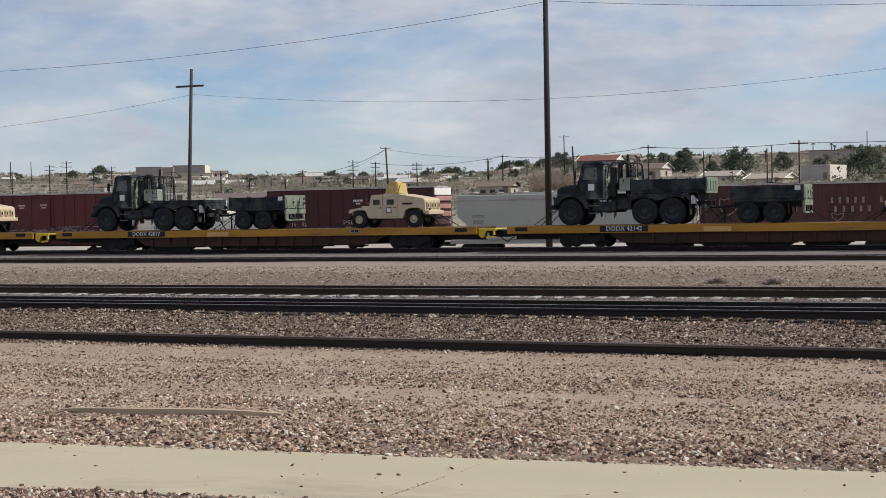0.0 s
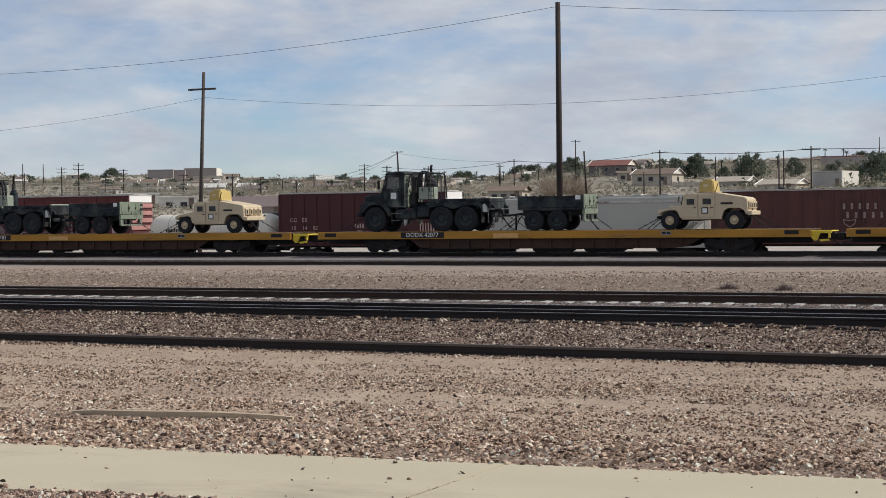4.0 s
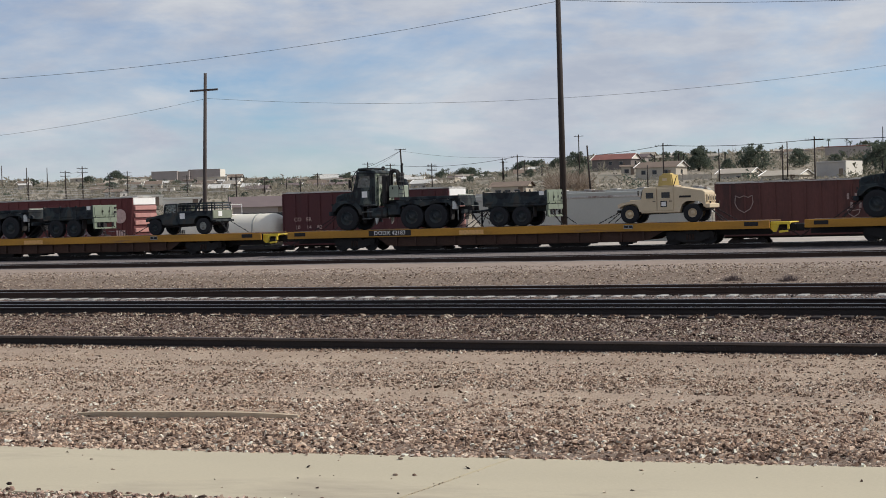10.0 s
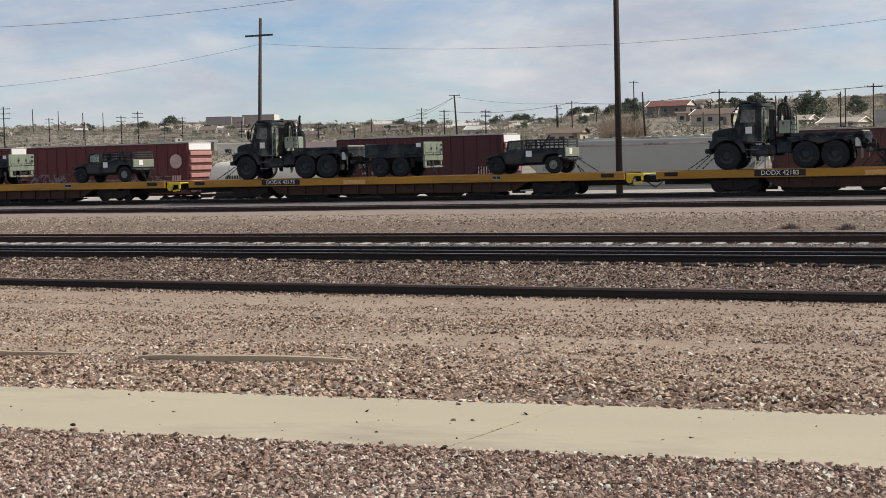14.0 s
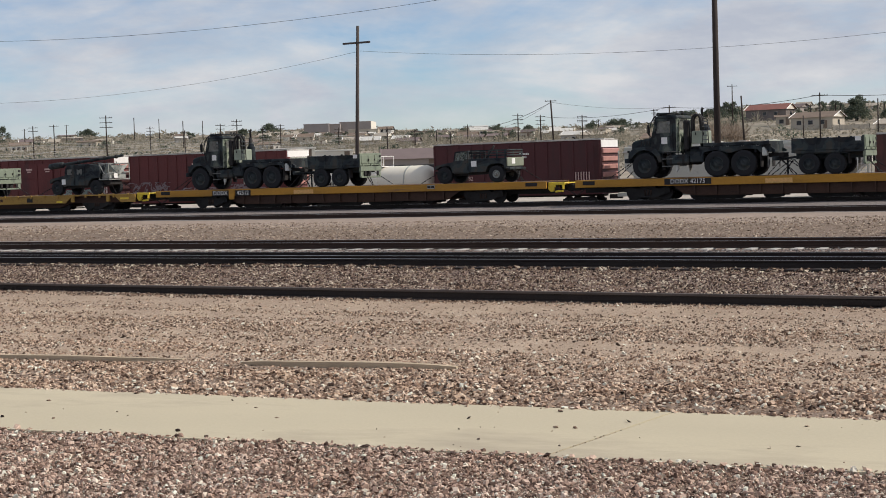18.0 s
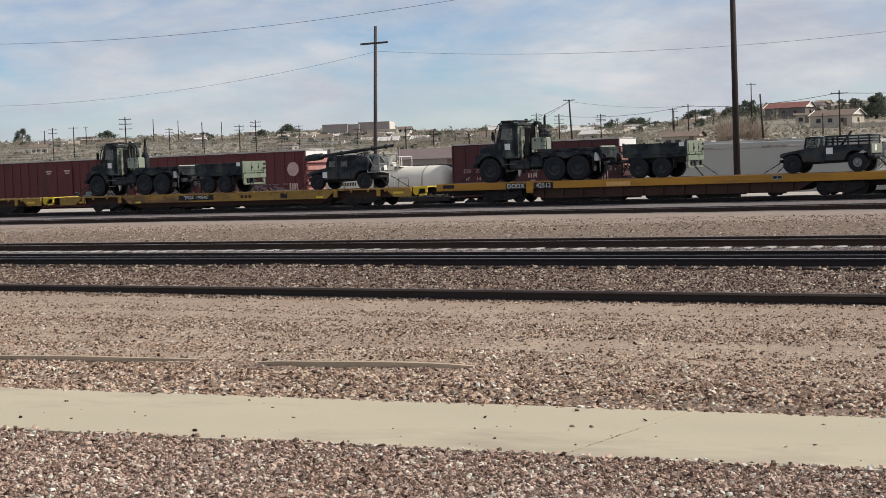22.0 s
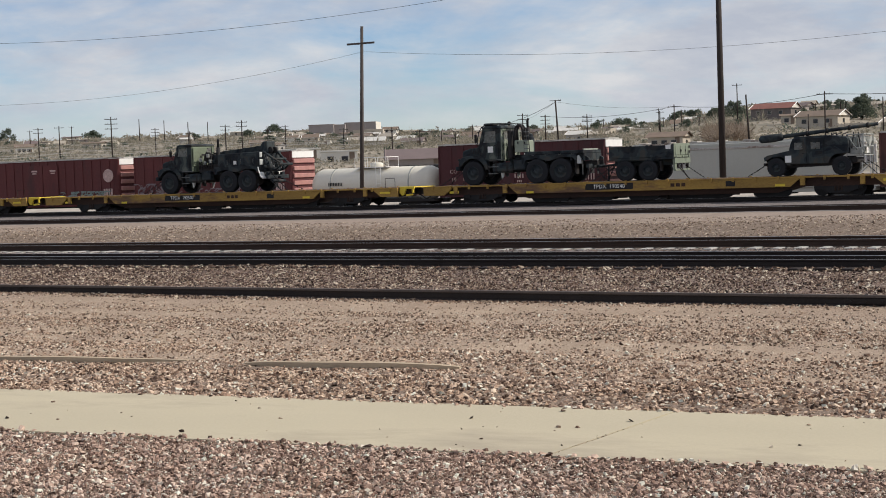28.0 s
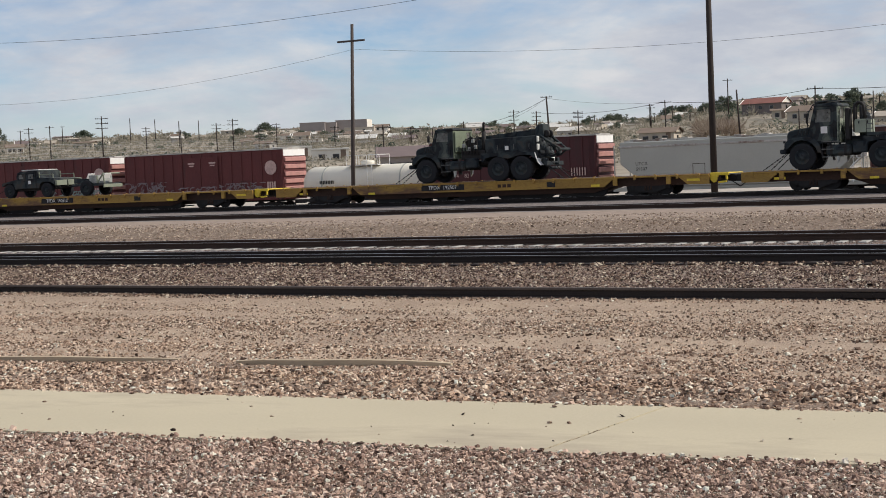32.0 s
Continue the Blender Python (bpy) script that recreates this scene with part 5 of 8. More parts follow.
def rack_behind_cab(th, body, light, hoops=True):
    """Guard bars, intake duct, stack, air cleaner, ladder and the pale stowage box behind the cab."""
    for y in (-1.1, 1.1) if hoops else ():
        bm = bmesh.new()
        tube(bm, [(1.00, y * 0.9, 2.14), (1.02, y, 2.52), (1.12, y, 2.92), (1.30, y, 3.22), (1.62, y, 3.38), (2.44, y, 3.40), (2.66, y, 3.36)], 0.03, 6)
        part("roll_bar", bm, body, th)
    for x, z in ((1.30, 3.22), (1.62, 3.38), (2.05, 3.39), (2.5, 3.40)) if hoops else ():
        bm = bmesh.new()
        bar(bm, (x, -1.1, z), (x, 1.1, z), 0.026, n=6)
        part("cross_bar", bm, body, th)
    if hoops:
        bm = bmesh.new()
        box(bm, 1.34, 1.95, -0.95, -0.30, 3.29, 3.44, 0.05)
        part("roof_unit", bm, BLACK, th)
        bm = bmesh.new()
        lathe(bm, (2.3, 0.4, 3.29), "z", [(0.0, 0.05), (0.10, 0.06), (0.14, 0.10), (0.20, 0.10), (0.24, 0.04)], 10)
        part("beacon", bm, BLACK, th)
    else:
        for x in (3.3, 3.52, 3.74, 3.96):
            for y in (-1.08, 1.08):
                bm = bmesh.new()
                bar(bm, (x, y, 1.8), (x, y, 3.16), 0.03, n=6)
                part("rack_upright", bm, body, th)
        for y in (-1.08, 1.08):
            bm = bmesh.new()
            tube(bm, [(2.72, y, 2.4), (2.78, y, 2.95), (3.0, y, 3.2), (3.8, y, 3.2), (4.0, y, 3.06), (4.08, y, 1.8)], 0.035, 6)
            part("rack_rail", bm, body, th)
        for x in (3.0, 3.9):
            bm = bmesh.new()
            bar(bm, (x, -1.08, 3.2), (x, 1.08, 3.2), 0.03, n=6)
            part("rack_cross_bar", bm, body, th)
    # wide dark intake duct rising beside the cab, its hooded top turned back
    bm = bmesh.new()
    box(bm, 2.86, 3.14, -1.06, -0.62, 1.42, 3.02, 0.07)
    part("intake_duct", bm, BLACK, th)
    for y in (-1.0, -0.72):
        bm = bmesh.new()
        tube(bm, [(3.34, y, 1.8), (3.34, y, 2.98), (3.40, y, 3.16), (3.54, y, 3.26), (3.70, y, 3.22), (3.80, y, 3.08), (3.84, y, 2.4)], 0.075, 8)
        part("intake_hose", bm, BLACK, th, "black ribbed rubber hose")
    bm = bmesh.new()
    bar(bm, (3.3, 0.7, 1.5), (3.3, 0.7, 3.15), 0.12, n=12)
    muffler = part("muffler", bm, BLACK, th)
    bm = bmesh.new()
    tube(bm, [(3.3, 0.7, 3.1), (3.3, 0.7, 3.55), (3.36, 0.7, 3.66)], 0.07, 10)
    part("exhaust_pipe", bm, BLACK, muffler)
    bm = bmesh.new()
    lathe(bm, (3.62, 0.3, 1.6), "z", [(0.0, 0.20), (0.06, 0.25), (0.95, 0.25), (1.02, 0.18), (1.12, 0.18), (1.2, 0.06)], 16)
    part("air_cleaner", bm, body, th)
    bm = bmesh.new()
    box(bm, 2.75, 4.1, -0.6, 0.95, 1.2, 1.62, 0.04)
    part("equipment_box", bm, body, th)
    bm = bmesh.new()
    lathe(bm, (2.84, -0.2, 2.05), "x", [(-0.14, 0.18), (-0.10, 0.30), (0.10, 0.30), (0.14, 0.18)], 16)
    part("hose_reel", bm, body, th)
    bm = bmesh.new()
    prism(bm, [(3.38, 1.76), (3.38, 2.36), (3.44, 2.42), (4.16, 2.42), (4.20, 2.36), (4.20, 1.76)], -1.2, -0.45, 0.02)
    bx = part("stowage_box", bm, light, th, "pale green steel stowage box")
    for x in (3.6, 4.02):
        bm = bmesh.new()
        box(bm, x - 0.03, x + 0.03, -1.225, -1.2, 2.20, 2.34, 0.005)
        part("latch", bm, BLACK, bx)
    bm = bmesh.new()
    tube(bm, [(3.96, -1.18, 1.76), (3.96, -1.18, 2.98), (4.06, -1.18, 3.06), (4.24, -1.18, 2.98), (4.28, -1.18, 1.76)], 0.026, 6)
    lad = part("ladder", bm, BLACK, th)
    for k in range(5):
        bm = bmesh.new()
        box(bm, 3.97, 4.27, -1.21, -1.15, 1.92 + 0.23 * k, 1.97 + 0.23 * k, 0.008)
        part("rung", bm, STEPGREY, lad, "light grey rung")


STEPGREY = mat("light_grey_steel", (0.16, 0.165, 0.16), 0.65, 0.3, var=0.3, scale=5, fine=40, bump=0.05)


def tail_of_truck(th, body, back=-0.25, lamps=True):
    """Rear fenders, flaps, lights and bumper; back: how far the rear wheels stand further back."""
    for y in (-1.02, 1.02):
        bm = bmesh.new()
        prism(bm, [(4.05, 1.10), (4.05, 1.57), (7.3, 1.57), (7.36, 1.20), (7.28, 1.20), (7.1, 1.38), (6.42, 1.40), (5.67, 1.22), (4.92, 1.40), (4.3, 1.30), (4.15, 1.10)], y - 0.2, y + 0.2)
        part("rear_fender", bm, body, th, at=pose(back, 0, 0))
    for y in (-1.02, 1.02) if lamps else ():
        bm = bmesh.new()
        box(bm, 7.28, 7.31, y - 0.24, y + 0.24, 0.45, 1.2, 0.005)
        part("mud_flap", bm, BLACK, th, at=pose(back, 0, 0))
        bm = bmesh.new()
        prism(bm, [(7.34, 1.02), (7.34, 1.42), (7.44, 1.48), (7.60, 1.28), (7.60, 1.02)], y - 0.16, y + 0.16, 0.02)
        part("tail_light_box", bm, WHITE3, th, "pale tail light box", at=pose(back, 0, 0))
        bm = bmesh.new()
        bar(bm, (7.62, y, 0.42), (7.62, y, 1.0), 0.035, n=6)
        part("flap_stay", bm, STEPGREY, th, at=pose(back, 0, 0))
    bm = bmesh.new()
    box(bm, 7.85, 8.02, -1.1, 1.1, 0.75, 0.98, 0.02)
    bar(bm, (8.0, 0, 0.85), (8.25, 0, 0.85), 0.07, n=8)
    part("rear_bumper", bm, body, th, at=pose(back, 0, 0))


# cab-back camouflage, its greens raised to carry the sunlight on that wall
CABGREEN = camouflage("sunlit_woodland_camouflage", ((0.018, 0.021, 0.020), (0.085, 0.105, 0.082), (0.19, 0.22, 0.17), (0.29, 0.32, 0.26)), 1.4)
STOW = mat("pale_green_box_paint", (0.27, 0.305, 0.24), 0.75, var=0.15, scale=1.2, fine=25, bump=0.05, stain=(0.06, 0.07, 0.055), stain_at=0.62)
RACKGREY = mat("grey_steel", (0.30, 0.31, 0.29), 0.7, var=0.3, scale=4, fine=30, bump=0.03, stain=(0.07, 0.075, 0.07), stain_at=0.55)
# rear plate's paint is paler to hold the sun on the tail
REARPLATE = mat("sunlit_plate_green_paint", (0.38, 0.40, 0.34), 0.75, var=0.2, scale=2.0, fine=25, bump=0.05, stain=(0.14, 0.15, 0.12), stain_at=0.66)
WHITE3 = mat("pale_grey_panel", (0.52, 0.53, 0.50), 0.7, var=0.2, scale=4, fine=30, bump=0.03)


def cargo_truck(kind="flat"):
    names = {"plain": "dark green six-wheel military truck with bare bed", "flat": "dark green six-wheel military truck with flat bed", "sides": "dark green six-wheel military truck with drop-side bed"}
    th = thing("military_truck", names[kind], "truck", group="military trucks on flatcars")
    truck_front(th, GREEN, CABGREEN)
    rack_behind_cab(th, GREEN, STOW, kind == "flat")
    bm = bmesh.new()
    box(bm, 3.98, 7.5, -1.2, 1.2, 1.58, 1.76, 0.02)
    for i in range(5):
        x = 4.5 + i * 0.75
        box(bm, x - 0.05, x + 0.05, -1.15, 1.15, 1.2, 1.58)
    bed = part("bed", bm, GREEN, th)
    for i in range(6):
        bm = bmesh.new()
        x = 4.25 + i * 0.6
        box(bm, x - 0.04, x + 0.04, -1.235, -1.2, 1.60, 1.74, 0.01)
        part("stake_pocket", bm, GREEN, bed)
    for i in range(4):
        bm = bmesh.new()
        x = 4.5 + i * 0.8
        tube(bm, [(x - 0.06, -1.2, 1.60), (x - 0.06, -1.25, 1.54), (x + 0.06, -1.25, 1.54), (x + 0.06, -1.2, 1.60)], 0.012, 5)
        part("tie_ring", bm, STEPGREY, bed)
    if kind == "sides":
        for y in (-1.2, 1.2):
            bm = bmesh.new()
            box(bm, 3.98, 7.9, y - 0.04, y + 0.04, 1.74, 2.3, 0.01)
            part("side_board", bm, GREEN, th)
            for i in range(6):
                bm = bmesh.new()
                box(bm, 4.05 + i * 0.75, 4.13 + i * 0.75, y - 0.06, y + 0.06, 1.72, 2.36, 0.01)
                part("stake", bm, GREEN, th)
        bm = bmesh.new()
        box(bm, 7.86, 7.94, -1.2, 1.2, 1.55, 2.36, 0.01)
        for k in range(4):
            box(bm, 7.94, 7.98, -1.1 + k * 0.6, -0.7 + k * 0.6, 1.7, 2.2, 0.01)
        part("tailgate", bm, LGREEN, th, "tailgate in green paint lightened for the sun")
    else:
        for y in (-1.05, 0.9):
            bm = bmesh.new()
            prism(bm, [(6.9, 1.74), (7.25, 1.74), (8.0, 1.32), (8.0, 1.2), (7.4, 1.2)], y, y + 0.15)
            part("tail_ramp", bm, GREEN, th, at=pose(-0.25, 0, 0))
        bm = bmesh.new()
        for v in box(bm, 7.62, 7.68, -1.0, 1.0, 1.36, 1.82, 0.01):
            v.co.y *= 1.0 if v.co.z > 1.6 else 0.5          # narrows downwards
        plate_ob = part("rear_plate", bm, REARPLATE, th, "grey-green rear plate lightened for the sun", at=pose(-0.25, 0, 0))
        bm = bmesh.new()
        box(bm, 7.68, 7.70, -0.28, 0.28, 1.50, 1.74, 0.01)
        part("rear_frame", bm, STEPGREY, plate_ob)
    tail_of_truck(th, GREEN)
    chains(th, [((-0.2, -0.7, 0.85), (-1.3, -1.25, 0.03)), ((-0.2, -0.4, 0.85), (-1.0, -0.9, 0.03)), ((-0.2, 0.7, 0.85), (-1.2, 1.1, 0.03)),
                ((7.9, -0.6, 0.8), (8.9, -1.2, 0.03)), ((7.9, -0.3, 0.8), (8.6, -0.8, 0.03)), ((7.9, 0.6, 0.8), (8.9, 1.1, 0.03)), ((8.0, -0.8, 0.8), (7.4, -1.3, 0.03))])
    return th


def cargo_trailer():
    th = thing("cargo_trailer", "dark green two-axle military cargo trailer with drop sides", "trailer", group="military trailers on flatcars")
    for x in (0.92, 2.22):
        for y in (-1.0, 1.0):
            wheel(th, x, y, 0.54, 0.36, GREEN)
    bm = bmesh.new()
    box(bm, 0.15, 3.65, -1.17, 1.17, 1.08, 1.22, 0.02)
    for y in (-0.5, 0.5):
        box(bm, 0.1, 3.65, y - 0.06, y + 0.06, 0.78, 1.08, 0.01)
    part("chassis_frame", bm, GREEN, th)
    for y in (-1.17, 1.17):
        for a, b in ((0.1, 1.26), (1.3, 2.44), (2.48, 3.65)):
            bm = bmesh.new()
            box(bm, a, b, y - 0.03, y + 0.03, 1.22, 1.82, 0.01)
            part("side_board", bm, GREEN, th)
        for x in (0.1, 1.28, 2.46, 3.63):
            bm = bmesh.new()
            box(bm, x - 0.05, x + 0.05, y - 0.055, y + 0.055, 1.1, 1.88, 0.01)
            part("stake", bm, GREEN, th)
    bm = bmesh.new()
    box(bm, 0.06, 0.13, -1.17, 1.17, 1.22, 1.84, 0.01)
    part("headboard", bm, GREEN, th)
    bm = bmesh.new()
    box(bm, 3.65, 3.72, -1.19, 1.19, 1.18, 1.90, 0.01)
    for k in range(3):
        box(bm, 3.72, 3.75, -1.08 + k * 0.76, -0.46 + k * 0.76, 1.3, 1.78, 0.01)
    for y in (-0.95, 0.0, 0.95):
        box(bm, 3.72, 3.77, y - 0.05, y + 0.05, 1.16, 1.26)
    gate = part("tailgate", bm, LGREEN, th, "tailgate in sun-lightened green with dark patches")
    for y, z, w in ((0.98, 1.72, 0.10), (0.98, 1.46, 0.10), (-0.3, 1.52, 0.05), (0.36, 1.52, 0.05)):
        bm = bmesh.new()
        box(bm, 3.752, 3.79, y - w, y + w, z - 0.06, z + 0.06, 0.01)
        part("latch", bm, BLACK, gate)
    for y in (-0.72, -0.2, 0.7):
        bm = bmesh.new()
        box(bm, 3.72, 3.80, y - 0.10, y + 0.10, 0.60, 0.84, 0.02)
        part("tail_lamp", bm, BLACK, th)
    bm = bmesh.new()
    box(bm, 3.61, 3.75, -1.16, 1.16, 0.86, 1.14, 0.01)
    for y in (-0.95, 0.95):
        box(bm, 3.61, 3.71, y - 0.16, y + 0.16, 0.5, 0.9, 0.01)
    box(bm, 3.65, 3.75, -1.1, 1.1, 0.46, 0.56, 0.01)
    part("rear_underrun", bm, LGREEN, th, "rear bar in sun-lightened green")
    for y in (-0.85, 0.85):
        bm = bmesh.new()
        prism(bm, [(0.3, 1.04), (0.4, 1.12), (2.75, 1.12), (2.85, 1.04)], y - 0.26, y + 0.26)
        part("mudguard", bm, GREEN, th)
    bm = bmesh.new()
    for y in (-0.45, 0.45):
        bar(bm, (0.15, y, 0.92), (-0.85, 0, 0.82), 0.06, n=6)
    lathe(bm, (-0.95, 0, 0.82), "z", [(-0.04, 0.12), (0.04, 0.12)], 10)
    bar(bm, (-0.5, 0.0, 0.02), (-0.5, 0.0, 0.85), 0.05, n=8)
    part("drawbar", bm, GREEN, th)
    bm = bmesh.new()
    box(bm, 3.25, 3.53, -1.205, -1.2, 1.62, 1.84)
    part("placard", bm, WHITE, th, "white paper placard")
    for y in (-1.0, 1.0):
        bm = bmesh.new()
        box(bm, 2.9, 2.95, y - 0.2, y + 0.2, 0.5, 1.0)
        part("mud_flap", bm, BLACK, th)
    chains(th, [((-0.2, -0.3, 0.8), (-1.0, -1.2, 0.03)), ((-0.1, -0.3, 0.8), (0.9, -1.25, 0.03)), ((-0.3, 0.3, 0.8), (-1.0, 1.1, 0.03)), ((0.0, -0.35, 0.8), (-0.6, -1.2, 0.03)),
                ((3.65, -0.6, 0.75), (4.55, -1.2, 0.03)), ((3.65, -0.2, 0.75), (4.35, -0.8, 0.03)), ((3.65, 0.6, 0.75), (4.55, 1.1, 0.03))])
    return th


def humvee_base(th, paint, hub, rear_hub=None):
    for x in (0.62, 3.92):
        for y in (-0.91, 0.91):
            wheel(th, x, y, 0.48, 0.31, rear_hub if rear_hub and x > 2 else hub, k=0.86)
    bm = bmesh.new()
    prism(bm, [(0.15, 0.55), (0.1, 0.78), (0.3, 0.86), (4.6, 0.86), (4.6, 0.62), (3.9, 0.5), (1.2, 0.42), (0.5, 0.45)], -0.7, 0.7)
    part("chassis_frame", bm, BLACK, th)
    bm = bmesh.new()                                  # bonnet, sloping to the nose, with arches over the wheels
    prism(bm, [(0.02, 0.72), (0.0, 0.98), (0.18, 1.06), (1.35, 1.26), (1.35, 0.72)], -0.72, 0.72, 0.03)
    for y0, y1 in ((-1.08, -0.70), (0.70, 1.08)):
        prism(bm, [(0.02, 0.80), (0.0, 0.97), (0.18, 1.05), (1.35, 1.23), (1.35, 0.55), (1.16, 0.60), (1.06, 0.90), (0.90, 1.00), (0.36, 0.97), (0.18, 0.86)], y0, y1)
    part("bonnet", bm, paint, th)
    for y in (-0.78, 0.78):
        bm = bmesh.new()
        lathe(bm, (-0.01, y, 0.9), "x", [(-0.03, 0.08), (0.02, 0.09)], 10)
        part("headlight", bm, GLASS, th)
    bm = bmesh.new()
    box(bm, -0.12, 0.0, -0.8, 0.8, 0.55, 0.7, 0.02)
    part("front_bumper", bm, BLACK, th)


def humvee_doors(th, paint, spots, z1=1.70, placard=True, drop=0.0):
    for y in (-1.09, 1.09):
        o = 1 if y > 0 else -1
        for i, (a, b) in enumerate(spots):
            bm = bmesh.new()
            prism(bm, [(a, 0.62), (a, 1.62 if i else 1.45), (a + (0.0 if i else 0.14), z1 - 0.04), (b, z1 - 0.04), (b, 0.62)], y - 0.025, y + 0.025, 0.012)
            d = part("door", bm, paint, th)
            bm = bmesh.new()
            box(bm, a + 0.22, b - 0.16, y + o * 0.026, y + o * 0.034, 1.26, 1.55)
            part("side_window", bm, GLASS if paint is TAN else DUSTY, d)
            bm = bmesh.new()
            for z in (1.22, 1.56):
                box(bm, a + 0.18, b - 0.12, y + o * 0.026, y + o * 0.045, z, z + 0.04)
            for x in (a + 0.18, b - 0.16):
                box(bm, x, x + 0.04, y + o * 0.026, y + o * 0.045, 1.22, 1.6)
            part("window_frame", bm, paint, d)
            bm = bmesh.new()
            box(bm, b - 0.2, b - 0.06, y + o * 0.026, y + o * 0.06, 1.08, 1.12, 0.005)
            part("handle", bm, BLACK, d)
            if placard and i == len(spots) - 1:
                bm = bmesh.new()
                box(bm, a + 0.16, a + 0.5, y + o * 0.026, y + o * 0.032, 0.86 + drop, 1.18 + drop)
                part("placard_border", bm, BLACK, d)
                bm = bmesh.new()
                box(bm, a + 0.21, a + 0.45, y + o * 0.032, y + o * 0.037, 0.91 + drop, 1.13 + drop)
                part("placard", bm, WHITE, d, "white paper placard")


def humvee_slant():
    th = thing("military_car", "desert tan slant-back military car with roof turret", "military car", group="light military cars on flatcars")
    humvee_base(th, TAN, TAN)
    bm = bmesh.new()
    prism(bm, [(1.24, 0.5), (1.24, 1.22), (1.34, 1.74), (1.44, 1.82), (2.98, 1.84), (4.46, 1.60), (4.58, 1.50), (4.62, 0.82), (4.5, 0.74), (4.44, 0.98), (4.22, 1.10), (3.62, 1.10), (3.38, 0.95), (3.26, 0.5)], -1.06, 1.06, 0.025)
    part("body", bm, TAN, th)
    bm = bmesh.new()
    prism(bm, [(1.23, 1.27), (1.32, 1.70), (1.28, 1.70), (1.19, 1.27)], -0.98, 0.98)
    part("windscreen", bm, GLASS, th)
    humvee_doors(th, TAN, [(1.30, 2.08), (2.12, 2.94)], 1.80, drop=-0.06)
    bm = bmesh.new()
    box(bm, 4.58, 4.82, -1.06, 1.06, 0.70, 0.92, 0.03)
    part("rear_bumper", bm, TAN, th)
    for k in range(4):
        bm = bmesh.new()
        box(bm, 4.58, 4.70, -0.92 + k * 0.48, -0.60 + k * 0.48, 1.02, 1.40, 0.03)
        part("stowage_can", bm, TAN, th)
        bm = bmesh.new()
        box(bm, 4.70, 4.72, -0.86 + k * 0.48, -0.74 + k * 0.48, 1.10, 1.30, 0.01)
        part("can_strap", bm, BLACK, th)
    for y in (-0.95, 0.95):
        bm = bmesh.new()
        box(bm, 4.80, 4.85, y - 0.08, y + 0.08, 0.94, 1.04)
        part("rear_light", bm, BLACK, th)
    bm = bmesh.new()
    box(bm, 3.25, 3.85, -1.075, -1.06, 1.26, 1.36)
    part("side_vent", bm, BLACK, th)
    bm = bmesh.new()
    lathe(bm, (2.42, 0, 1.83), "z", [(0.0, 0.66), (0.08, 0.66)], 20)
    part("turret_ring", bm, TAN, th)
    for sgn in (-1, 1):
        bm = bmesh.new()
        prism(bm, [(2.06, 1.90), (2.14, 2.42), (2.72, 2.46), (2.80, 1.90)], sgn * 0.62 - 0.03, sgn * 0.62 + 0.03, 0.01)
        part("shield_side", bm, TAN2, th, "yellowish tan armour plate")
        bm = bmesh.new()
        box(bm, 2.28, 2.52, *sorted((sgn * 0.65, sgn * 0.67)), 2.14, 2.28, 0.005)
        part("shield_window", bm, TAN, th)
    for x0, x1, h, name in ((2.80, 2.72, 2.46, "shield_back"), (2.03, 2.11, 2.42, "shield_front")):
        bm = bmesh.new()
        prism(bm, [(x0, 1.90), (x1, h), (x1 + 0.05, h), (x0 + 0.05, 1.90)], -0.58, 0.58)
        part(name, bm, TAN2, th, "yellowish tan armour plate")
    bm = bmesh.new()
    prism(bm, [(2.16, 2.44), (2.2, 2.52), (2.6, 2.54), (2.66, 2.46)], -0.34, 0.34, 0.01)
    part("turret_hatch", bm, TAN2, th)
    for y in (-1.12, 1.12):
        bm = bmesh.new()
        tube(bm, [(1.22, y * 0.93, 1.32), (1.16, y * 1.04, 1.40), (1.16, y * 1.04, 1.62)], 0.018, 6)
        arm = part("mirror_arm", bm, TAN, th)
        bm = bmesh.new()
        box(bm, 1.12, 1.17, y * 1.04 - 0.09, y * 1.04 + 0.09, 1.42, 1.68, 0.02)
        part("mirror", bm, BLACK, arm)
        bm = bmesh.new()
        box(bm, 1.30, 3.30, *sorted((y * 0.95, y * 0.985)), 0.52, 0.62, 0.02)
        part("rocker_guard", bm, TAN, th)
    bm = bmesh.new()
    box(bm, 0.45, 1.15, -0.38, 0.38, 1.10, 1.21, 0.03)
    part("bonnet_vent", bm, TAN, th)
    bm = bmesh.new()
    bar(bm, (2.95, -1.0, 1.84), (3.12, -1.0, 2.35), 0.02, n=6)
    part("aerial", bm, BLACK, th)
    chains(th, [((0.0, -0.6, 0.62), (-1.0, -1.2, 0.03)), ((0.0, -0.3, 0.62), (-0.6, -0.9, 0.03)), ((0.0, 0.6, 0.62), (-0.85, 1.1, 0.03)),
                ((4.7, -0.6, 0.7), (5.7, -1.1, 0.03)), ((4.7, -0.3, 0.7), (5.4, -0.8, 0.03)), ((4.7, 0.6, 0.7), (5.7, 1.1, 0.03))])
    return th


TAN2 = mat("yellow_tan_paint", (0.50, 0.37, 0.13), 0.75, var=0.12, scale=2, fine=25, bump=0.05)


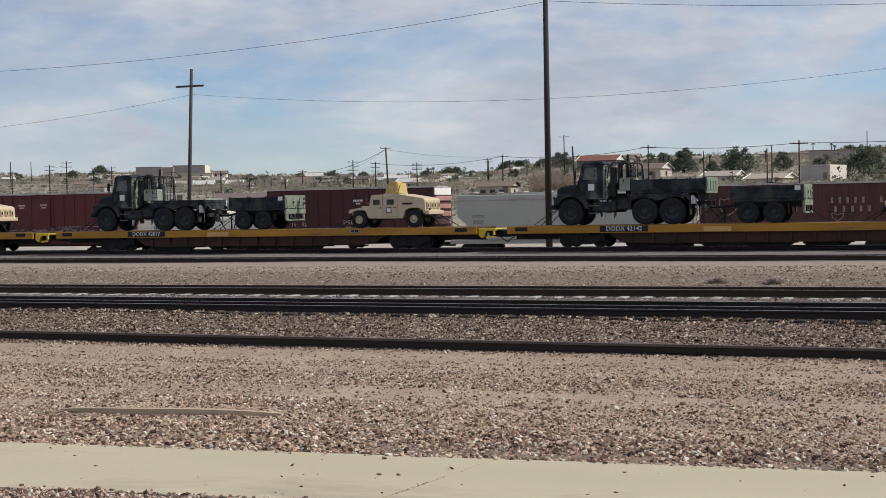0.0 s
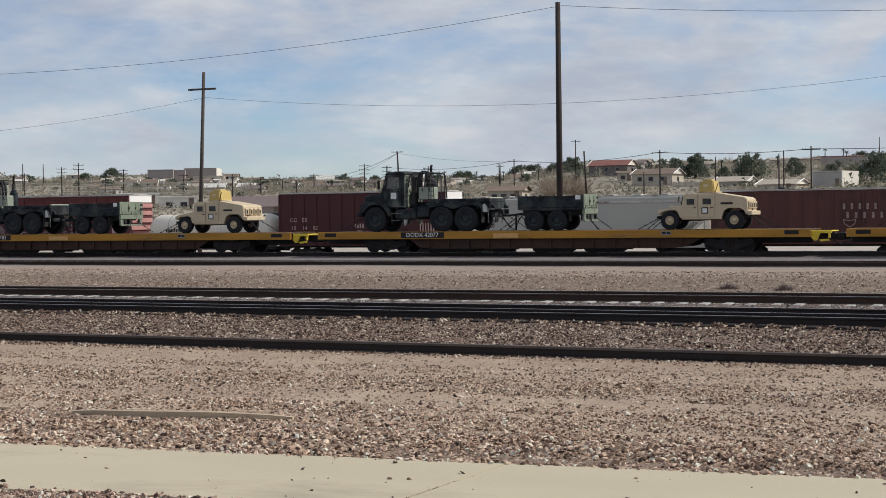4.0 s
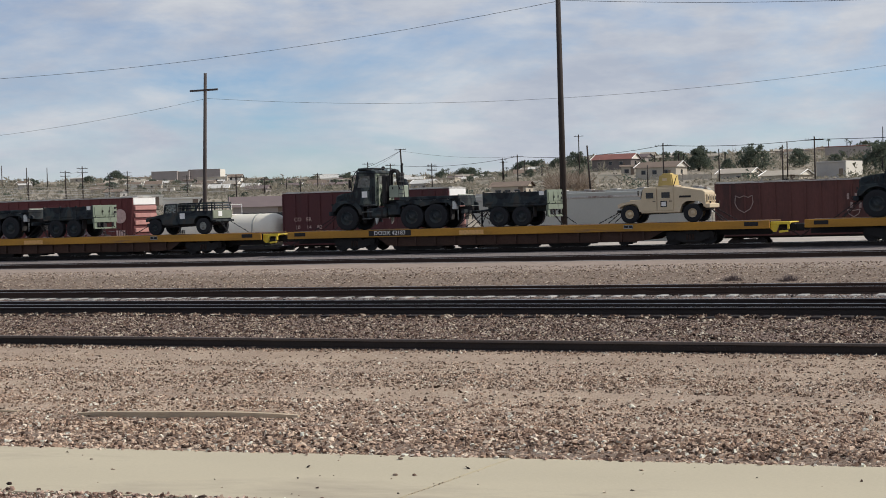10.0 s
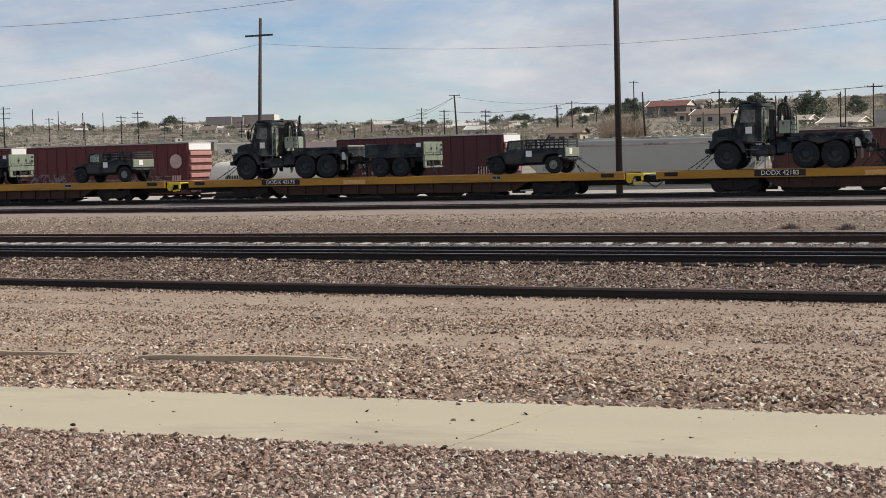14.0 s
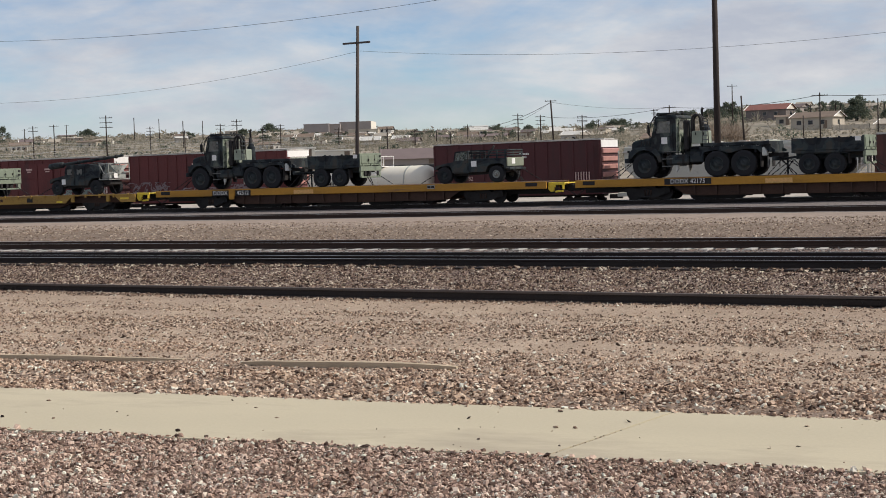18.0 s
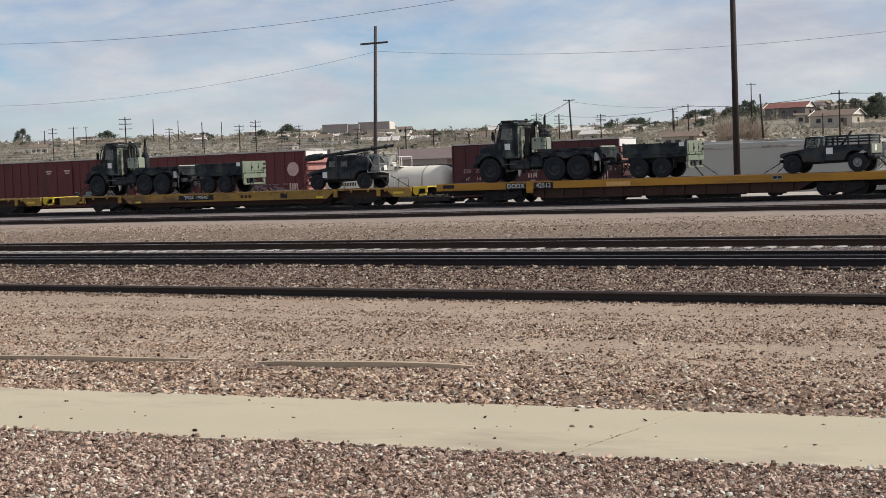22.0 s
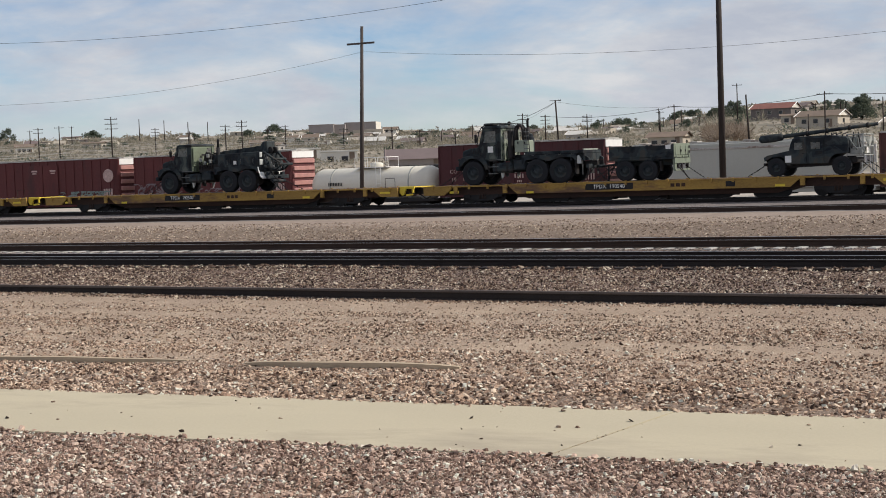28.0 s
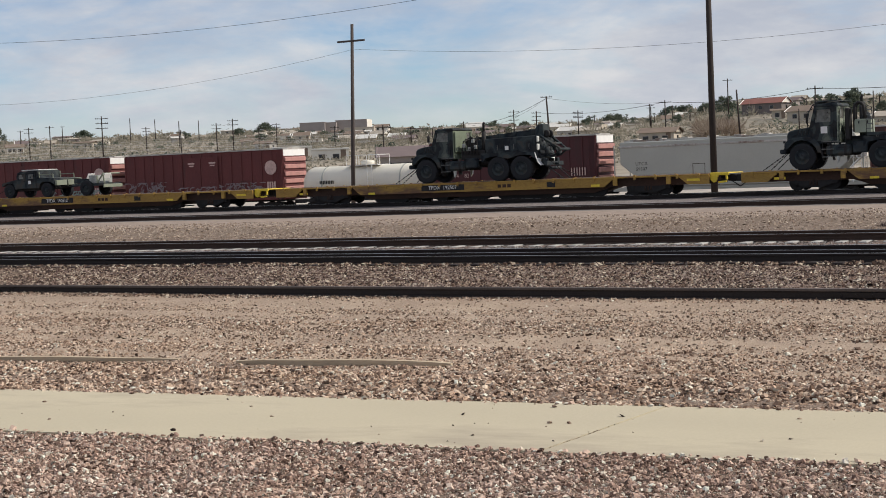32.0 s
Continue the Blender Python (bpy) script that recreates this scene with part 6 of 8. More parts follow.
def humvee_pickup():
    th = thing("military_car", "dark green military pickup with open slatted bed", "military car", group="light military cars on flatcars")
    # grey rear hubs stand in for the sunlit edges of the tyre treads
    humvee_base(th, GREEN, GREEN, RACKGREY)
    bm = bmesh.new()
    prism(bm, [(1.24, 0.55), (1.24, 1.22), (2.2, 1.30), (2.2, 0.55)], -1.06, 1.06, 0.02)
    prism(bm, [(1.30, 1.72), (1.36, 1.80), (2.2, 1.82), (2.2, 1.74)], -1.05, 1.05, 0.01)
    for y in (-1.03, 1.03):
        prism(bm, [(1.22, 1.20), (1.32, 1.76), (1.40, 1.76), (1.30, 1.20)], y - 0.03, y + 0.03)
        box(bm, 2.08, 2.2, y - 0.03, y + 0.03, 1.26, 1.78)
    part("cab", bm, GREEN, th)
    bm = bmesh.new()
    prism(bm, [(1.24, 1.22), (1.34, 1.74), (1.32, 1.74), (1.22, 1.22)], -1.0, 1.0)
    part("windscreen", bm, PANE, th)
    for y in (-1.04, 1.04):
        o = 1 if y > 0 else -1
        bm = bmesh.new()
        prism(bm, [(1.30, 1.28), (1.40, 1.72), (2.08, 1.74), (2.08, 1.28)], y - 0.006, y + 0.006)
        part("side_window", bm, PANE, th)
        bm = bmesh.new()
        box(bm, 1.32, 2.14, y + o * 0.02, y + o * 0.05, 0.62, 1.27, 0.01)
        d = part("door", bm, GREEN, th)
        bm = bmesh.new()
        box(bm, 1.98, 2.08, y + o * 0.05, y + o * 0.08, 1.10, 1.14, 0.005)
        part("handle", bm, BLACK, d)
    for y in (-0.5, 0.5):
        bm = bmesh.new()
        prism(bm, [(1.85, 1.2), (1.98, 1.62), (2.06, 1.62), (1.98, 1.2)], y - 0.22, y + 0.22, 0.02)
        part("seat_back", bm, BLACK, th)
    bm = bmesh.new()
    prism(bm, [(2.2, 0.6), (2.2, 1.36), (4.55, 1.36), (4.57, 0.78), (4.46, 0.74), (4.42, 0.97), (4.2, 1.08), (3.62, 1.08), (3.38, 0.94), (3.26, 0.6)], -1.06, 1.06, 0.02)
    part("bed", bm, GREEN, th)
    bm = bmesh.new()
    box(bm, 2.36, 2.70, -1.072, -1.066, 0.92, 1.24)
    part("placard", bm, WHITE, th, "white paper placard")
    for y in (-1.02, 1.02):
        for i in range(5):
            bm = bmesh.new()
            x = 2.4 + i * 0.53
            box(bm, x - 0.03, x + 0.03, y - 0.025, y + 0.025, 1.34, 1.84)
            part("stake", bm, GREEN, th)
        for z in (1.48, 1.62, 1.77):
            bm = bmesh.new()
            box(bm, 2.3, 4.57, y - 0.015, y + 0.015, z, z + 0.07)
            part("slat", bm, GREEN, th)
    bm = bmesh.new()
    box(bm, 4.57, 4.63, -1.04, 1.04, 0.90, 1.38, 0.01)
    # sunlight on the tailgate is put into this lighter paint
    part("tailgate", bm, LGREEN2, th, "grey-green tailgate lightened for the sun")
    bm = bmesh.new()
    box(bm, 4.57, 4.78, -1.0, 1.0, 0.70, 0.82, 0.02)
    part("rear_bumper", bm, GREEN, th)
    bm = bmesh.new()
    box(bm, 4.635, 4.645, -0.5, -0.1, 1.02, 1.32)
    part("rear_placard", bm, WHITE, th)
    for z in (1.48, 1.62, 1.77):
        bm = bmesh.new()
        box(bm, 4.57, 4.60, -1.02, 1.02, z, z + 0.07)
        part("rear_slat", bm, GREEN, th)
    bm = bmesh.new()
    bar(bm, (2.9, -0.3, 1.3), (3.5, -0.4, 2.05), 0.06, n=8)
    part("mast", bm, BLACK, th)
    chains(th, [((0.0, -0.6, 0.62), (-0.85, -1.2, 0.03)), ((0.0, 0.6, 0.62), (-0.85, 1.1, 0.03)),
                ((4.8, -0.6, 0.7), (5.7, -1.1, 0.03)), ((4.8, -0.3, 0.7), (5.4, -0.8, 0.03)), ((4.8, 0.6, 0.7), (5.7, 1.1, 0.03))])
    return th


LGREEN2 = mat("light_grey_green_paint", (0.22, 0.24, 0.18), 0.75, var=0.2, scale=2.0, fine=25, bump=0.05)


def humvee_mast():
    th = thing("military_car", "dark green four-door military car with long mast on roof", "military car", group="light military cars on flatcars")
    humvee_base(th, GREEN, GREEN)
    bm = bmesh.new()
    prism(bm, [(1.3, 0.6), (1.3, 1.24), (1.5, 1.70), (1.6, 1.80), (3.2, 1.82), (3.3, 1.36), (4.3, 1.3), (4.3, 1.06), (3.6, 1.04), (3.38, 0.92), (3.26, 0.6)], -1.06, 1.06, 0.02)
    part("body", bm, GREEN, th)
    humvee_doors(th, GREEN, [(1.36, 2.16), (2.2, 3.05)], 1.78, placard=False)
    bm = bmesh.new()
    box(bm, 1.10, 1.42, -1.125, -1.115, 0.70, 1.02)
    part("placard", bm, WHITE, th, "white paper placard")
    bm = bmesh.new()
    prism(bm, [(1.30, 1.27), (1.48, 1.67), (1.44, 1.67), (1.26, 1.27)], -0.98, 0.98)
    part("windscreen", bm, GLASS, th)
    bm = bmesh.new()
    prism(bm, [(3.12, 1.20), (3.12, 1.82), (3.4, 1.80), (4.22, 1.70), (4.30, 1.30), (4.30, 1.10)], -1.04, 1.04, 0.03)
    part("rear_cover", bm, GREEN, th)
    for ob in th.children_recursive:                  # body stretched upward to fit its height in the camera's view
        if "wheel" not in (ob.name.split(".")[0], ob.parent.name.split(".")[0]):
            for v in ob.data.vertices:
                if v.co.z > 0.9:
                    v.co.z = 0.9 + (v.co.z - 0.9) * 1.2
    bm = bmesh.new()
    bar(bm, (0.6, -0.62, 1.99), (5.55, -0.2, 2.47), 0.10, 0.085, n=12)
    mast = part("mast", bm, GREEN, th, "long rolled mast")
    bm = bmesh.new()
    lathe(bm, (0, 0, 0), "x", [(-0.62, 0.10), (-0.52, 0.19), (0.0, 0.21), (0.52, 0.19), (0.62, 0.11)], 14)
    part("mast_pod", bm, GREEN, mast, "thick dark pod at the mast's foot", at=Matrix.Translation((0.28, -0.65, 1.95)) @ Matrix.Rotation(-0.095, 4, "Y") @ Matrix.Rotation(0.085, 4, "Z"))
    for f in (0.3, 0.5, 0.72, 0.9):
        c = Vector((0.6, -0.62, 1.99)).lerp(Vector((5.55, -0.2, 2.47)), f)
        bm = bmesh.new()
        lathe(bm, c, "x", [(-0.06, 0.12), (-0.05, 0.135), (0.05, 0.135), (0.06, 0.12)], 12)
        part("mast_clamp", bm, BLACK, mast)
    for x in (3.35, 3.62, 3.9):
        bm = bmesh.new()
        tube(bm, [(x, -0.9, 1.78), (x + 0.05, -0.8, 2.02), (x + 0.2, -0.5, 2.1)], 0.03, 6)
        part("cable_loop", bm, BLACK, th)
    bm = bmesh.new()
    for x in (1.6, 3.3, 4.4):
        for y in (-0.9, 0.9):
            bar(bm, (x, y, 1.3), (x, y * 0.5, 2.1), 0.03, n=6)
    part("mast_stand", bm, BLACK, th)
    bm = bmesh.new()
    for y in (-1.0, 1.0):
        bar(bm, (4.2, y, 0.95), (4.2, y, 1.98), 0.035, n=6)
        bar(bm, (5.0, y, 0.95), (5.0, y, 1.98), 0.035, n=6)
        bar(bm, (4.2, y, 1.98), (5.0, y, 1.98), 0.035, n=6)
        bar(bm, (4.2, y, 0.95), (5.0, y, 0.95), 0.035, n=6)
        bar(bm, (4.2, y, 1.98), (4.7, y, 1.2), 0.03, n=6)
    for x, z in ((4.2, 1.98), (5.0, 1.98), (5.0, 0.95), (4.2, 0.95), (5.0, 1.4)):
        bar(bm, (x, -1.0, z), (x, 1.0, z), 0.035, n=6)
    part("rear_rack", bm, RACKGREY, th, "grey steel rack")
    bm = bmesh.new()
    box(bm, 4.25, 4.9, -0.8, 0.8, 1.0, 1.35, 0.03)
    part("generator_box", bm, RACKGREY, th)
    bm = bmesh.new()
    box(bm, 5.04, 5.05, -0.55, -0.2, 1.05, 1.35)
    part("rear_placard", bm, WHITE, th, "white paper placard")
    bm = bmesh.new()                                  # net slung in a V between the uprights
    vs = [bm.verts.new(v) for v in ((5.0, -0.92, 1.93), (5.06, -0.1, 1.28), (5.06, 0.1, 1.28), (5.0, 0.92, 1.93), (4.98, 0.4, 1.86), (4.98, -0.4, 1.86))]
    bm.faces.new(vs)
    bmesh.ops.solidify(bm, geom=list(bm.faces), thickness=0.03)
    part("slung_tarpaulin", bm, RACKGREY, th, "grey tarpaulin slung in a V")
    chains(th, [((0.0, -0.6, 0.62), (-0.85, -1.2, 0.03)), ((4.8, -0.6, 0.7), (5.7, -1.1, 0.03)), ((4.8, 0.6, 0.7), (5.7, 1.1, 0.03))])
    return th


def humvee_soft():
    th = thing("military_car", "dark green four-door military car with pale roof and open tail", "military car", group="light military cars on flatcars")
    humvee_base(th, GREEN, GREEN)
    bm = bmesh.new()
    prism(bm, [(1.3, 0.6), (1.3, 1.24), (1.5, 1.66), (1.6, 1.76), (3.2, 1.78), (3.25, 1.30), (4.6, 1.24), (4.62, 0.8), (4.44, 0.95), (4.2, 1.05), (3.6, 1.04), (3.38, 0.92), (3.26, 0.6)], -1.06, 1.06, 0.02)
    part("body", bm, GREEN, th)
    humvee_doors(th, GREEN, [(1.36, 2.16), (2.2, 3.05)], 1.74)
    bm = bmesh.new()
    box(bm, 1.7, 3.15, -0.95, 0.95, 1.79, 1.86, 0.02)
    part("roof_panel", bm, WHITE3, th, "pale roof panel")
    bm = bmesh.new()
    prism(bm, [(1.30, 1.27), (1.48, 1.63), (1.44, 1.63), (1.26, 1.27)], -0.98, 0.98)
    part("windscreen", bm, GLASS, th)
    bm = bmesh.new()
    for y in (-1.0, 1.0):
        bar(bm, (3.3, y, 1.28), (3.3, y, 1.7), 0.035, n=6)
        bar(bm, (4.5, y, 1.24), (4.5, y, 1.5), 0.035, n=6)
        bar(bm, (3.3, y, 1.5), (4.5, y, 1.5), 0.035, n=6)
    part("tail_frame", bm, LGREEN2, th)
    bm = bmesh.new()
    box(bm, 4.62, 4.8, -1.0, 1.0, 0.75, 1.1, 0.02)
    part("tailgate", bm, LGREEN2, th)
    chains(th, [((0.0, -0.6, 0.62), (-0.85, -1.2, 0.03)), ((4.7, -0.6, 0.7), (5.5, -1.1, 0.03))])
    return th


def wrecker():
    th = thing("recovery_truck", "dark green six-wheel military recovery truck with crane boom", "truck", group="military trucks on flatcars")
    truck_front(th, GREEN, RECOVERY, (5.32, 6.75), placard=False)
    for ob in th.children_recursive:                  # this cab has a lower roof
        if ob.name.split(".")[0] != "wheel" and ob.parent.name.split(".")[0] != "wheel":
            for v in ob.data.vertices:
                if v.co.z > 2.15:
                    v.co.z = 2.15 + (v.co.z - 2.15) * 0.80
    bm = bmesh.new()
    box(bm, 2.60, 2.66, -1.12, 0.25, 1.7, 2.86, 0.02)
    # added panel that stands for the sunlit back of the cab
    part("cab_back_panel", bm, RECOVERY, th, "green panel lightened as the sunlit cab back")
    bm = bmesh.new()
    bar(bm, (4.2, -0.6, 1.5), (4.2, -0.6, 2.8), 0.12, n=12)
    muffler = part("muffler", bm, BLACK, th)
    bm = bmesh.new()
    tube(bm, [(4.2, -0.6, 2.75), (4.2, -0.6, 3.2), (4.26, -0.6, 3.3)], 0.075, 10)
    part("exhaust_pipe", bm, BLACK, muffler)
    rng = random.Random(19)
    for i in range(6):                                # hydraulic lines and valves before the crane
        bm = bmesh.new()
        x = 3.0 + i * 0.2
        tube(bm, [(x, -1.0, 1.5), (x + rng.uniform(-0.1, 0.1), -1.02, 2.0), (x + rng.uniform(-0.15, 0.15), -0.95, 2.3 + 0.12 * (i % 3)), (x + 0.1, -0.5, 2.35)], 0.035, 6)
        part("hydraulic_hose", bm, BLACK, th)
    for x, z in ((3.15, 2.05), (3.5, 1.85), (3.72, 2.3), (3.9, 1.95)):
        bm = bmesh.new()
        box(bm, x - 0.08, x + 0.08, -1.12, -0.95, z - 0.11, z + 0.11, 0.02)
        part("valve_block", bm, RACKGREY, th, "grey steel valve block")
    bm = bmesh.new()
    box(bm, 2.9, 4.45, -0.95, 0.95, 1.25, 1.75, 0.04)
    part("deck_plate", bm, BLACK, th)
    bm = bmesh.new()
    lathe(bm, (3.7, 0, 1.75), "z", [(0.0, 0.62), (0.25, 0.62), (0.32, 0.45), (0.6, 0.42)], 20)
    part("crane_turntable", bm, GREEN, th)
    bm = bmesh.new()
    lathe(bm, (3.3, 0, 2.2), "y", [(-0.5, 0.28), (-0.46, 0.34), (-0.42, 0.24), (0.42, 0.24), (0.46, 0.34), (0.5, 0.28)], 18)
    part("winch_drum", bm, BLACK, th)
    # locker body with panelled doors and grab rails
    bm = bmesh.new()
    prism(bm, [(4.62, 1.45), (4.55, 1.7), (4.55, 2.36), (7.62, 2.44), (7.62, 1.45)], -1.2, 1.2, 0.04)
    body = part("body", bm, GREEN, th)
    for k in range(3):
        bm = bmesh.new()
        box(bm, 4.68 + k * 0.97, 5.56 + k * 0.97, -1.225, -1.2, 1.54, 2.28, 0.012)
        part("locker_door", bm, GREEN, body)
    for x in (5.35, 6.35, 7.3):
        bm = bmesh.new()
        tube(bm, [(x, -1.2, 1.72), (x, -1.27, 1.74), (x, -1.27, 1.98), (x, -1.2, 2.0)], 0.016, 6)
        part("handle", bm, STEPGREY, body, "worn steel handle")
    bm = bmesh.new()
    box(bm, 5.80, 6.02, -1.232, -1.226, 1.70, 1.92)
    part("placard", bm, WHITE, th, "small white placard")
    # boom: tapered box with a heavy head and sheaves
    bm = bmesh.new()
    prism(bm, [(3.5, 2.05), (3.5, 2.42), (3.9, 2.52), (7.4, 2.80), (7.4, 2.40), (4.3, 2.12)], -0.34, 0.34, 0.03)
    boom = part("crane_boom", bm, GREEN, th, "heavy crane boom")
    bm = bmesh.new()
    prism(bm, [(7.30, 2.36), (7.30, 2.84), (7.48, 3.04), (7.80, 3.06), (7.80, 2.34)], -0.44, 0.44, 0.04)
    head = part("boom_head", bm, GREEN, boom)
    for y in (-0.22, 0.22):
        bm = bmesh.new()
        lathe(bm, (7.9, y, 2.52), "y", [(-0.07, 0.16), (-0.03, 0.2), (0.03, 0.2), (0.07, 0.16)], 14)
        part("sheave", bm, BLACK, head)
    for x in (5.0, 6.0, 7.0):
        bm = bmesh.new()
        z = 2.52 + (x - 3.9) * 0.08
        box(bm, x - 0.06, x + 0.06, -0.37, 0.37, z - 0.40, z + 0.03, 0.01)
        part("boom_band", bm, GREEN, boom)
    for y in (-0.22, 0.22):
        bm = bmesh.new()
        bar(bm, (4.2, y, 1.7), (5.4, y, 2.36), 0.10, n=10)
        bar(bm, (5.3, y, 2.3), (5.9, y, 2.62), 0.06, n=10)
        part("lift_cylinder", bm, BLACK, boom)
    # tail: lit side panel, lamps, curved flaps, folded wheel-lift arms
    bm = bmesh.new()
    box(bm, 7.62, 7.70, -1.16, 1.16, 0.95, 2.44, 0.01)
    tail = part("rear_panel", bm, GREEN, th)
    for z, h, w in ((1.62, 0.34, 0.34), (2.08, 0.30, 0.26)):
        bm = bmesh.new()
        box(bm, 7.70, 7.78, -1.18, -1.18 + w, z, z + h, 0.03)
        part("tail_lamp_box", bm, WHITE3, tail, "pale grey lamp box")
    for y in (-0.98, 0.98):
        bm = bmesh.new()
        pts = [(7.58, 1.50), (7.66, 1.2), (7.78, 0.92), (7.92, 0.78)]
        prism(bm, pts + [(x + 0.03, z + 0.012) for x, z in pts[::-1]], y - 0.25, y + 0.2)
        part("mud_flap", bm, WHITE, tail, "pale curved mud flap")
    for y in (-0.75, 0.75):
        for p, q, r in (((7.7, y, 2.42), (8.35, y * 0.7, 1.95), 0.075), ((8.35, y * 0.7, 1.95), (8.85, y * 0.5, 1.62), 0.06), ((7.7, y, 1.25), (8.47, y * 0.55, 1.35), 0.07),
                        ((8.47, y * 0.55, 1.35), (8.82, y * 0.5, 1.62), 0.05), ((7.7, y, 1.9), (8.38, y * 0.6, 1.36), 0.05), ((7.89, y, 2.25), (8.10, y, 1.28), 0.045), ((7.75, y, 1.0), (8.26, y * 0.8, 0.62), 0.06)):
            bm = bmesh.new()
            bar(bm, p, q, r, n=8)
            part("lift_arm", bm, GREEN, th)
        for x, z in ((7.95, 1.72), (8.20, 1.5), (8.04, 1.05)):
            bm = bmesh.new()
            box(bm, x - 0.10, x + 0.10, y - 0.16, y + 0.12, z - 0.12, z + 0.12, 0.03)
            part("arm_bracket", bm, GREEN, th)
    for x, z, r in ((8.35, 1.95, 0.07), (8.82, 1.62, 0.08), (8.26, 0.62, 0.09), (8.10, 1.28, 0.05)):
        bm = bmesh.new()
        bar(bm, (x, -0.7, z), (x, 0.7, z), r, n=8)
        part("tow_bar", bm, GREEN, th)
    for y in (-0.5, 0.2):
        bm = bmesh.new()
        tube(bm, [(7.76, y, 2.2), (7.95, y - 0.1, 1.7), (8.13, y + 0.1, 1.9), (8.32, y, 1.45)], 0.03, 6)
        part("slack_hose", bm, BLACK, th)
    for x, z in ((7.98, 2.02), (8.26, 1.72), (8.44, 1.5), (8.16, 0.95)):
        bm = bmesh.new()
        lathe(bm, (x, -0.78, z), "y", [(-0.03, 0.08), (0.03, 0.08)], 10)
        part("pin", bm, STEPGREY, th, "light grey pin end")
    tail_of_truck(th, GREEN, 0.25, lamps=False)
    chains(th, [((-0.2, -0.7, 0.85), (-1.3, -1.25, 0.03)), ((-0.2, -0.4, 0.85), (-1.0, -0.9, 0.03)), ((-0.2, 0.7, 0.85), (-1.2, 1.1, 0.03)),
                ((7.9, -0.6, 0.8), (9.3, -1.2, 0.03)), ((7.9, -0.3, 0.8), (9.0, -0.8, 0.03)), ((8.0, -0.5, 1.2), (9.6, -1.0, 0.03)), ((7.9, 0.6, 0.8), (9.3, 1.1, 0.03))])
    return th


# olive lightened for the sun on the recovery truck's cab back
RECOVERY = mat("sunlit_olive_camouflage", (0.16, 0.19, 0.13), 0.8, var=0.18, scale=1.2, fine=25, bump=0.05, stain=(0.12, 0.14, 0.10), stain_at=0.55)


def light_trailer():
    th = thing("equipment_trailer", "light single-axle trailer with pale boxes and frame", "trailer")
    for y in (-0.9, 0.9):
        wheel(th, 1.5, y, 0.5, 0.30, GREEN)
    bm = bmesh.new()
    box(bm, 0.2, 2.9, -0.85, 0.85, 0.62, 0.78, 0.02)
    bar(bm, (0.3, 0, 0.68), (-0.9, 0, 0.62), 0.05, n=8)
    part("chassis_frame", bm, GREEN, th)
    bm = bmesh.new()
    box(bm, 0.3, 1.2, -0.8, 0.8, 0.8, 1.12, 0.03)
    part("stowage_box", bm, GREEN, th)
    bm = bmesh.new()
    box(bm, 1.6, 2.2, -0.8, 0.8, 0.78, 1.32, 0.03)
    part("pale_box", bm, RACKGREY, th)
    bm = bmesh.new()
    for p, q in (((2.3, -0.8, 0.8), (2.8, -0.8, 1.4)), ((2.8, -0.8, 1.4), (2.9, -0.8, 0.8)), ((2.8, -0.8, 1.4), (2.8, 0.8, 1.4)), ((2.3, -0.8, 0.8), (2.3, -0.8, 1.3))):
        bar(bm, p, q, 0.05, n=6)
    box(bm, 2.85, 2.95, -0.9, 0.9, 0.5, 0.72, 0.01)
    part("rear_frame", bm, LGREEN2, th)
    for x in (1.35, 2.75):
        bm = bmesh.new()
        prism(bm, [(x, 1.12), (x + 0.16, 1.42), (x + 0.20, 1.40), (x + 0.04, 1.10)], -0.75, -0.15)
        part("tilted_panel", bm, WHITE, th, "white tilted panel")
    bm = bmesh.new()
    tube(bm, [(-0.5, -0.5, 0.7), (-0.45, -0.55, 1.15), (0.3, -0.7, 1.2), (0.9, -0.75, 1.16)], 0.05, 6)
    part("hose", bm, LGREEN2, th)
    return th


# ---- set the train up ----
CARS = [(-1, "deep", "42142"), (0, "deep", "42077"), (1, "deep", "42183"), (2, "deep", "42175"), (3, "deep", "42512"), (4, "taper", "190540"), (5, "taper", "192507"), (6, "taper", "190612")]


def tail_x(k):
    """Where car k's deck ends when the clip begins."""
    return -30.0 - CAR * k


MADE = {}


def ride(key, build, x, z=DECK_Z, y=TRACK_Y):
    """Builds a kind of vehicle once and copies it for each further place."""
    if key in MADE:
        th = copy_thing(MADE[key], Matrix())
    else:
        th = MADE[key] = build()
    return riding(th, x, y, z)


def build_train():
    for k, kind, number in CARS:
        car = flatcar_deep("DODX", number) if kind == "deep" else flatcar_taper("TPDX", number)
        riding(car, tail_x(k), TRACK_Y, RAIL_Z)
    low = DECK_Z - 0.12
    fronts = {-1: -24.4, 0: -24.42, 1: -24.2, 2: -23.94, 3: -24.5, 4: -24.73}
    for k in range(-1, 5):
        x, z = tail_x(k), low if k == 4 else DECK_Z
        if k == -1:
            ride("sided_truck", lambda: cargo_truck("sides"), x + fronts[k], z)
        elif k == 0:
            ride("plain_truck", lambda: cargo_truck("plain"), x + fronts[k], z)
        else:
            ride("truck", cargo_truck, x + fronts[k], z)
        ride("trailer", cargo_trailer, x - {3: 15.78, 4: 15.67}.get(k, 15.36), z, TRACK_Y - (0.25 if k == 4 else 0.0))
        if k <= 1:
            ride("slant", humvee_slant, x - (7.75 if k == 0 else 7.87), z)
        elif k < 4:
            ride("pickup", humvee_pickup, x - (8.0 if k == 2 else 7.17), z)
    ride("mast", humvee_mast, tail_x(4) - 7.16, low, TRACK_Y - 0.35)
    ride("wrecker", wrecker, tail_x(5) - 17.57, low)
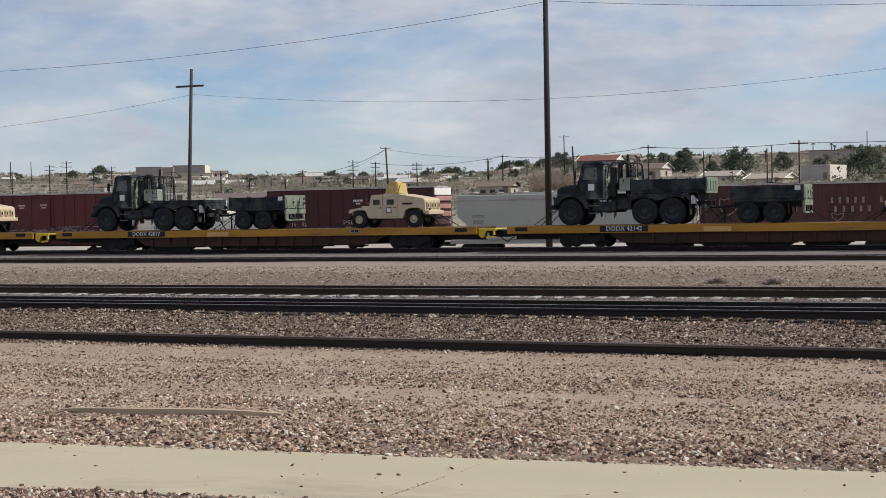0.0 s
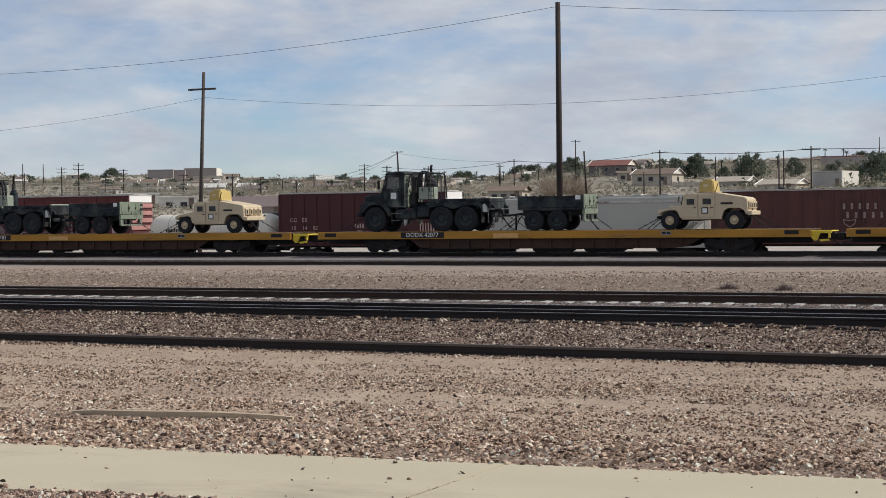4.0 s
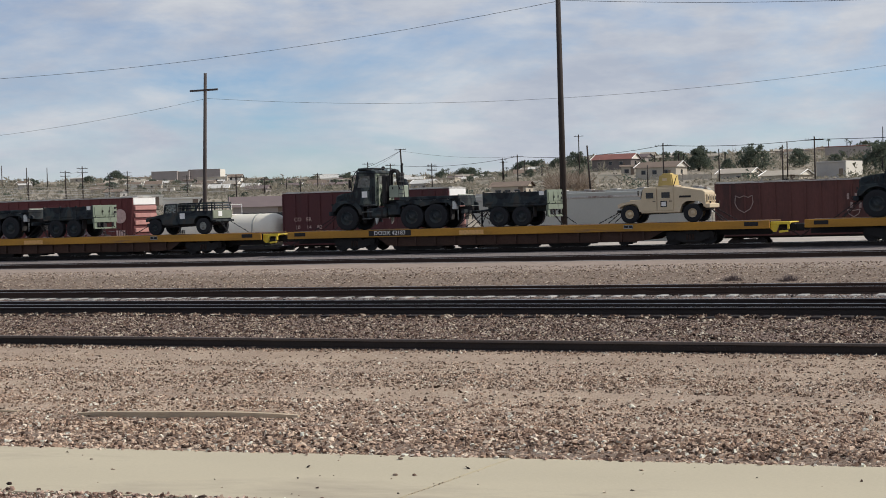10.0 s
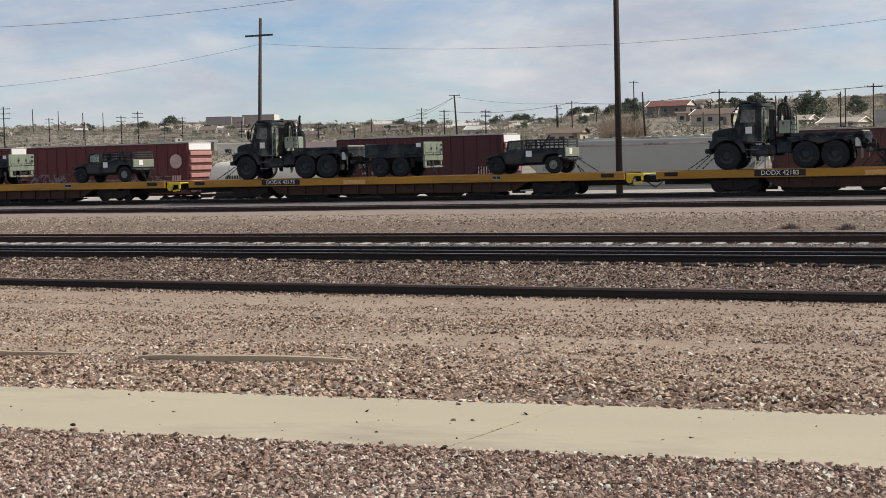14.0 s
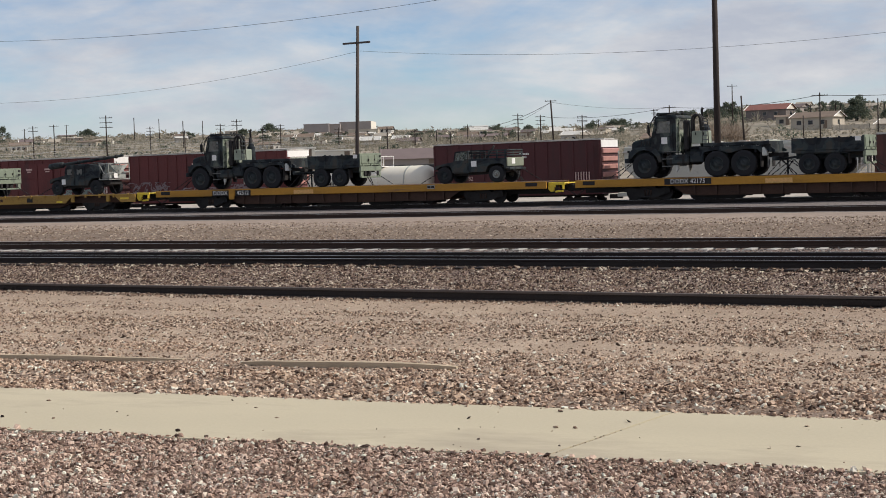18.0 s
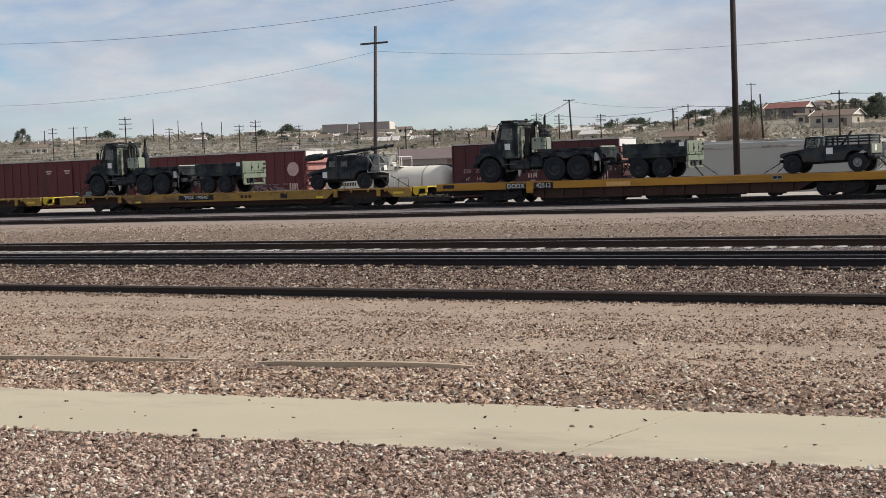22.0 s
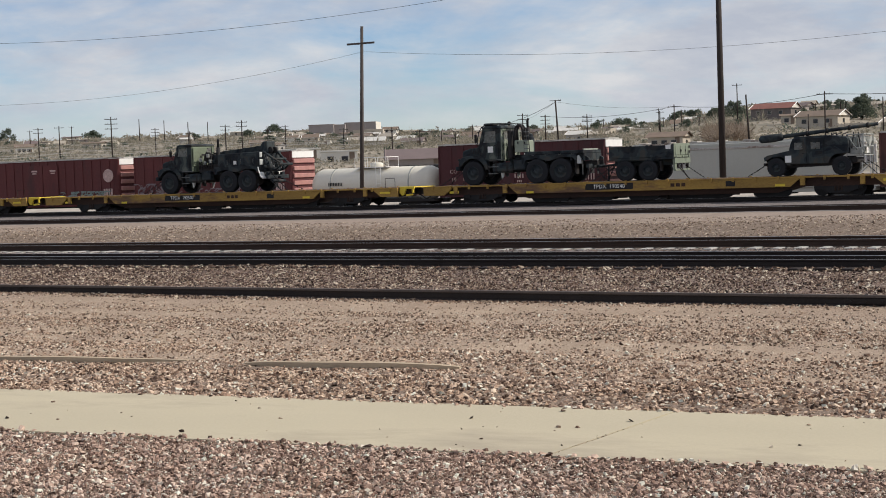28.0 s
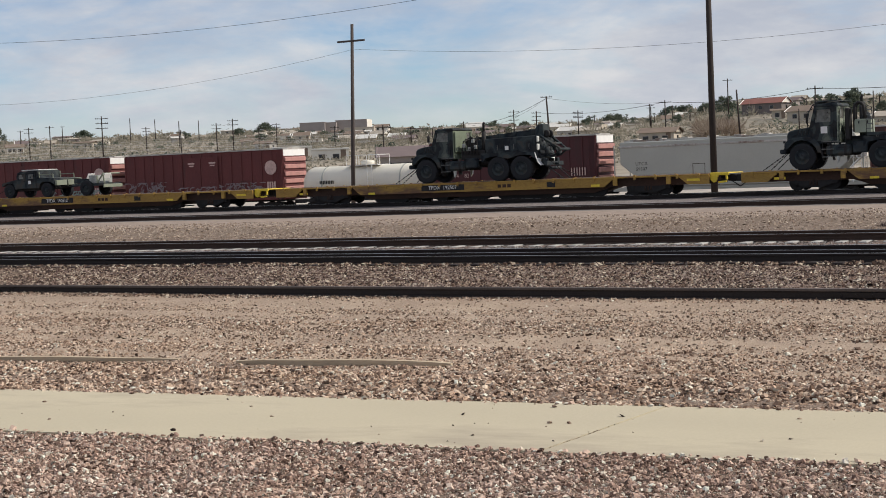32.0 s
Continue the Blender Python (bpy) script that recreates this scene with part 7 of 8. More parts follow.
    ride("soft_top", humvee_soft, tail_x(6) - 20.85, low)
    ride("light_trailer", light_trailer, tail_x(6) - 15.05, low)


build_train()

# ---- standing freight cars ----
BG_Y, BG_RAIL = 98.55, -0.7


def still_bogie(th, x):
    """A freight truck at rest: bolster, two side frames, four wheels."""
    bm = bmesh.new()
    box(bm, x - 0.2, x + 0.2, -0.95, 0.95, 0.45, 0.75, 0.03)
    bo = part("bogie", bm, BLACK, th)
    for y in (-1.0, 1.0):
        bm = bmesh.new()
        prism(bm, [(x - 1.2, 0.64), (x - 0.4, 0.72), (x + 0.4, 0.72), (x + 1.2, 0.64), (x + 1.2, 0.38), (x + 0.4, 0.18), (x - 0.4, 0.18), (x - 1.2, 0.38)], y - 0.06, y + 0.06)
        part("side_frame", bm, BLACK, bo)
    for dx in (-0.85, 0.85):
        for y in (-0.75, 0.75):
            bm = bmesh.new()
            lathe(bm, (x + dx, y, 0.42), "y", [(-0.07, 0.40), (-0.06, 0.42), (0.06, 0.42), (0.07, 0.36)], 14)
            part("wheel", bm, BLACK, bo)


def bars(th, material, x0, x1, y, z0, z1, n, name="lettering_bar", fill=0.7):
    """A row of plain bars the size of letters."""
    bm = bmesh.new()
    w = (x1 - x0) / n
    for i in range(n):
        a = x0 + i * w
        box(bm, a, a + w * fill, y - 0.008, y, z0, z1)
    return part(name, bm, material, th)


def scrawl(th, material, x0, x1, z0, z1, n, seed, y=-1.575):
    """Spray-painted strokes."""
    rng = random.Random(seed)
    for i in range(n):
        bm = bmesh.new()
        x, z = rng.uniform(x0, x1), rng.uniform(z0, z1)
        a = rng.uniform(0, 6.28)
        w = rng.uniform(0.025, 0.06)
        prev = None
        for k in range(rng.randint(5, 9)):
            a += rng.uniform(-1.1, 1.1)
            x, z = x + 0.14 * math.cos(a), min(z1, max(z0, z + 0.16 * math.sin(a)))
            nx, nz = -math.sin(a) * w, math.cos(a) * w
            row = (bm.verts.new((x - nx, y - 0.0006 * i, z - nz)), bm.verts.new((x + nx, y - 0.0006 * i, z + nz)))
            if prev:
                bm.faces.new((prev[0], row[0], row[1], prev[1]))
            prev = row
        part("graffiti_stroke", bm, material, th, "faded spray-painted graffiti")


def boxcar(name, x0, x1, roof, paint, label, doors=True, round_mark=False):
    th = thing(name, label, "boxcar", group="standing freight cars", at=pose(0, BG_Y, BG_RAIL))
    top = roof - BG_RAIL
    bm = bmesh.new()
    box(bm, x0, x1, -1.5, 1.5, 0.95, top - 0.12, 0.02)
    part("body", bm, paint, th)
    n = max(8, int((x1 - x0) / 0.95))
    bm = bmesh.new()
    box(bm, -0.05, 0.05, -1.56, -1.5, 1.0, top - 0.2, 0.008)
    post = mesh_of("side_post", bm, paint)
    for i in range(n + 1):
        ob = new("side_post", post)
        ob.parent, ob.location.x = th, x0 + 0.06 + (x1 - x0 - 0.12) * i / n
    bm = bmesh.new()
    prism(bm, [(x0 - 0.03, top - 0.12), (x0 - 0.03, top - 0.06), (x1 + 0.03, top - 0.06), (x1 + 0.03, top - 0.12)], -1.56, 1.56)
    prism(bm, [(x0 - 0.03, top - 0.06), (x0 - 0.03, top), (x1 + 0.03, top), (x1 + 0.03, top - 0.06)], -0.9, 0.9)
    part("roof", bm, ROOF, th, "pale galvanised roof")
    bm = bmesh.new()
    box(bm, x1, x1 + 0.05, -1.5, 1.5, 0.95, top - 0.64)
    end = part("end_wall", bm, paint, th)
    for k in range(6):
        z = 1.05 + (top - 2.1) * k / 5
        bm = bmesh.new()
        box(bm, x1 + 0.05, x1 + 0.17, -1.42, 1.42, z, z + 0.34, 0.04)
        part("end_rib", bm, ENDPINK, end, "red rib painted pink for the sun on it")
    bm = bmesh.new()
    box(bm, x1, x1 + 0.04, -1.45, 1.45, top - 0.62, top - 0.14)
    part("end_band", bm, WHITE, th, "white band across the end's top")
    if doors:
        c = (x0 + x1) / 2
        for a, b in ((c - 1.7, c), (c, c + 1.7)):
            bm = bmesh.new()
            box(bm, a + 0.03, b - 0.03, -1.62, -1.56, 1.05, top - 0.45, 0.01)
            for z in (1.6, 2.4, 3.2):
                box(bm, a + 0.1, b - 0.1, -1.64, -1.62, z, z + 0.06)
            part("sliding_door", bm, paint, th)
    bm = bmesh.new()
    box(bm, x0 + 0.3, x1 - 0.3, -0.4, 0.4, 0.80, 0.95)
    box(bm, x1, x1 + 0.9, -0.15, 0.15, 0.6, 0.9, 0.03)
    box(bm, x0 - 0.9, x0, -0.15, 0.15, 0.6, 0.9, 0.03)
    part("underframe", bm, BLACK, th)
    for x in (x0 + 1.9, x1 - 1.9):
        still_bogie(th, x)
    bm = bmesh.new()
    ladder(bm, x1 - 0.3, -1.6, 1.1, top - 0.3, 0.4, "x", 9)
    part("ladder", bm, paint, th)
    if round_mark:
        bm = bmesh.new()
        lathe(bm, (x1 - 1.12, -1.575, 3.42), "y", [(-0.005, 0.54), (0.005, 0.54)], 24)
        part("round_emblem", bm, FADED, th, "faded pale round emblem")
        for a in (c - 1.25, c + 0.80):
            bm = bmesh.new()
            box(bm, a, a + 0.65, -1.63, -1.62, 3.92, 4.05)
            box(bm, a + 0.1, a + 0.55, -1.63, -1.62, 3.74, 3.84)
            part("faded_lettering", bm, FADED, th)
    return th


TEAL = mat("faded_teal_spray", (0.20, 0.255, 0.24), 0.8, var=0.3, scale=6, fine=30, bump=0)
GREYSPRAY = mat("faded_grey_spray", (0.21, 0.165, 0.175), 0.8, var=0.35, scale=6, fine=30, bump=0)
ROOF = mat("galvanised_roof", (0.46, 0.44, 0.41), 0.65, 0.2, var=0.35, scale=1, fine=10, bump=0.05, stain=(0.22, 0.16, 0.13), stain_at=0.52)
# car red turned pink to carry the sunlight on the end ribs
ENDPINK = mat("sunlit_end_red", (0.42, 0.21, 0.185), 0.75, var=0.2, scale=2, fine=20, bump=0.05, stain=(0.12, 0.05, 0.045), stain_at=0.62)
PALETEXT = mat("worn_white_lettering_paint", (0.31, 0.235, 0.215), 0.8, var=0.4, scale=5, fine=20, bump=0.02)
FADED = mat("faded_pink_white", (0.50, 0.36, 0.33), 0.8, var=0.3, scale=4, fine=20, bump=0.02)

car = boxcar("boxcar", -100.6, -84.15, 4.21, OXIDE, "oxide red boxcar with round emblem and teal graffiti", round_mark=True)
scrawl(car, TEAL, -90.3, -85.9, 1.6, 2.15, 46, 1)
bars(car, FADED, -85.8, -84.8, -1.57, 1.85, 2.35, 4)
car = boxcar("boxcar", -82.57, -67.1, 4.19, OXIDE, "oxide red boxcar with round emblem and grey graffiti", round_mark=True)
scrawl(car, GREYSPRAY, -82.2, -78.5, 1.5, 2.6, 44, 2)
scrawl(car, GREYSPRAY, -78.3, -73.5, 1.45, 2.1, 34, 3, -1.65)
scrawl(car, GREYSPRAY, -73.0, -69.2, 1.5, 2.3, 40, 4)
bars(car, FADED, -68.6, -67.75, -1.57, 1.85, 2.35, 4)
car = boxcar("boxcar", -54.3, -41.3, 4.07, MAROON, "dark maroon boxcar with pale roof", doors=False)
bars(car, WHITE, -47.4, -46.65, -1.566, 3.78, 3.92, 6)
bars(car, WHITE, -47.2, -46.85, -1.566, 3.58, 3.70, 4)
bars(car, FADED, -43.2, -42.0, -1.566, 1.95, 2.5, 6, fill=0.4)
bars(car, FADED, -48.2, -47.4, -1.566, 2.2, 2.5, 4, fill=0.5)
bars(car, FADED, -48.0, -47.6, -1.566, 1.9, 2.05, 3, fill=0.6)
for word, x, z in (("CO", -53.05, 2.78), ("ER", -52.15, 2.78), ("10", -53.05, 2.22), ("14", -52.15, 2.22), ("82", -51.3, 2.22)):
    letters(word, 0.40, FADED, car, pose(x, -1.57, z, 90, 0, 0), label="worn white car marking")
car = boxcar("boxcar", -22.9, -9.6, 3.72, RUSTRED, "rust red boxcar with faded white lettering bars", doors=False)
bars(car, PALETEXT, -14.65, -12.3, -1.566, 3.1, 3.46, 5, fill=0.3)
bars(car, PALETEXT, -14.45, -11.9, -1.566, 2.56, 2.92, 5, fill=0.3)
bars(car, PALETEXT, -11.7, -9.9, -1.566, 3.1, 3.46, 4, fill=0.3)
bars(car, PALETEXT, -11.4, -10.1, -1.566, 2.56, 2.92, 3, fill=0.3)
bm = bmesh.new()
shield = [(-14.63, 2.46), (-14.25, 2.40), (-13.87, 2.46), (-13.95, 2.2), (-14.25, 2.0), (-14.55, 2.2)]
for (a, b), (c, d) in zip(shield, shield[1:] + shield[:1]):
    bar(bm, (a, -1.57, b), (c, -1.57, d), 0.03, n=5)
part("emblem_outline", bm, PALETEXT, car, "faded white shield outline")
bm = bmesh.new()
shield = [(-21.55, 3.52), (-21.3, 3.40), (-21.02, 3.50), (-20.75, 3.40), (-20.5, 3.52), (-20.45, 3.05), (-20.62, 2.68), (-21.02, 2.44), (-21.42, 2.68), (-21.6, 3.05)]
for (a, b), (c, d) in zip(shield, shield[1:] + shield[:1]):
    bar(bm, (a, -1.57, b), (c, -1.57, d), 0.03, n=5)
part("emblem_outline", bm, PALETEXT, car, "faded white shield outline")
boxcar("boxcar", -8.85, 6.5, 2.62, RUSTRED, "low rust red boxcar at the end of the row", doors=False)


def hopper(x0, x1, roof):
    th = thing("hopper_car", "pale grey covered hopper with sloped ends", "hopper car", group="standing freight cars", at=pose(0, BG_Y, BG_RAIL))
    top = roof - BG_RAIL
    bm = bmesh.new()
    prism(bm, [(x0 + 0.6, top - 0.35), (x0 + 0.6, 2.6), (x0 + 2.6, 1.0), (x1 - 2.6, 1.0), (x1 - 0.6, 2.6), (x1 - 0.6, top - 0.35), (x1 - 0.6, top - 0.1), (x0 + 0.6, top - 0.1)], -1.5, 1.5, 0.05)
    part("body", bm, GREYCAR, th)
    bm = bmesh.new()
    box(bm, x0 + 0.5, x1 - 0.5, -1.54, 1.54, top - 0.5, top - 0.36, 0.02)
    box(bm, x0 + 0.5, x1 - 0.5, -0.5, 0.5, top - 0.1, top + 0.02)
    part("roof_rail", bm, ROOF, th)
    for i in range(9):
        bm = bmesh.new()
        x = x0 + 1.2 + (x1 - x0 - 2.4) * i / 8
        box(bm, x - 0.25, x + 0.25, -0.45, 0.45, top + 0.02, top + 0.1, 0.02)
        part("roof_hatch", bm, ROOF, th)
    letters("UTCX", 0.32, BLACK, th, pose(-38.07, -1.503, 2.58, 90, 0, 0), label="worn black car marking")
    letters("59307", 0.32, BLACK, th, pose(-38.07, -1.503, 2.22, 90, 0, 0), label="worn black car marking")
    bm = bmesh.new()
    box(bm, x0, x1, -1.4, 1.4, 0.75, 1.0, 0.02)
    for x in (x0 + 0.15, x1 - 0.15):
        for y in (-1.4, 1.4):
            bar(bm, (x, y, 0.9), (x, y, top - 0.3), 0.05, n=6)
    part("underframe", bm, GREYCAR, th)
    bm = bmesh.new()
    ladder(bm, x1 - 0.02, -1.2, 0.9, top - 0.2, 0.5, "y", 9)
    ladder(bm, x1 - 0.5, -1.5, 0.9, top - 0.2, 0.5, "x", 9)
    bar(bm, (x1 - 1.9, -1.4, 0.9), (x1 - 0.4, -1.4, 2.4), 0.05, n=6)
    part("ladder", bm, WHITE, th, "white painted ladders")
    bm = bmesh.new()
    box(bm, x1 - 0.6, x1 - 0.52, -1.45, 1.45, 2.5, top - 0.3)
    part("end_sheet", bm, WHITE, th, "white end sheet")
    for x in (x0 + 1.9, x1 - 1.9):
        still_bogie(th, x)
    return th


hopper(-40.2, -23.2, 3.46)


def tank_car(x0, x1, top_z):
    th = thing("tank_car", "cream white tank car with top walkway", "tank car", group="standing freight cars", at=pose(0, BG_Y, BG_RAIL))
    top = top_z - BG_RAIL
    r = 1.25
    zc = top - r
    bm = bmesh.new()
    lathe(bm, (0, 0, zc), "x", [(x0, 0.3), (x0 + 0.12, 0.8), (x0 + 0.4, 1.12), (x0 + 0.75, r), (x1 - 0.75, r), (x1 - 0.4, 1.12), (x1 - 0.12, 0.8), (x1, 0.3)], 32)
    part("tank", bm, TANK, th)
    c = (x0 + x1) / 2
    bm = bmesh.new()
    lathe(bm, (c, 0, top - 0.05), "z", [(0, 0.5), (0.35, 0.5), (0.42, 0.3)], 16)
    part("dome", bm, TANK, th)
    bm = bmesh.new()
    box(bm, c - 1.4, c + 1.4, -0.9, 0.9, top - 0.02, top + 0.03)
    for y in (-0.9, 0.9):
        for i in range(4):
            x = c - 1.35 + i * 0.9
            bar(bm, (x, y, top), (x, y, top + 0.75), 0.025, n=6)
        bar(bm, (c - 1.35, y, top + 0.75), (c + 1.35, y, top + 0.75), 0.025, n=6)
    for x in (c - 1.35, c + 1.35):
        bar(bm, (x, -0.9, top + 0.75), (x, 0.9, top + 0.75), 0.025, n=6)
    part("walkway", bm, WHITE, th, "white railed walkway")
    bm = bmesh.new()
    box(bm, x0 - 0.2, x1 + 0.2, -1.3, 1.3, 0.7, 0.9, 0.02)
    part("underframe", bm, BLACK, th)
    for x in (x0 + 1.8, x1 - 1.8):
        still_bogie(th, x)
    bars(th, BLACK, -64.0, -62.7, -1.28, 2.0, 2.25, 9, "lettering_bar", 0.55)
    bm = bmesh.new()
    for y in (-1.26, 1.26):
        box(bm, x0 + 1.0, x1 - 1.0, y - 0.04, y + 0.04, 0.9, 1.0)
    part("side_rail", bm, BLACK, th)
    for x in (c - 3.4, c + 3.4):
        bm = bmesh.new()
        lathe(bm, (x, 0, zc), "x", [(-0.06, r + 0.015), (0.06, r + 0.015)], 32)
        part("tank_band", bm, GREYCAR, th, "stained band round the tank")
    bm = bmesh.new()
    ladder(bm, c + 0.9, -1.32, 0.9, top, 0.4, "x", 7)
    part("ladder", bm, WHITE, th)
    return th


tank_car(-65.9, -55.0, 2.6)


# ---- poles and wires ----
def pole(name, label, x, y, z0, z1, r0, r1, arms=(), lean=(0, 0), turn=0.0, group="", pins=True, wood=None):
    wood = wood or WOOD
    th = thing(name, label, "utility pole", group=group, at=pose(x, y, z0, 0, 0, turn))
    h = z1 - z0
    bm = bmesh.new()
    bar(bm, (0, 0, 0), (lean[0], lean[1], h), r0, r1, n=10)
    part("shaft", bm, wood, th)
    for z, w in arms:
        bm = bmesh.new()
        a = (z - z0) / h
        box(bm, lean[0] * a - w / 2, lean[0] * a + w / 2, lean[1] * a - r1 - 0.1, lean[1] * a - r1, z - z0 - 0.06, z - z0 + 0.06)
        arm = part("crossarm", bm, wood, th)
        for k in (-0.46, -0.3, 0.3, 0.46) if pins else ():
            bm = bmesh.new()
            lathe(bm, (lean[0] * a + w * k, lean[1] * a - r1 - 0.05, z - z0 + 0.06), "z", [(0, 0.02), (0.05, 0.05), (0.10, 0.03), (0.15, 0.045)], 6)
            part("insulator", bm, BLACK, arm)
    return th


pole("utility_pole", "tall dark wooden utility pole beside the tracks", -28.93, 85, -0.6, 14.6, 0.21, 0.15, [], (0.0, 0), group="yard poles")
pole("utility_pole", "brown wooden utility pole with one crossarm", -53.42, 85, -0.6, 11.7, 0.15, 0.10, [(10.6, 2.05)], (0.55, 0), group="yard poles", pins=False, wood=GREYWOOD)


def cable(name, label, p, q, sag, r=0.012, n=24):
    p, q = Vector(p), Vector(q)
    bm = bmesh.new()
    pts = [p.lerp(q, i / n) - Vector((0, 0, sag * 4 * (i / n) * (1 - i / n))) for i in range(n + 1)]
    side = Vector((q.y - p.y, p.x - q.x, 0)).normalized()
    rings = [[bm.verts.new(c + r * (math.cos(k * 1.2566) * side + math.sin(k * 1.2566) * Vector((0, 0, 1)))) for k in range(5)] for c in pts]
    for a, b in zip(rings, rings[1:]):
        for k in range(5):
            bm.faces.new((a[k], a[(k + 1) % 5], b[(k + 1) % 5], b[k]))
    return solid(name, bm, WIRE, label, "cable", group="overhead wires")


W = "thin dark overhead wire between poles"
cable("overhead_wire", W, (-29.1, 85, 14.35), (-105, 85, 14.5), 2.1, 0.012, 40)
cable("overhead_wire", W, (-28.7, 85, 14.4), (31, 85, 14.4), 1.66, 0.012, 40)
cable("overhead_wire", W, (-53.0, 85, 10.05), (-105, 85, 9.7), 1.69, 0.008, 40)
cable("overhead_wire", W, (-52.8, 85, 10.08), (1, 85, 10.7), 1.61, 0.008, 40)

# ---- the hillside town beyond the yard; placed by bearing (degrees to the left of straight across) and distance ----
def spot(az, r):
    x, y = -r * math.sin(radians(az)), r * math.cos(radians(az))
    return x, y, ground_z(x, y)


def reach(az, el):
    """How far off the hill's face rises el degrees above the eye."""
    r = 230
    while r < 1120:
        z = spot(az, r)[2]
        if math.degrees(math.atan2(z - EYE[2], r)) >= el:
            break
        r += 8
    return r


def height_at(r, el):
    return EYE[2] + r * math.tan(radians(el))


def leaf_material(name, stops):
    """Leaf colours by clump, with light coming through the leaves."""
    m = stone_material(name, stops, 0.9)
    nt = m.node_tree
    N, L = nt.nodes.new, nt.links.new
    b, out = nt.nodes["Principled BSDF"], nt.nodes["Material Output"]
    tr, mx = N("ShaderNodeBsdfTranslucent"), N("ShaderNodeMixShader")
    mx.inputs[0].default_value = 0.45
    L(b.inputs["Base Color"].links[0].from_socket, tr.inputs["Color"])
    L(b.outputs[0], mx.inputs[1])
    L(tr.outputs[0], mx.inputs[2])
    L(mx.outputs[0], out.inputs["Surface"])
    return m


# scrub tones lifted and greyed: distance haze put into the colour
SCRUB = leaf_material("dry_scrub", [(0.0, (0.302, 0.291, 0.218)), (0.4, (0.386, 0.358, 0.280)), (0.75, (0.482, 0.437, 0.353)), (1.0, (0.594, 0.538, 0.448))])
PINE = leaf_material("dark_green_foliage", [(0.0, (0.085, 0.11, 0.09)), (0.5, (0.155, 0.19, 0.145)), (1.0, (0.26, 0.30, 0.22))])
OLIVE = leaf_material("olive_brush", [(0.0, (0.12, 0.125, 0.085)), (0.5, (0.20, 0.20, 0.14)), (1.0, (0.30, 0.29, 0.21))])
THICKET = leaf_material("bare_brown_twigs", [(0.0, (0.24, 0.185, 0.14)), (0.5, (0.36, 0.285, 0.22)), (1.0, (0.48, 0.40, 0.32))])
STUCCO = mat("tan_stucco", (0.47, 0.415, 0.34), 0.9, var=0.12, scale=0.4, fine=8, bump=0.05)
PALEWALL = mat("pale_wall", (0.70, 0.66, 0.58), 0.9, var=0.1, scale=0.4, fine=8, bump=0.05)
OFFICEWALL = mat("grey_brown_wall", (0.34, 0.30, 0.28), 0.9, var=0.12, scale=0.3, fine=6, bump=0.05)
GREYWALL = mat("brown_grey_wall", (0.33, 0.29, 0.265), 0.9, var=0.12, scale=0.3, fine=6, bump=0.05)
DARKWALL = mat("weathered_board_wall", (0.17, 0.145, 0.135), 0.9, var=0.25, scale=0.5, fine=8, bump=0.08)
REDROOF = mat("red_roof_tile", (0.24, 0.10, 0.08), 0.85, var=0.2, scale=0.6, fine=8, bump=0.1)
BROWNROOF = mat("brown_shingle", (0.20, 0.15, 0.115), 0.9, var=0.2, scale=0.6, fine=8, bump=0.1)
PURPLEROOF = mat("purple_brown_roof", (0.17, 0.13, 0.125), 0.85, var=0.15, scale=0.6, fine=8, bump=0.08)
TANROOF = mat("pale_tan_shingle", (0.40, 0.35, 0.285), 0.85, var=0.15, scale=0.6, fine=8, bump=0.08)
CONCRETEWALL = mat("grey_concrete_wall", (0.40, 0.375, 0.345), 0.9, var=0.15, scale=0.4, fine=8, bump=0.06)
PALEROOF = mat("pale_metal_roof", (0.62, 0.60, 0.55), 0.6, var=0.1, scale=0.6, fine=8, bump=0.05)


def leaves(rng, centres, radii, per, size):
    """Small leaf triangles in clumps."""
    n = len(centres)
    d = rng.normal(size=(n, per, 3))
    d /= np.linalg.norm(d, axis=2, keepdims=True)
    c = centres[:, None] + d * (rng.random((n, per, 1)) ** 0.4) * radii[:, None]
    t = rng.normal(size=(n, per, 3, 3))
    t /= np.linalg.norm(t, axis=3, keepdims=True)
    return (c[:, :, None] + t * size * (0.5 + rng.random((n, per, 1, 1)))).reshape(-1, 3)


def scrub(name, label, n, r0, r1, size, seed, material, az0=2, az1=52, per=46, leaf=0.24):
    rng = np.random.default_rng(seed)
    got, rad = [], []
    while len(got) < n:
        az, r = az0 + (az1 - az0) * rng.random(), (r0 * r0 + (r1 * r1 - r0 * r0) * rng.random()) ** 0.5
        x, y, z = spot(az, r)
        if 0.5 + 0.9 * noise.noise((x / 60, y / 60, 5.0)) < rng.random():
            continue
        s = size[0] + (size[1] - size[0]) * rng.random() ** 2
        got.append((x, y, z + 0.35 * s))
        rad.append((s, s, 0.6 * s))
    pts = leaves(rng, np.array(got), np.array(rad), per, leaf * size[1])
    return tagged(new(name, tri_mesh(name, pts, material)), label, "shrubs", kind="stuff")


scrub("scrub", "dry olive and brown desert scrub covering the hillside", 6500, 200, 560, (0.4, 1.5), 11, SCRUB, per=18, leaf=0.19)
scrub("far_scrub", "dry olive and brown scrub on the far hilltop", 9000, 480, 1120, (0.6, 2.8), 12, SCRUB, per=16, leaf=0.16)
scrub("skyline_brush", "grey-green brush and low trees along the hilltop", 420, 900, 1140, (1.5, 5.0), 16, SCRUB, per=40)
scrub("green_scrub", "scattered dark green bushes on the hillside", 300, 300, 1000, (1.0, 3.0), 13, PINE, per=60, leaf=0.14)
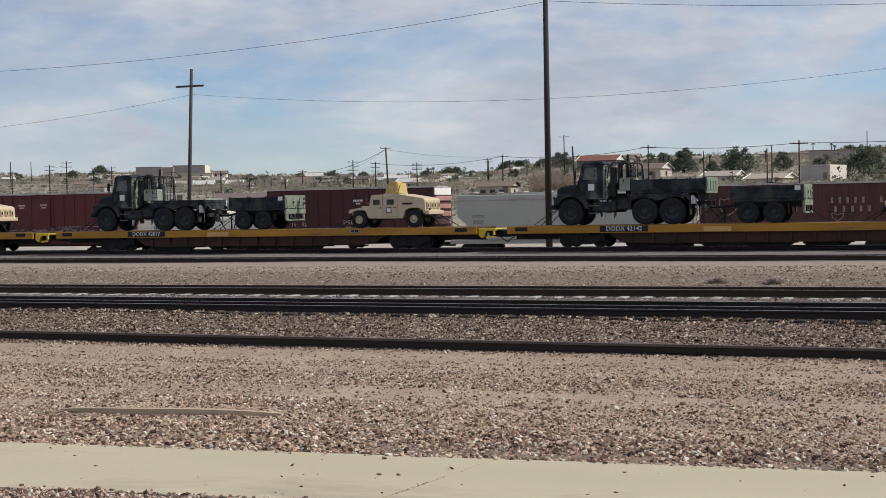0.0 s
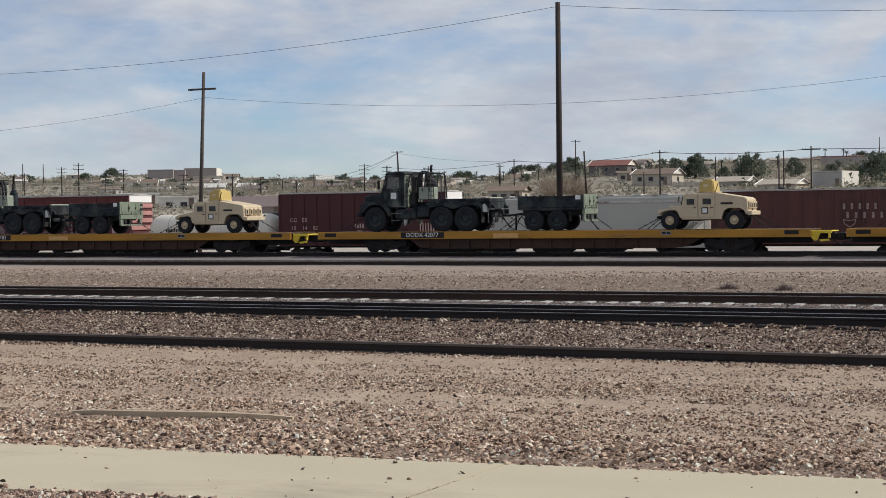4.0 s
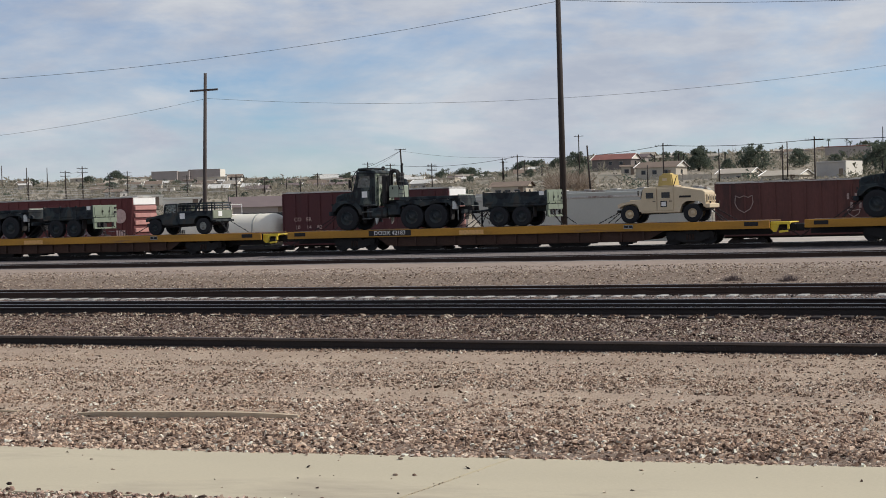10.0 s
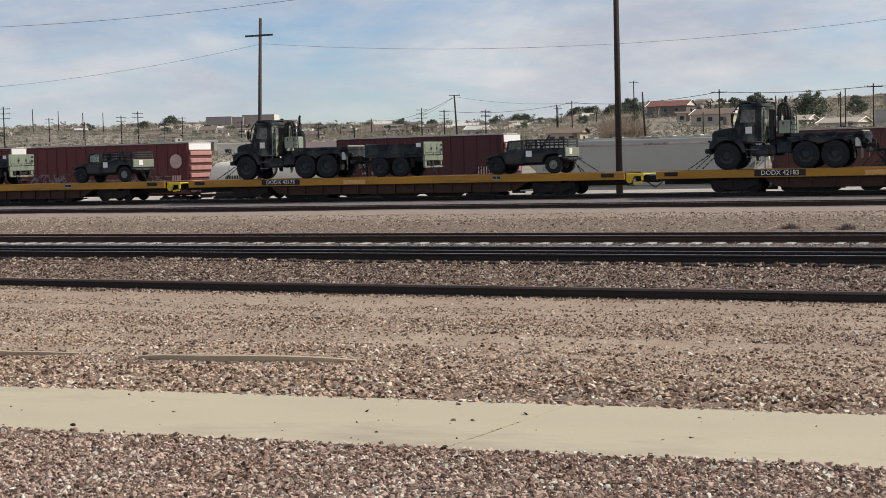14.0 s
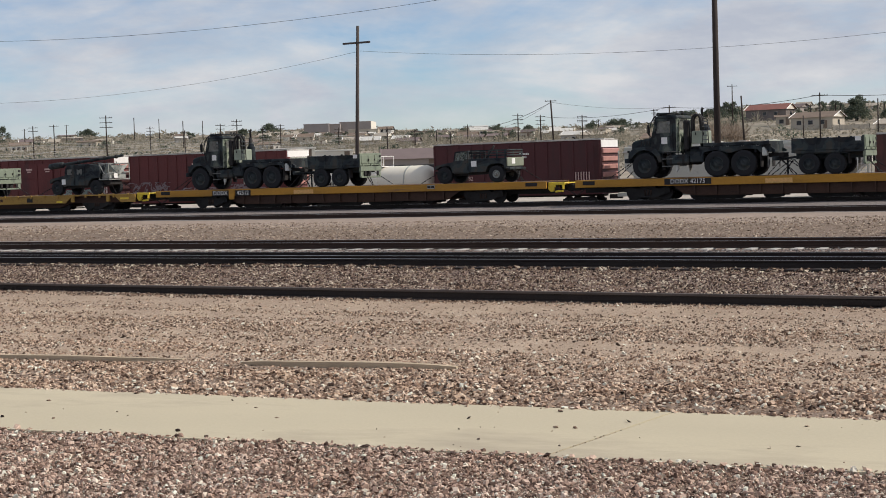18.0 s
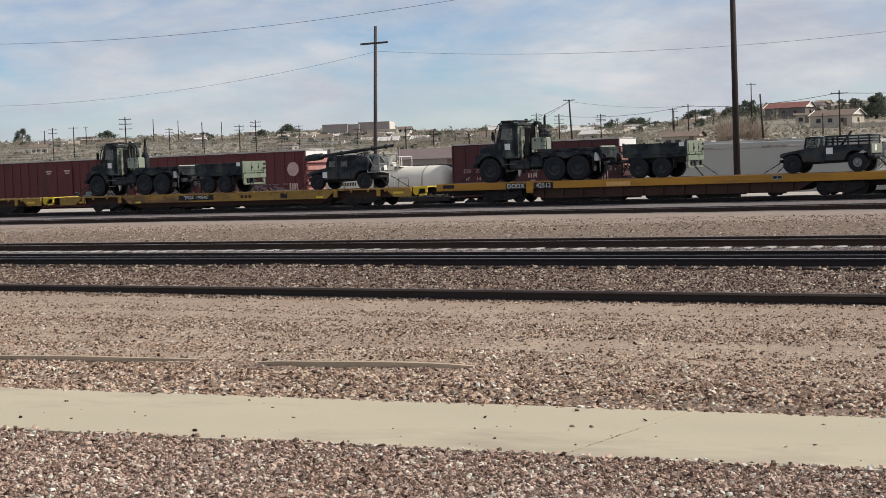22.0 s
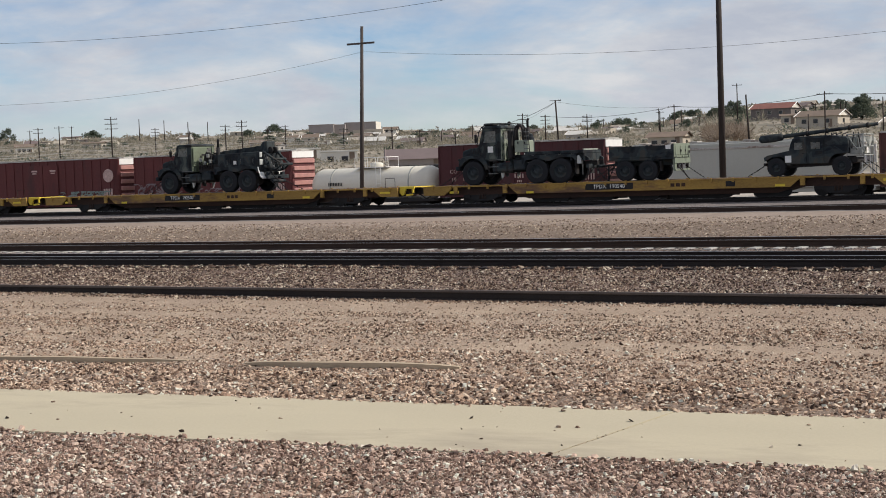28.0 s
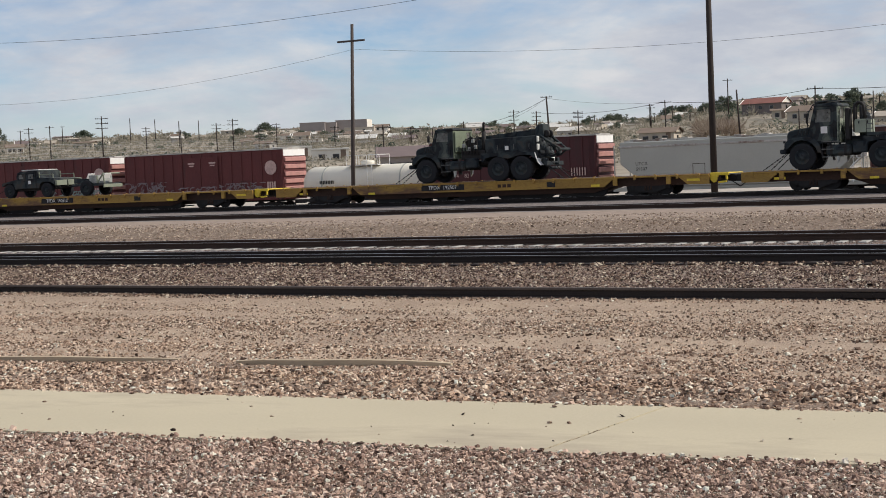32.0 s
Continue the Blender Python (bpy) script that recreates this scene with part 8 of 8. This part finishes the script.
scrub("olive_scrub", "olive green brush on the slope under the palms", 150, 330, 900, (1.5, 4.2), 18, OLIVE, 2.5, 8.5, per=110, leaf=0.10)


def twigs(name, label, n, r0, r1, size, seed, az0, az1, per, material):
    """Leafless brush and bare trees: many thin twigs that fan out upward."""
    rng = np.random.default_rng(seed)
    az = radians(1) * rng.uniform(az0, az1, n)
    r = np.sqrt(rng.uniform(r0 * r0, r1 * r1, n))
    x, y = -r * np.sin(az), r * np.cos(az)
    z = np.array([ground_z(float(a), float(b)) for a, b in zip(x, y)])
    s = rng.uniform(size[0], size[1], n)
    foot = np.stack([x, y, z], -1)[:, None]
    d = rng.normal(size=(n, per, 3)) * (0.55, 0.55, 0.35) + (0, 0, 0.75)
    d /= np.linalg.norm(d, axis=2, keepdims=True)
    a = foot + d * (s[:, None] * rng.uniform(0.1, 0.55, (n, per)))[:, :, None]
    b = a + (d + 0.5 * rng.normal(size=(n, per, 3))) * (0.32 * s[:, None] * rng.uniform(0.5, 1.3, (n, per)))[:, :, None]
    side = rng.normal(size=(n, per, 3)) * (0.016 * s)[:, None, None]
    pts = np.stack([a - side, a + side, b], 2).reshape(-1, 3)
    return tagged(new(name, tri_mesh(name, pts, material)), label, "brush", kind="stuff")


twigs("bare_thicket", "pale bare thicket beside a pole", 120, 290, 390, (2.0, 4.4), 14, 18.0, 19.3, 120, THICKET)
twigs("bare_brush", "grey-brown leafless brush and bare trees among low houses", 200, 400, 860, (2.2, 4.6), 19, 20.5, 37, 80, SCRUB)
twigs("bare_brush", "grey-brown leafless brush and trees over the hillside", 760, 400, 1050, (2.0, 5.5), 17, 2, 50, 60, SCRUB)


def tree(az, el0, el1, width, seed, m=40, per=84, label="bushy dark green pine on the hillside"):
    r = reach(az, el0 + 0.1)
    x, y, z = spot(az, r)
    h = max(3.0, height_at(r, el1) - z)
    w = 2.2 * r * math.tan(radians(width) / 2)
    rng = np.random.default_rng(seed)
    th = thing("tree", label, "tree", group="hillside trees", at=pose(x, y, z))
    bm = bmesh.new()
    for i in range(4):
        a, b = i / 4 * 0.85, (i + 1) / 4 * 0.85
        bar(bm, (0.06 * h * a, 0, -0.3 + h * a), (0.06 * h * b, 0, -0.3 + h * b), 0.035 * h * (1.1 - a), 0.035 * h * (1.1 - b), n=7, caps=False)
    cs, rs = [], []
    for i in range(m):
        f = 0.12 + 0.86 * (i + 0.5) / m
        reach_r = w / 2 * (1.25 - 1.35 * max(0, f - 0.42)) * (0.25 + 0.75 * rng.random() ** 0.6)
        a = rng.random() * 6.283
        c = Vector((math.cos(a) * reach_r * 0.8, math.sin(a) * reach_r * 0.8, h * f * (0.92 + 0.12 * rng.random())))
        if i % 2 == 0:
            bar(bm, (0.05 * h * f, 0, h * (f - 0.1)), c, 0.010 * h, 0.004 * h, n=5, caps=False)
        cs.append(c)
        k = w * (0.12 + 0.10 * rng.random()) * (1.15 - 0.45 * f)
        rs.append((k, k, 0.75 * k))
    part("trunk", bm, WOOD, th)
    ob = new("crown", tri_mesh("crown", leaves(rng, np.array(cs), np.array(rs), per, (0.036 if m > 20 else 0.06) * w), PINE))
    ob.parent = th


TREES = [(44.76, 1.36, 1.85, 0.52), (41.83, 1.3, 1.67, 0.63), (35.24, 1.22, 1.72, 0.65), (36.23, 1.18, 1.55, 0.43), (26.94, 0.98, 1.35, 0.69), (22.41, 1.12, 1.46, 0.87), (20.18, 1.28, 1.65, 0.78), (19.73, 1.3, 1.67, 0.65), (19, 1.18, 1.72, 0.65), (18.35, 1.2, 1.93, 0.87), (13.87, 1, 1.95, 0.82)]
TREES += [(11.85, 0.91, 1.94, 1.13), (10.26, 1, 1.78, 0.74), (7.36, 0.73, 1.86, 1.43), (15.06, 1.27, 1.85, 0.39), (8.01, 1.52, 1.96, 0.65), (20.49, 1.25, 1.55, 0.43), (14.59, 1.31, 1.87, 0.48), (13.82, 0.99, 1.96, 0.87), (15.02, 1.41, 1.77, 0.56), (12.8, 1, 1.45, 0.5), (9, 1.05, 1.45, 0.5), (33.1, 1, 1.3, 0.5), (29.7, 0.9, 1.2, 0.4), (23.4, 0.9, 1.35, 0.5)]
for i, (az, e0, e1, w) in enumerate(TREES):
    tree(az, e0, e1, w, 100 + i)
rng = random.Random(31)
for i in range(64):                                   # lesser trees among the houses and along the skyline
    az = rng.uniform(3.5, 30) if i % 3 else rng.uniform(22, 47)
    e0 = rng.uniform(0.72, 1.22) + (0.35 if az < 17 else 0.0)
    tree(az, e0, e0 + rng.uniform(0.16, 0.34), rng.uniform(0.18, 0.46), 300 + i, 14, 56, "low grey-green tree on the hillside")


def palm(az, el0, el1, seed):
    r = reach(az, el0)
    x, y, z = spot(az, r)
    h = max(4.0, height_at(r, el1) - z)
    rng = random.Random(seed)
    th = thing("palm_tree", "tall slim palm with a tuft of fronds", "palm tree", group="hillside palms", at=pose(x, y, z))
    bm = bmesh.new()
    bar(bm, (0, 0, -0.3), (0.1, 0, h * 0.9), 0.28, 0.18, n=8)
    part("trunk", bm, WOOD, th)
    for k in range(14):
        a, up = k * 2.4, rng.uniform(-0.7, 0.9)
        bm = bmesh.new()
        p = Vector((0.1, 0, h * 0.9))
        d = Vector((math.cos(a), math.sin(a), up)).normalized()
        side = d.cross(Vector((0, 0, 1))).normalized()
        row = []
        for i in range(5):
            f = i / 4
            c = p + d * f * 1.3 - Vector((0, 0, 0.4 * f * f))
            ww = 0.24 * math.sin(math.pi * (0.12 + 0.85 * f)) + 0.02
            row.append((bm.verts.new(c - side * ww), bm.verts.new(c + Vector((0, 0, 0.08))), bm.verts.new(c + side * ww)))
        for u, v in zip(row, row[1:]):
            bm.faces.new((u[0], u[1], v[1], v[0]))
            bm.faces.new((u[1], u[2], v[2], v[1]))
        part("frond", bm, PINE, th)


for i, (az, e0, e1) in enumerate([(9.22, 1.55, 2.12), (8.58, 1.57, 2.1), (8.47, 1.53, 2.02), (14.58, 1.26, 1.88), (23.08, 1.03, 1.53), (21.9, 1.1, 1.5), (12.9, 1.23, 1.79), (14.4, 1.2, 1.82), (6.6, 1.5, 2.02), (6.9, 1.5, 1.98), (10.9, 1.4, 1.9), (5.85, 1.8, 2.28), (5.62, 1.8, 2.25), (5.4, 1.82, 2.28), (5.1, 1.8, 2.22), (4.7, 1.82, 2.26), (4.45, 1.82, 2.3), (4.2, 1.82, 2.24), (20.9, 1.05, 1.5), (19.6, 1.1, 1.55)]):
    palm(az, e0, e1, i)


def house(name, label, az, r, w, d, h, wall, roof, turn=0.0, rise=1.3, flat=False, windows=3, hip=False, lift=0.0, gable=None, end=None):
    """Walls, roof, door and windows; the long side faces the yard."""
    x, y, z = spot(az, r)
    th = thing(name, label, "house" if not flat else "building", group="hillside houses", at=pose(x, y, z - 0.4 + lift, 0, 0, az + turn))
    bm = bmesh.new()
    hh = h + 0.4
    box(bm, -w / 2, w / 2, -d / 2, d / 2, -1.5, hh)
    part("wall", bm, wall, th)
    # thin pale sheet added for the sunlight on this end
    if end:
        bm = bmesh.new()
        box(bm, w / 2, w / 2 + 0.2, -d / 2, d / 2, -1.5, hh + 0.3)
        part("end_wall", bm, end, th, "end wall painted white as if sunlit")
    bm = bmesh.new()
    if flat:
        box(bm, -w / 2 - 0.15, w / 2 + 0.15, -d / 2 - 0.15, d / 2 + 0.15, hh, hh + 0.35, 0.05)
    else:
        o = 0.5
        vs = [bm.verts.new(v) for v in ((-w / 2 - o, -d / 2 - o, hh - 0.1), (w / 2 + o, -d / 2 - o, hh - 0.1), (w / 2 + o, d / 2 + o, hh - 0.1), (-w / 2 - o, d / 2 + o, hh - 0.1),
                                        (-w / 2 - o + (d / 2 if hip else 0), 0, hh + rise), (w / 2 + o - (d / 2 if hip else 0), 0, hh + rise))]
        for q in ((0, 1, 5, 4), (2, 3, 4, 5), (3, 2, 1, 0)) + (((1, 2, 5), (3, 0, 4)) if hip else ()):
            bm.faces.new([vs[i] for i in q])
    rf = part("roof", bm, roof, th)
    if not flat and not hip:
        for side in (-1, 1):
            bm = bmesh.new()
            e = side * (w / 2 + 0.1)
            vs = [bm.verts.new(v) for v in ((e, -d / 2, hh - 0.1), (e, d / 2, hh - 0.1), (e, 0, hh + rise - 0.1))]
            bm.faces.new(vs if side > 0 else vs[::-1])
            # a paler gable colour stands for the sun on the gable end
            part("gable", bm, gable or wall, rf)
            bm = bmesh.new()
            e = side * (w / 2 + 0.5)
            for y in (-d / 2 - 0.5, d / 2 + 0.5):
                bar(bm, (e, y, hh - 0.1), (e, 0, hh + rise), 0.13, n=4)
            part("bargeboard", bm, WHITE if gable else roof, rf)
    for i in range(windows):
        wx = -w / 2 + w * (i + 0.7) / (windows + 0.6)
        bm = bmesh.new()
        box(bm, wx - 0.65, wx + 0.65, -d / 2 - 0.06, -d / 2, hh - 1.9, hh - 0.75)
        f = part("window", bm, GREYWALL, th)
        bm = bmesh.new()
        box(bm, wx - 0.56, wx + 0.56, -d / 2 - 0.08, -d / 2 - 0.06, hh - 1.81, hh - 0.84)
        part("pane", bm, GLASS, f)
    bm = bmesh.new()
    box(bm, w * 0.28, w * 0.28 + 1.0, -d / 2 - 0.05, -d / 2, 0.4, 2.4)
    part("door", bm, BROWNROOF, th)
    bm = bmesh.new()
    box(bm, w / 2, w / 2 + 0.06, -0.6, 0.6, hh - 1.9, hh - 0.8)
    part("window", bm, GLASS, th)
    return th


def wide(r, a, b):
    return r * radians(abs(a - b))


house("house", "run-down house with red roof on the hillside", 16.85, 480, wide(480, 17.60, 16.08), 8, 3.2, DARKWALL, REDROOF, -22, 1.7, gable=PALEWALL)
house("house", "low tan stucco house with brown gable roof", 15.2, 400, wide(400, 15.98, 14.42), 8, 2.9, STUCCO, BROWNROOF, -22, 1.4, gable=PALEWALL)
house("shed", "small tan shed beside the house", 16.45, 425, 3.2, 3, 2.3, STUCCO, BROWNROOF, 0, 0.4, windows=1)
house("office_building", "long flat-roofed grey-brown building on the hilltop", 33.44, 900, wide(900, 33.9, 32.98), 18, 7.0, OFFICEWALL, OFFICEWALL, -8, flat=True, windows=0)
house("office_building", "lower flat-roofed link between two long buildings", 32.77, 902, wide(902, 33.0, 32.56), 18, 6.5, OFFICEWALL, OFFICEWALL, -8, flat=True, windows=0)
house("office_building", "long flat-roofed grey-brown building with sunlit-painted end wall", 31.98, 904, wide(904, 32.56, 31.40), 18, 7.6, OFFICEWALL, OFFICEWALL, -10, flat=True, windows=0, end=PALEWALL)
house("house", "tan flat-roofed building below the hilltop", 31.75, 760, wide(760, 32.3, 31.2), 10, 4.6, STUCCO, STUCCO, -6, flat=True, windows=2)
house("house", "white house with dark roof below the hilltop", 30.95, 840, wide(840, 31.2, 30.7), 8, 4.2, PALEWALL, BROWNROOF, -8, 1.2, windows=2)
house("house", "small tan house with pale gable end", 20.7, 330, wide(330, 21.34, 20.04), 7, 2.2, STUCCO, BROWNROOF, -14, 1.0)
house("house", "grey flat-roofed concrete building with sunlit-painted end among trees", 8.86, 360, wide(360, 9.5, 8.4), 9, 3.4, CONCRETEWALL, CONCRETEWALL, -24, flat=True, windows=0, end=PALEWALL)
house("house", "long building with red parapet on the hill", 8.5, 620, wide(620, 9.35, 7.75), 10, 4.2, GREYWALL, REDROOF, -6, flat=True, windows=0)
house("house", "tan house with low gable roof", 12.4, 380, wide(380, 13.03, 11.81), 8, 2.2, STUCCO, TANROOF, -20, 1.2, gable=PALEWALL, windows=2, lift=-1.0)
house("house", "house with pale tan metal roof and sunlit-painted gable", 10.7, 350, wide(350, 11.41, 10.0), 9, 1.9, STUCCO, TANROOF, -20, 1.1, gable=PALEWALL, windows=2, lift=-0.8)
house("warehouse", "white flat-roofed warehouse below the hill", 34.3, 330, wide(330, 35.0, 33.6), 10, 2.0, PALEWALL, PALEROOF, 0, flat=True, windows=1)
house("warehouse", "white flat-roofed warehouse below the hill", 32.9, 300, wide(300, 33.56, 32.21), 9, 1.8, PALEWALL, PALEROOF, 0, flat=True, windows=2)
house("warehouse", "low brown-grey warehouse behind the freight cars", 30.0, 190, wide(190, 30.86, 28.8), 9, 2.2, GREYWALL, PURPLEROOF, 0, 1.2, windows=6, lift=0.6)
house("church", "small white building on the far hill", 27.5, 760, 8, 6, 4, PALEWALL, PALEROOF, 0, 2.2, windows=2)
house("house", "pale house on the hillside", 44.2, 620, wide(620, 44.5, 43.9), 7, 2.8, PALEWALL, BROWNROOF, 0, 1.2)
house("house", "tan house with grey gable roof beyond the freight cars", 3.1, 230, 13, 11, 3.2, STUCCO, GREYWALL, -84, 1.9, lift=0.3)


def board_fence(az0, az1, r, h):
    """Upright boards between posts."""
    x, y, z = spot((az0 + az1) / 2, r)
    w = wide(r, az0, az1)
    th = thing("board_fence", "weathered brown board fence beside the tan house", "fence", at=pose(x, y, z - 0.2, 0, 0, (az0 + az1) / 2 - 10))
    n = int(w / 0.3)
    rng = random.Random(8)
    for i in range(n):
        bm = bmesh.new()
        a = -w / 2 + w * i / n
        box(bm, a, a + 0.26, -0.02, 0.02, 0, h + rng.uniform(-0.15, 0.1))
        part("board", bm, STUCCO, th)
    for i in range(6):
        bm = bmesh.new()
        a = -w / 2 + w * i / 5
        box(bm, a - 0.06, a + 0.06, 0.02, 0.14, 0, h + 0.1)
        part("post", bm, WOOD, th)


board_fence(14.72, 13.4, 385, 1.5)


def hamlet():
    rng = random.Random(5)
    walls, roofs = (STUCCO, PALEWALL, GREYWALL, STUCCO, CONCRETEWALL), (BROWNROOF, TANROOF, PALEROOF, PURPLEROOF, TANROOF)
    words = {STUCCO: "tan", PALEWALL: "white", GREYWALL: "brown-grey", CONCRETEWALL: "grey"}
    for i in range(85):
        az = rng.uniform(4, 34) if rng.random() < 0.8 else rng.uniform(34, 47)
        r = rng.uniform(620, 1080)
        wl, rf = rng.choice(walls), rng.choice(roofs)
        if rf is PALEROOF and wl is PALEWALL:
            rf = BROWNROOF
        long = rng.random() < 0.3
        house("mobile_home" if long else "house", "%s %s on the scrubby hillside" % (words[wl], "mobile home" if long else "small house"), az, r, rng.uniform(9, 14) if long else rng.uniform(5, 9), 4.0 if long else rng.uniform(4, 7), rng.uniform(1.8, 2.6), wl, rf,
              rng.uniform(-45, 15), 0.5 if long else rng.uniform(0.8, 1.6), flat=not long and rng.random() < 0.2, windows=rng.randint(0, 2), gable=PALEWALL if rng.random() < 0.3 else None)


hamlet()


def low_town():
    """Rows of low sheds, shops and houses on the flat beyond the standing cars."""
    rng = random.Random(23)
    walls = ((CONCRETEWALL, "grey"), (GREYWALL, "brown-grey"), (STUCCO, "tan"), (STUCCO, "tan"), (PALEWALL, "white"))
    for r0, n in ((510, 6), (600, 11), (740, 15), (880, 16)):
        for i in range(n):
            az = 21.2 + (36.0 - 21.2) * (i + rng.uniform(0.1, 0.9)) / n
            wl, word = rng.choice(walls)
            shed = rng.random() < 0.4
            rf = rng.choice((TANROOF, BROWNROOF, PURPLEROOF, PALEROOF))
            house("shed" if shed else "house", "%s %s on the flat below the hill" % (word, "flat-roofed shed" if shed else "low house"), az, r0 + rng.uniform(-25, 25), rng.uniform(7, 12) if shed else rng.uniform(5, 9), rng.uniform(4, 7),
                  rng.uniform(1.7, 2.5), wl, rf, rng.uniform(-28, -4), rng.uniform(0.7, 1.4), flat=shed, windows=rng.randint(0, 2), lift=rng.uniform(-0.5, 0), end=PALEWALL if shed and rng.random() < 0.2 else None, gable=PALEWALL if not shed and rng.random() < 0.2 else None)
    for i in range(26):
        az = rng.uniform(20.8, 36)
        e0 = rng.uniform(0.66, 1.12)
        tree(az, e0, e0 + rng.uniform(0.12, 0.28), rng.uniform(0.2, 0.5), 500 + i, 14, 56, "low grey-green tree among the houses")


low_town()

# far poles: bearing, distance, angles of foot and top, crossarms
FAR_A = [(43.99, 700, 0.85, 1.78, 1), (43.7, 450, 0.66, 1.87, 2), (42.97, 450, 0.63, 1.91, 1), (42.53, 900, 1.41, 1.89, 1), (41.13, 330, 0.7, 2.19, 3), (40.13, 800, 1.38, 2.08, 0), (39.57, 500, 1.18, 1.75, 4), (39.24, 900, 1.43, 2.01, 0), (38.38, 600, 0.76, 1.92, 0), (38.33, 420, 0.76, 1.58, 2), (37.67, 900, 1.44, 1.91, 0), (37.03, 420, 0.79, 1.79, 2), (36.43, 380, 0.73, 1.93, 2)]
FAR_B = [(35.49, 500, 0.84, 1.58, 1), (34.84, 500, 0.87, 1.71, 2), (32.7, 450, 0.79, 1.52, 2), (30.91, 260, 0.3, 1.49, 1), (29.88, 420, 0.55, 1.37, 2), (29.08, 500, 0.73, 1.3, 0), (28.56, 400, 0.71, 1.21, 0), (27.92, 450, 0.73, 1.48, 1), (26.05, 380, 0.67, 1.82, 3), (25.22, 420, 0.64, 1.74, 3), (23.68, 400, 0.68, 1.7, 2)]
FAR_C = [(21.05, 500, 0.67, 1.81, 1), (20.49, 330, 0.59, 1.93, 1), (20.23, 600, 0.74, 1.73, 1), (18.21, 420, 1.58, 2.6, 1), (15.12, 260, 0.68, 2.18, 1), (15.71, 300, 0.71, 1.38, 0), (15.44, 500, 1.15, 1.77, 1), (9.7, 230, 0.7, 2.21, 1), (10.84, 300, 0.97, 1.96, 0), (10.67, 320, 0.93, 2.07, 0), (13.11, 300, 0.98, 1.89, 0), (7.33, 700, 1.1, 2.47, 0), (21.01, 500, 1.14, 1.72, 1), (23.68, 400, 0.98, 1.65, 2), (25.21, 450, 1, 1.74, 1)]
TOPS = {}
for az, r, e0, e1, arms in FAR_A + FAR_B + FAR_C:
    x, y, z = spot(az, r)
    top = height_at(r, e1)
    k = r / 400
    pole("utility_pole", "thin wooden utility pole on the hillside" if not arms else "wooden utility pole with crossarms on the hillside", x, y, z - 0.3, top, 0.17 * max(0.8, k ** 0.6), 0.12 * max(0.8, k ** 0.6),
         [(top - 0.5 - 1.0 * i, 2.6) for i in range(arms)], turn=az, group="hillside poles")
    TOPS[az] = Vector((x, y, top - 0.4))
x, y, z = spot(24.73, 300)
pole("utility_pole", "leaning wooden utility pole with crossarm", x, y, z, height_at(300, 2.27), 0.2, 0.15, [(height_at(300, 2.24), 2.2)], (-0.5, 0), 24.7, "hillside poles")
lean_top = Vector((x - 0.5, y, height_at(300, 2.2)))
x, y, z = spot(17.8, 240)
pole("utility_pole", "dark leaning wooden pole without arms", x, y, z, height_at(240, 2.18), 0.17, 0.12, [], (-0.42, 0), 17.8, "hillside poles")
line = [TOPS[FAR_A[i][0]] for i in (0, 2, 4, 6, 9, 11, 12)] + [TOPS[FAR_B[i][0]] for i in (1, 2, 4, 7)] + [lean_top, TOPS[FAR_C[1][0]], TOPS[FAR_C[4][0]], TOPS[FAR_C[7][0]]]
for a, b in zip(line, line[1:]):
    if abs(b.z - a.z) > 0.012 * (b - a).length and lean_top not in (a, b):
        continue
    cable("overhead_wire", "thin wire between hillside poles", a, b, 0.018 * (b - a).length, 0.022, 12)
for a, b in zip(line, line[1:]):
    for drop in (1.1, 2.3) if abs(b.z - a.z) < 0.012 * (b - a).length and lean_top not in (a, b) else ():
        cable("overhead_wire", "thin wire between hillside poles", a - Vector((0, 0, drop)), b - Vector((0, 0, drop)), 0.022 * (b - a).length, 0.02, 12)


along = [TOPS[25.22], TOPS[20.49], TOPS[15.12], TOPS[9.7], Vector((*spot(2.0, 225)[:2], height_at(225, 2.25)))]
for a, b in zip(along, along[1:]):                    # the line that follows the road, thickened to show from the camera
    cable("overhead_wire", "dark wire along the hillside road", a, b, 0.012 * (b - a).length, 0.042, 14)
cable("overhead_wire", "dark wire down from a leaning pole", lean_top, TOPS[27.92], 0.012 * (lean_top - TOPS[27.92]).length, 0.045, 14)
PALEWIRE = mat("bare_aluminium_wire", (0.55, 0.53, 0.50), 0.5, 0.6, var=0.1, bump=0)
rng = random.Random(77)
for i in range(11):                                   # bare wires of the lines that run along the slope
    r = rng.uniform(330, 470)
    e = 0.72 + 0.058 * i
    az = 47.0
    while az > 33.0:
        b = az - rng.uniform(3.2, 4.6)
        p, q = spot(az, r), spot(b, r)
        ob = cable("overhead_wire", "pale bare wire strung along the slope", (p[0], p[1], height_at(r, e)), (q[0], q[1], height_at(r, e + rng.uniform(-0.03, 0.03))), 0.7, 0.03, 10)
        ob.data.materials.clear()
        ob.data.materials.append(PALEWIRE)
        az = b


# ---- what moves ----
def motions():
    times = [0, 2, 4, 6, 8, 10, 12, 14, 16, 18, 20, 22, 24, 26, 28, 30, 32]
    spin = [i * 0.125 for i in range(257)]              # wheels of 0.42 m roll with the train
    turns = [(t, travel(t) / 0.42) for t in spin]
    for ws, x in WHEELSETS:
        walk(ws, [(t, Matrix.Translation((x, 0, 0.42)) @ Matrix.Rotation(a, 4, "Y")) for t, a in turns])
    for th, x, y, z, turn in MOVERS:
        walk(th, [(t, pose(x + travel(t), y, z, 0, 0, turn)) for t in times])


motions()
